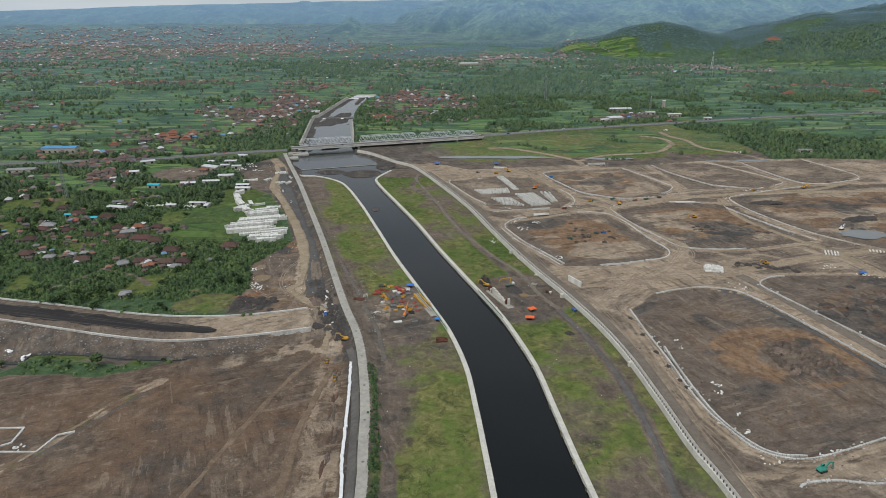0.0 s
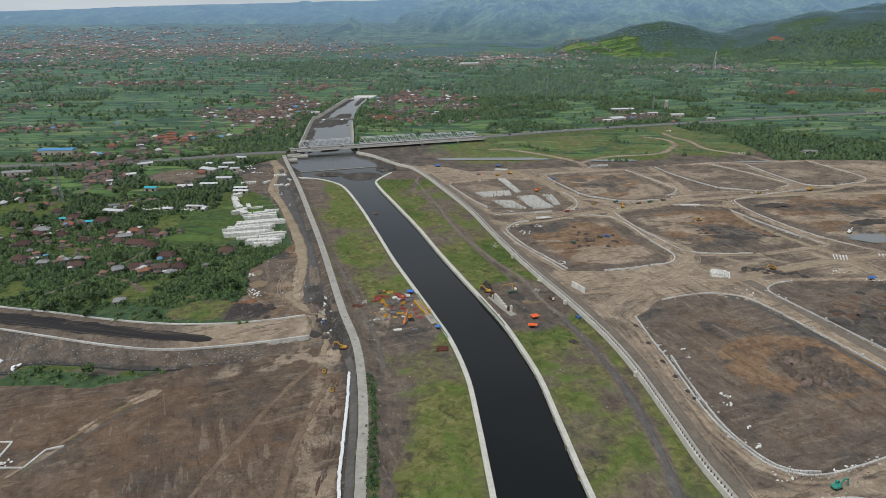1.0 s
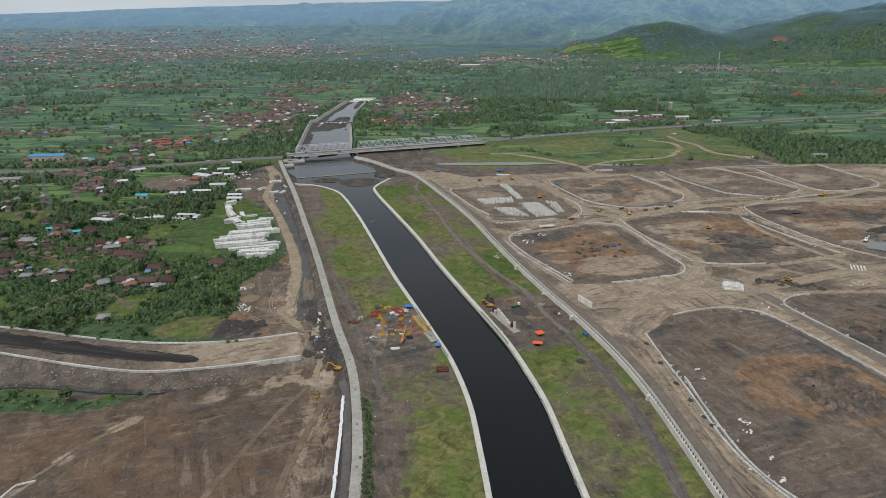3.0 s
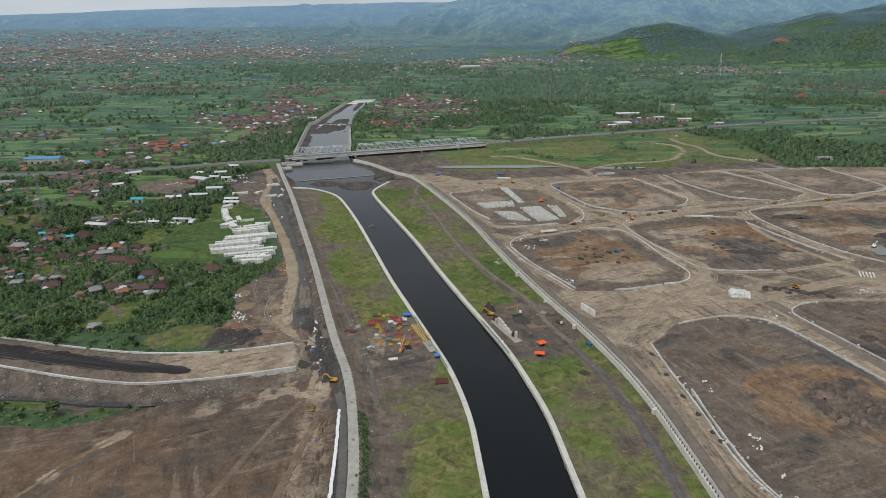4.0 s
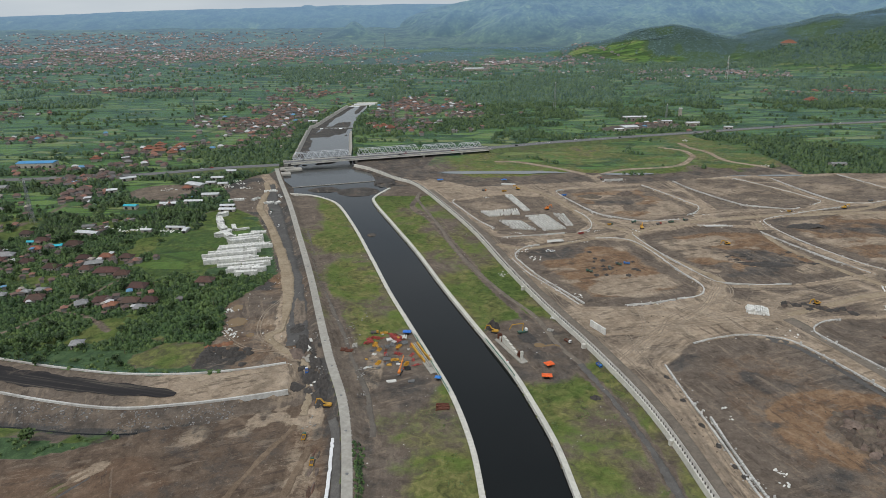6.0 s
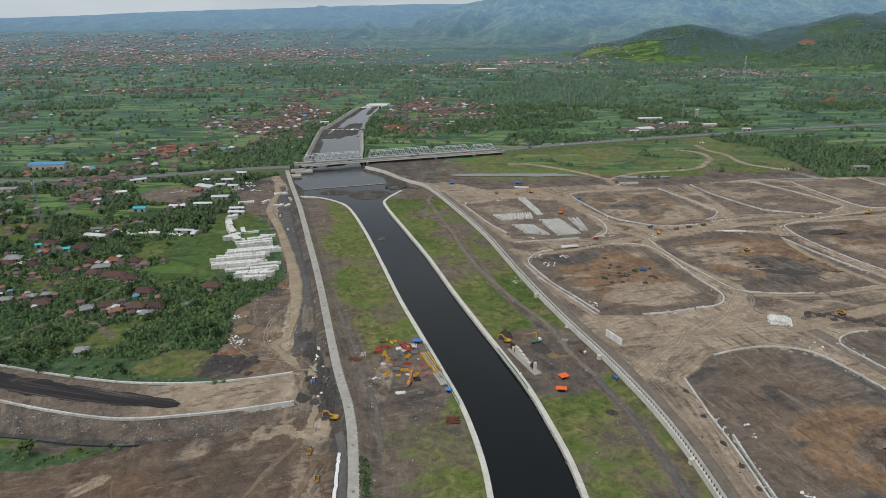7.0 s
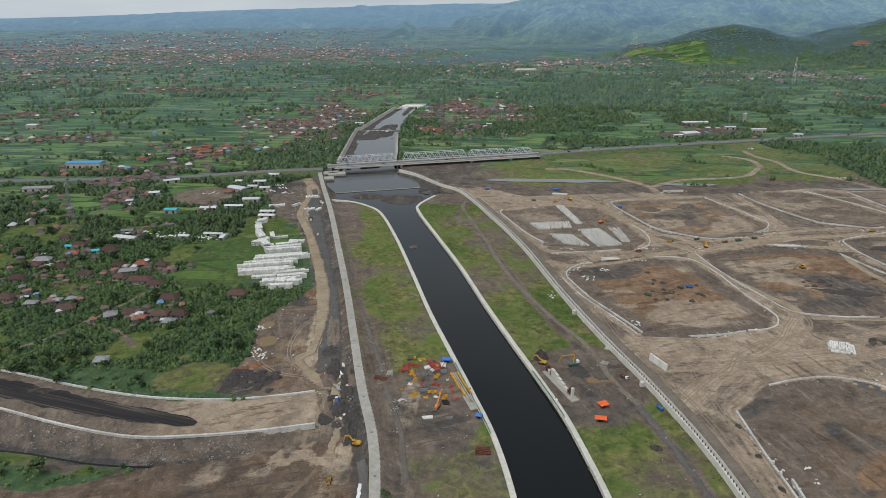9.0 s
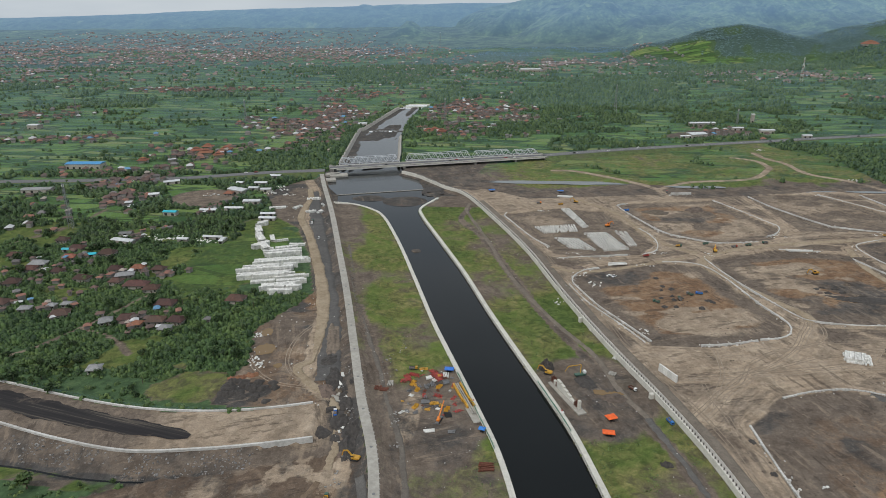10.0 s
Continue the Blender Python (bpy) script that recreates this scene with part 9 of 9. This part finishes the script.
def poly_mesh(name, verts, tris, quads):
    """One mesh of triangles and of loose four-sided leaves."""
    me = bpy.data.meshes.new(name)
    nv, nq = len(verts), len(quads) // 4
    allv = np.vstack([verts, quads]) if nq else verts
    me.vertices.add(len(allv))
    me.vertices.foreach_set("co", allv.astype(np.float32).ravel())
    idx = np.r_[tris.ravel(), nv + np.arange(nq * 4)]
    me.loops.add(len(idx))
    me.loops.foreach_set("vertex_index", idx)
    me.polygons.add(len(tris) + nq)
    me.polygons.foreach_set("loop_start", np.r_[np.arange(len(tris)) * 3, len(tris) * 3 + np.arange(nq) * 4])
    me.update(calc_edges=True)
    me.polygons.foreach_set("use_smooth", np.ones(len(tris) + nq, bool))
    return me


def canopy_field(name, label, count, y0, y1, crown, quads, leaf, seed, mat, left=-0.80, right=0.80, low=False, masked=None, box_=None):
    """Trees too many to count, as one cover: uneven crowns with loose leaf masses on them."""
    r = np.random.RandomState(seed)
    n = count * 5
    if box_:
        x, y = r.uniform(box_[0], box_[1], n), r.uniform(box_[2], box_[3], n)
    else:
        y = np.sqrt(r.uniform(y0 ** 2, y1 ** 2, n))
        x = y * r.uniform(left, right, n)
    z, plants, soil = terrain(x, y)
    z = np.where(y > 3250, np.maximum(z, mountains(x, y)), z)
    dens = fbm(x, y, crown * 12, seed, 3)
    ok = (plants[:, 2] > 0.25) & (plants[:, 2] * 1.0 - 0.2 + 1.3 * (dens - 0.5) > r.rand(n) * 0.9) & (soil[:, 1] < 0.5) & ((plants[:, 0] < 0.5) | (plants[:, 2] > 0.45))
    lone = (plants[:, 1] > 0.5) & (r.rand(n) < 0.010) & (soil[:, 1] < 0.4) & (plants[:, 0] < 0.4)
    hw = np.abs(y - np.interp(x, HIGHWAY[:, 0], HIGHWAY[:, 1])) < 17
    ok = (ok | lone) & ~hw & (z > -1)
    ok &= (line_distance(LEVEE_L, x, y)[0] > 9) & (line_distance(LEVEE_R, x, y)[0] > 8)
    if masked is not None:
        ok &= masked(x, y)
    x, y, z = x[ok][:count], y[ok][:count], z[ok][:count]
    m = len(x)
    rad = crown * r.uniform(0.55, 1.3, m) * (0.75 + 0.5 * r.rand(m))
    tall = rad * r.uniform(1.0, 1.7, m) * (0.6 if low is True else low or 1.0)
    v, t = domes(x, y, z, rad * 0.9, tall * 1.15, r)
    q4 = np.zeros((0, 3))
    if quads:
        d = r.randn(m, quads, 3)
        d /= np.linalg.norm(d, axis=2)[:, :, None]
        d[:, :, 2] = np.abs(d[:, :, 2])
        c = d * r.uniform(0.8, 1.08, (m, quads, 1)) * np.stack([rad, rad, tall], -1)[:, None, :] + np.stack([x, y, z + 0.15 * tall], -1)[:, None, :]
        size = (r.uniform(0.6, 1.2, (m, quads)) * leaf * (rad / crown)[:, None]).ravel()
        q4 = leaf_quads(c.reshape(-1, 3), size, r, 0.8)
    ob = mesh_part(name, poly_mesh(name, v, t, q4), mat)
    return tagged(ob, label, "woods", kind="stuff")


def off_spots(gap):
    def test(x, y):
        ok = np.ones(x.shape, bool)
        for hx, hy in HOUSE_SPOTS:
            ok &= (x - hx) ** 2 + (y - hy) ** 2 > gap * gap
        return ok
    return test


canopy_field("shrubs", "low green shrubs and tall weeds on rough ground", 5600, 310, 980, 1.5, 9, 0.7, 31, M_LEAF_LIGHT, low=True, masked=lambda x, y: off_stacks(x, y) & (line_distance(LEVEE_L, x, y)[0] > 7) & (line_distance(LEVEE_R, x, y)[0] > 6))
foot = offset_line(LEVEE_L, 5.2)
foot = foot[(foot[:, 1] > 200) & (foot[:, 1] < 330)]
rf = np.random.RandomState(8)
pick = foot[rf.randint(0, len(foot), 260)] + rf.randn(260, 2) * np.array([1.0, 2.4])
fz = terrain(pick[:, 0], pick[:, 1])[0]
fv, ft = domes(pick[:, 0], pick[:, 1], fz, rf.uniform(0.5, 1.2, 260), rf.uniform(0.5, 1.3, 260), rf)
tagged(mesh_part("levee_shrubs", poly_mesh("levee_shrubs", fv, ft, leaf_quads(np.repeat(np.column_stack([pick, fz + 0.6]), 6, 0) + rf.randn(1560, 3) * 0.5, rf.uniform(0.3, 0.6, 1560), rf, 0.8)), M_LEAF), "dense green shrubs along the embankment foot", "shrubs", kind="stuff")
canopy_field("village_trees", "garden trees and thickets between village houses", 5200, 0, 0, 1.7, 22, 0.5, 36, M_LEAF, masked=lambda x, y: off_spots(7)(x, y) & off_stacks(x, y), box_=(-520, -140, 424, 730))
canopy_field("scrub", "low scrub, banana clumps and weeds round the village", 7000, 0, 0, 1.25, 7, 0.55, 39, M_LEAF_LIGHT, low=True, masked=lambda x, y: off_spots(5)(x, y) & off_stacks(x, y), box_=(-500, -140, 424, 640))
canopy_field("woods_near", "broad-leaved trees and hedgerows between paddies and villages", 14000, 640, 1500, 2.7, 9, 1.0, 32, M_WOODS_NEAR, masked=lambda x, y: off_spots(9)(x, y) & ~((x > -520) & (x < -130) & (y < 720)))
canopy_field("thickets_north", "garden trees and thickets round yards and houses", 2400, 0, 0, 2.0, 16, 0.6, 37, M_LEAF, masked=off_spots(9), box_=(-560, -235, 640, 905))
canopy_field("woods_middle", "woods and tree rows of the plain", 21000, 1450, 2400, 3.8, 0, 2.4, 33, M_WOODS)
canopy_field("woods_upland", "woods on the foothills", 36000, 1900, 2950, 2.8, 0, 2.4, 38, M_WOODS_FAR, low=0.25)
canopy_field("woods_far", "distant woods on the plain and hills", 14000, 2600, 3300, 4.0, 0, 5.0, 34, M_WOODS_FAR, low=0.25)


def tufts(count, seed):
    """Weeds and grass tufts on the berms."""
    r = np.random.RandomState(seed)
    n = count * 4
    x, y = r.uniform(-110, 130, n), r.uniform(200, 780, n)
    z, plants, soil = terrain(x, y)
    ok = (plants[:, 0] > 0.35 + 0.4 * r.rand(n)) & (fbm(x, y, 12, 90) > 0.5) & (z > -0.8) & (z < 2.6)
    x, y, z = x[ok][:count], y[ok][:count], z[ok][:count]
    m = len(x)
    c = np.stack([x, y, z + 0.15], -1)[:, None, :] + r.randn(m, 4, 3) * np.array([0.6, 0.6, 0.12])
    v = leaf_quads(c.reshape(-1, 3), r.uniform(0.2, 0.5, m * 4), r, 1.2)
    return tagged(mesh_part("weeds", quads_mesh("weeds", v), M_WEED), "tufts of weeds and tall grass on the river berms", "weeds", kind="stuff")


tufts(7000, 35)
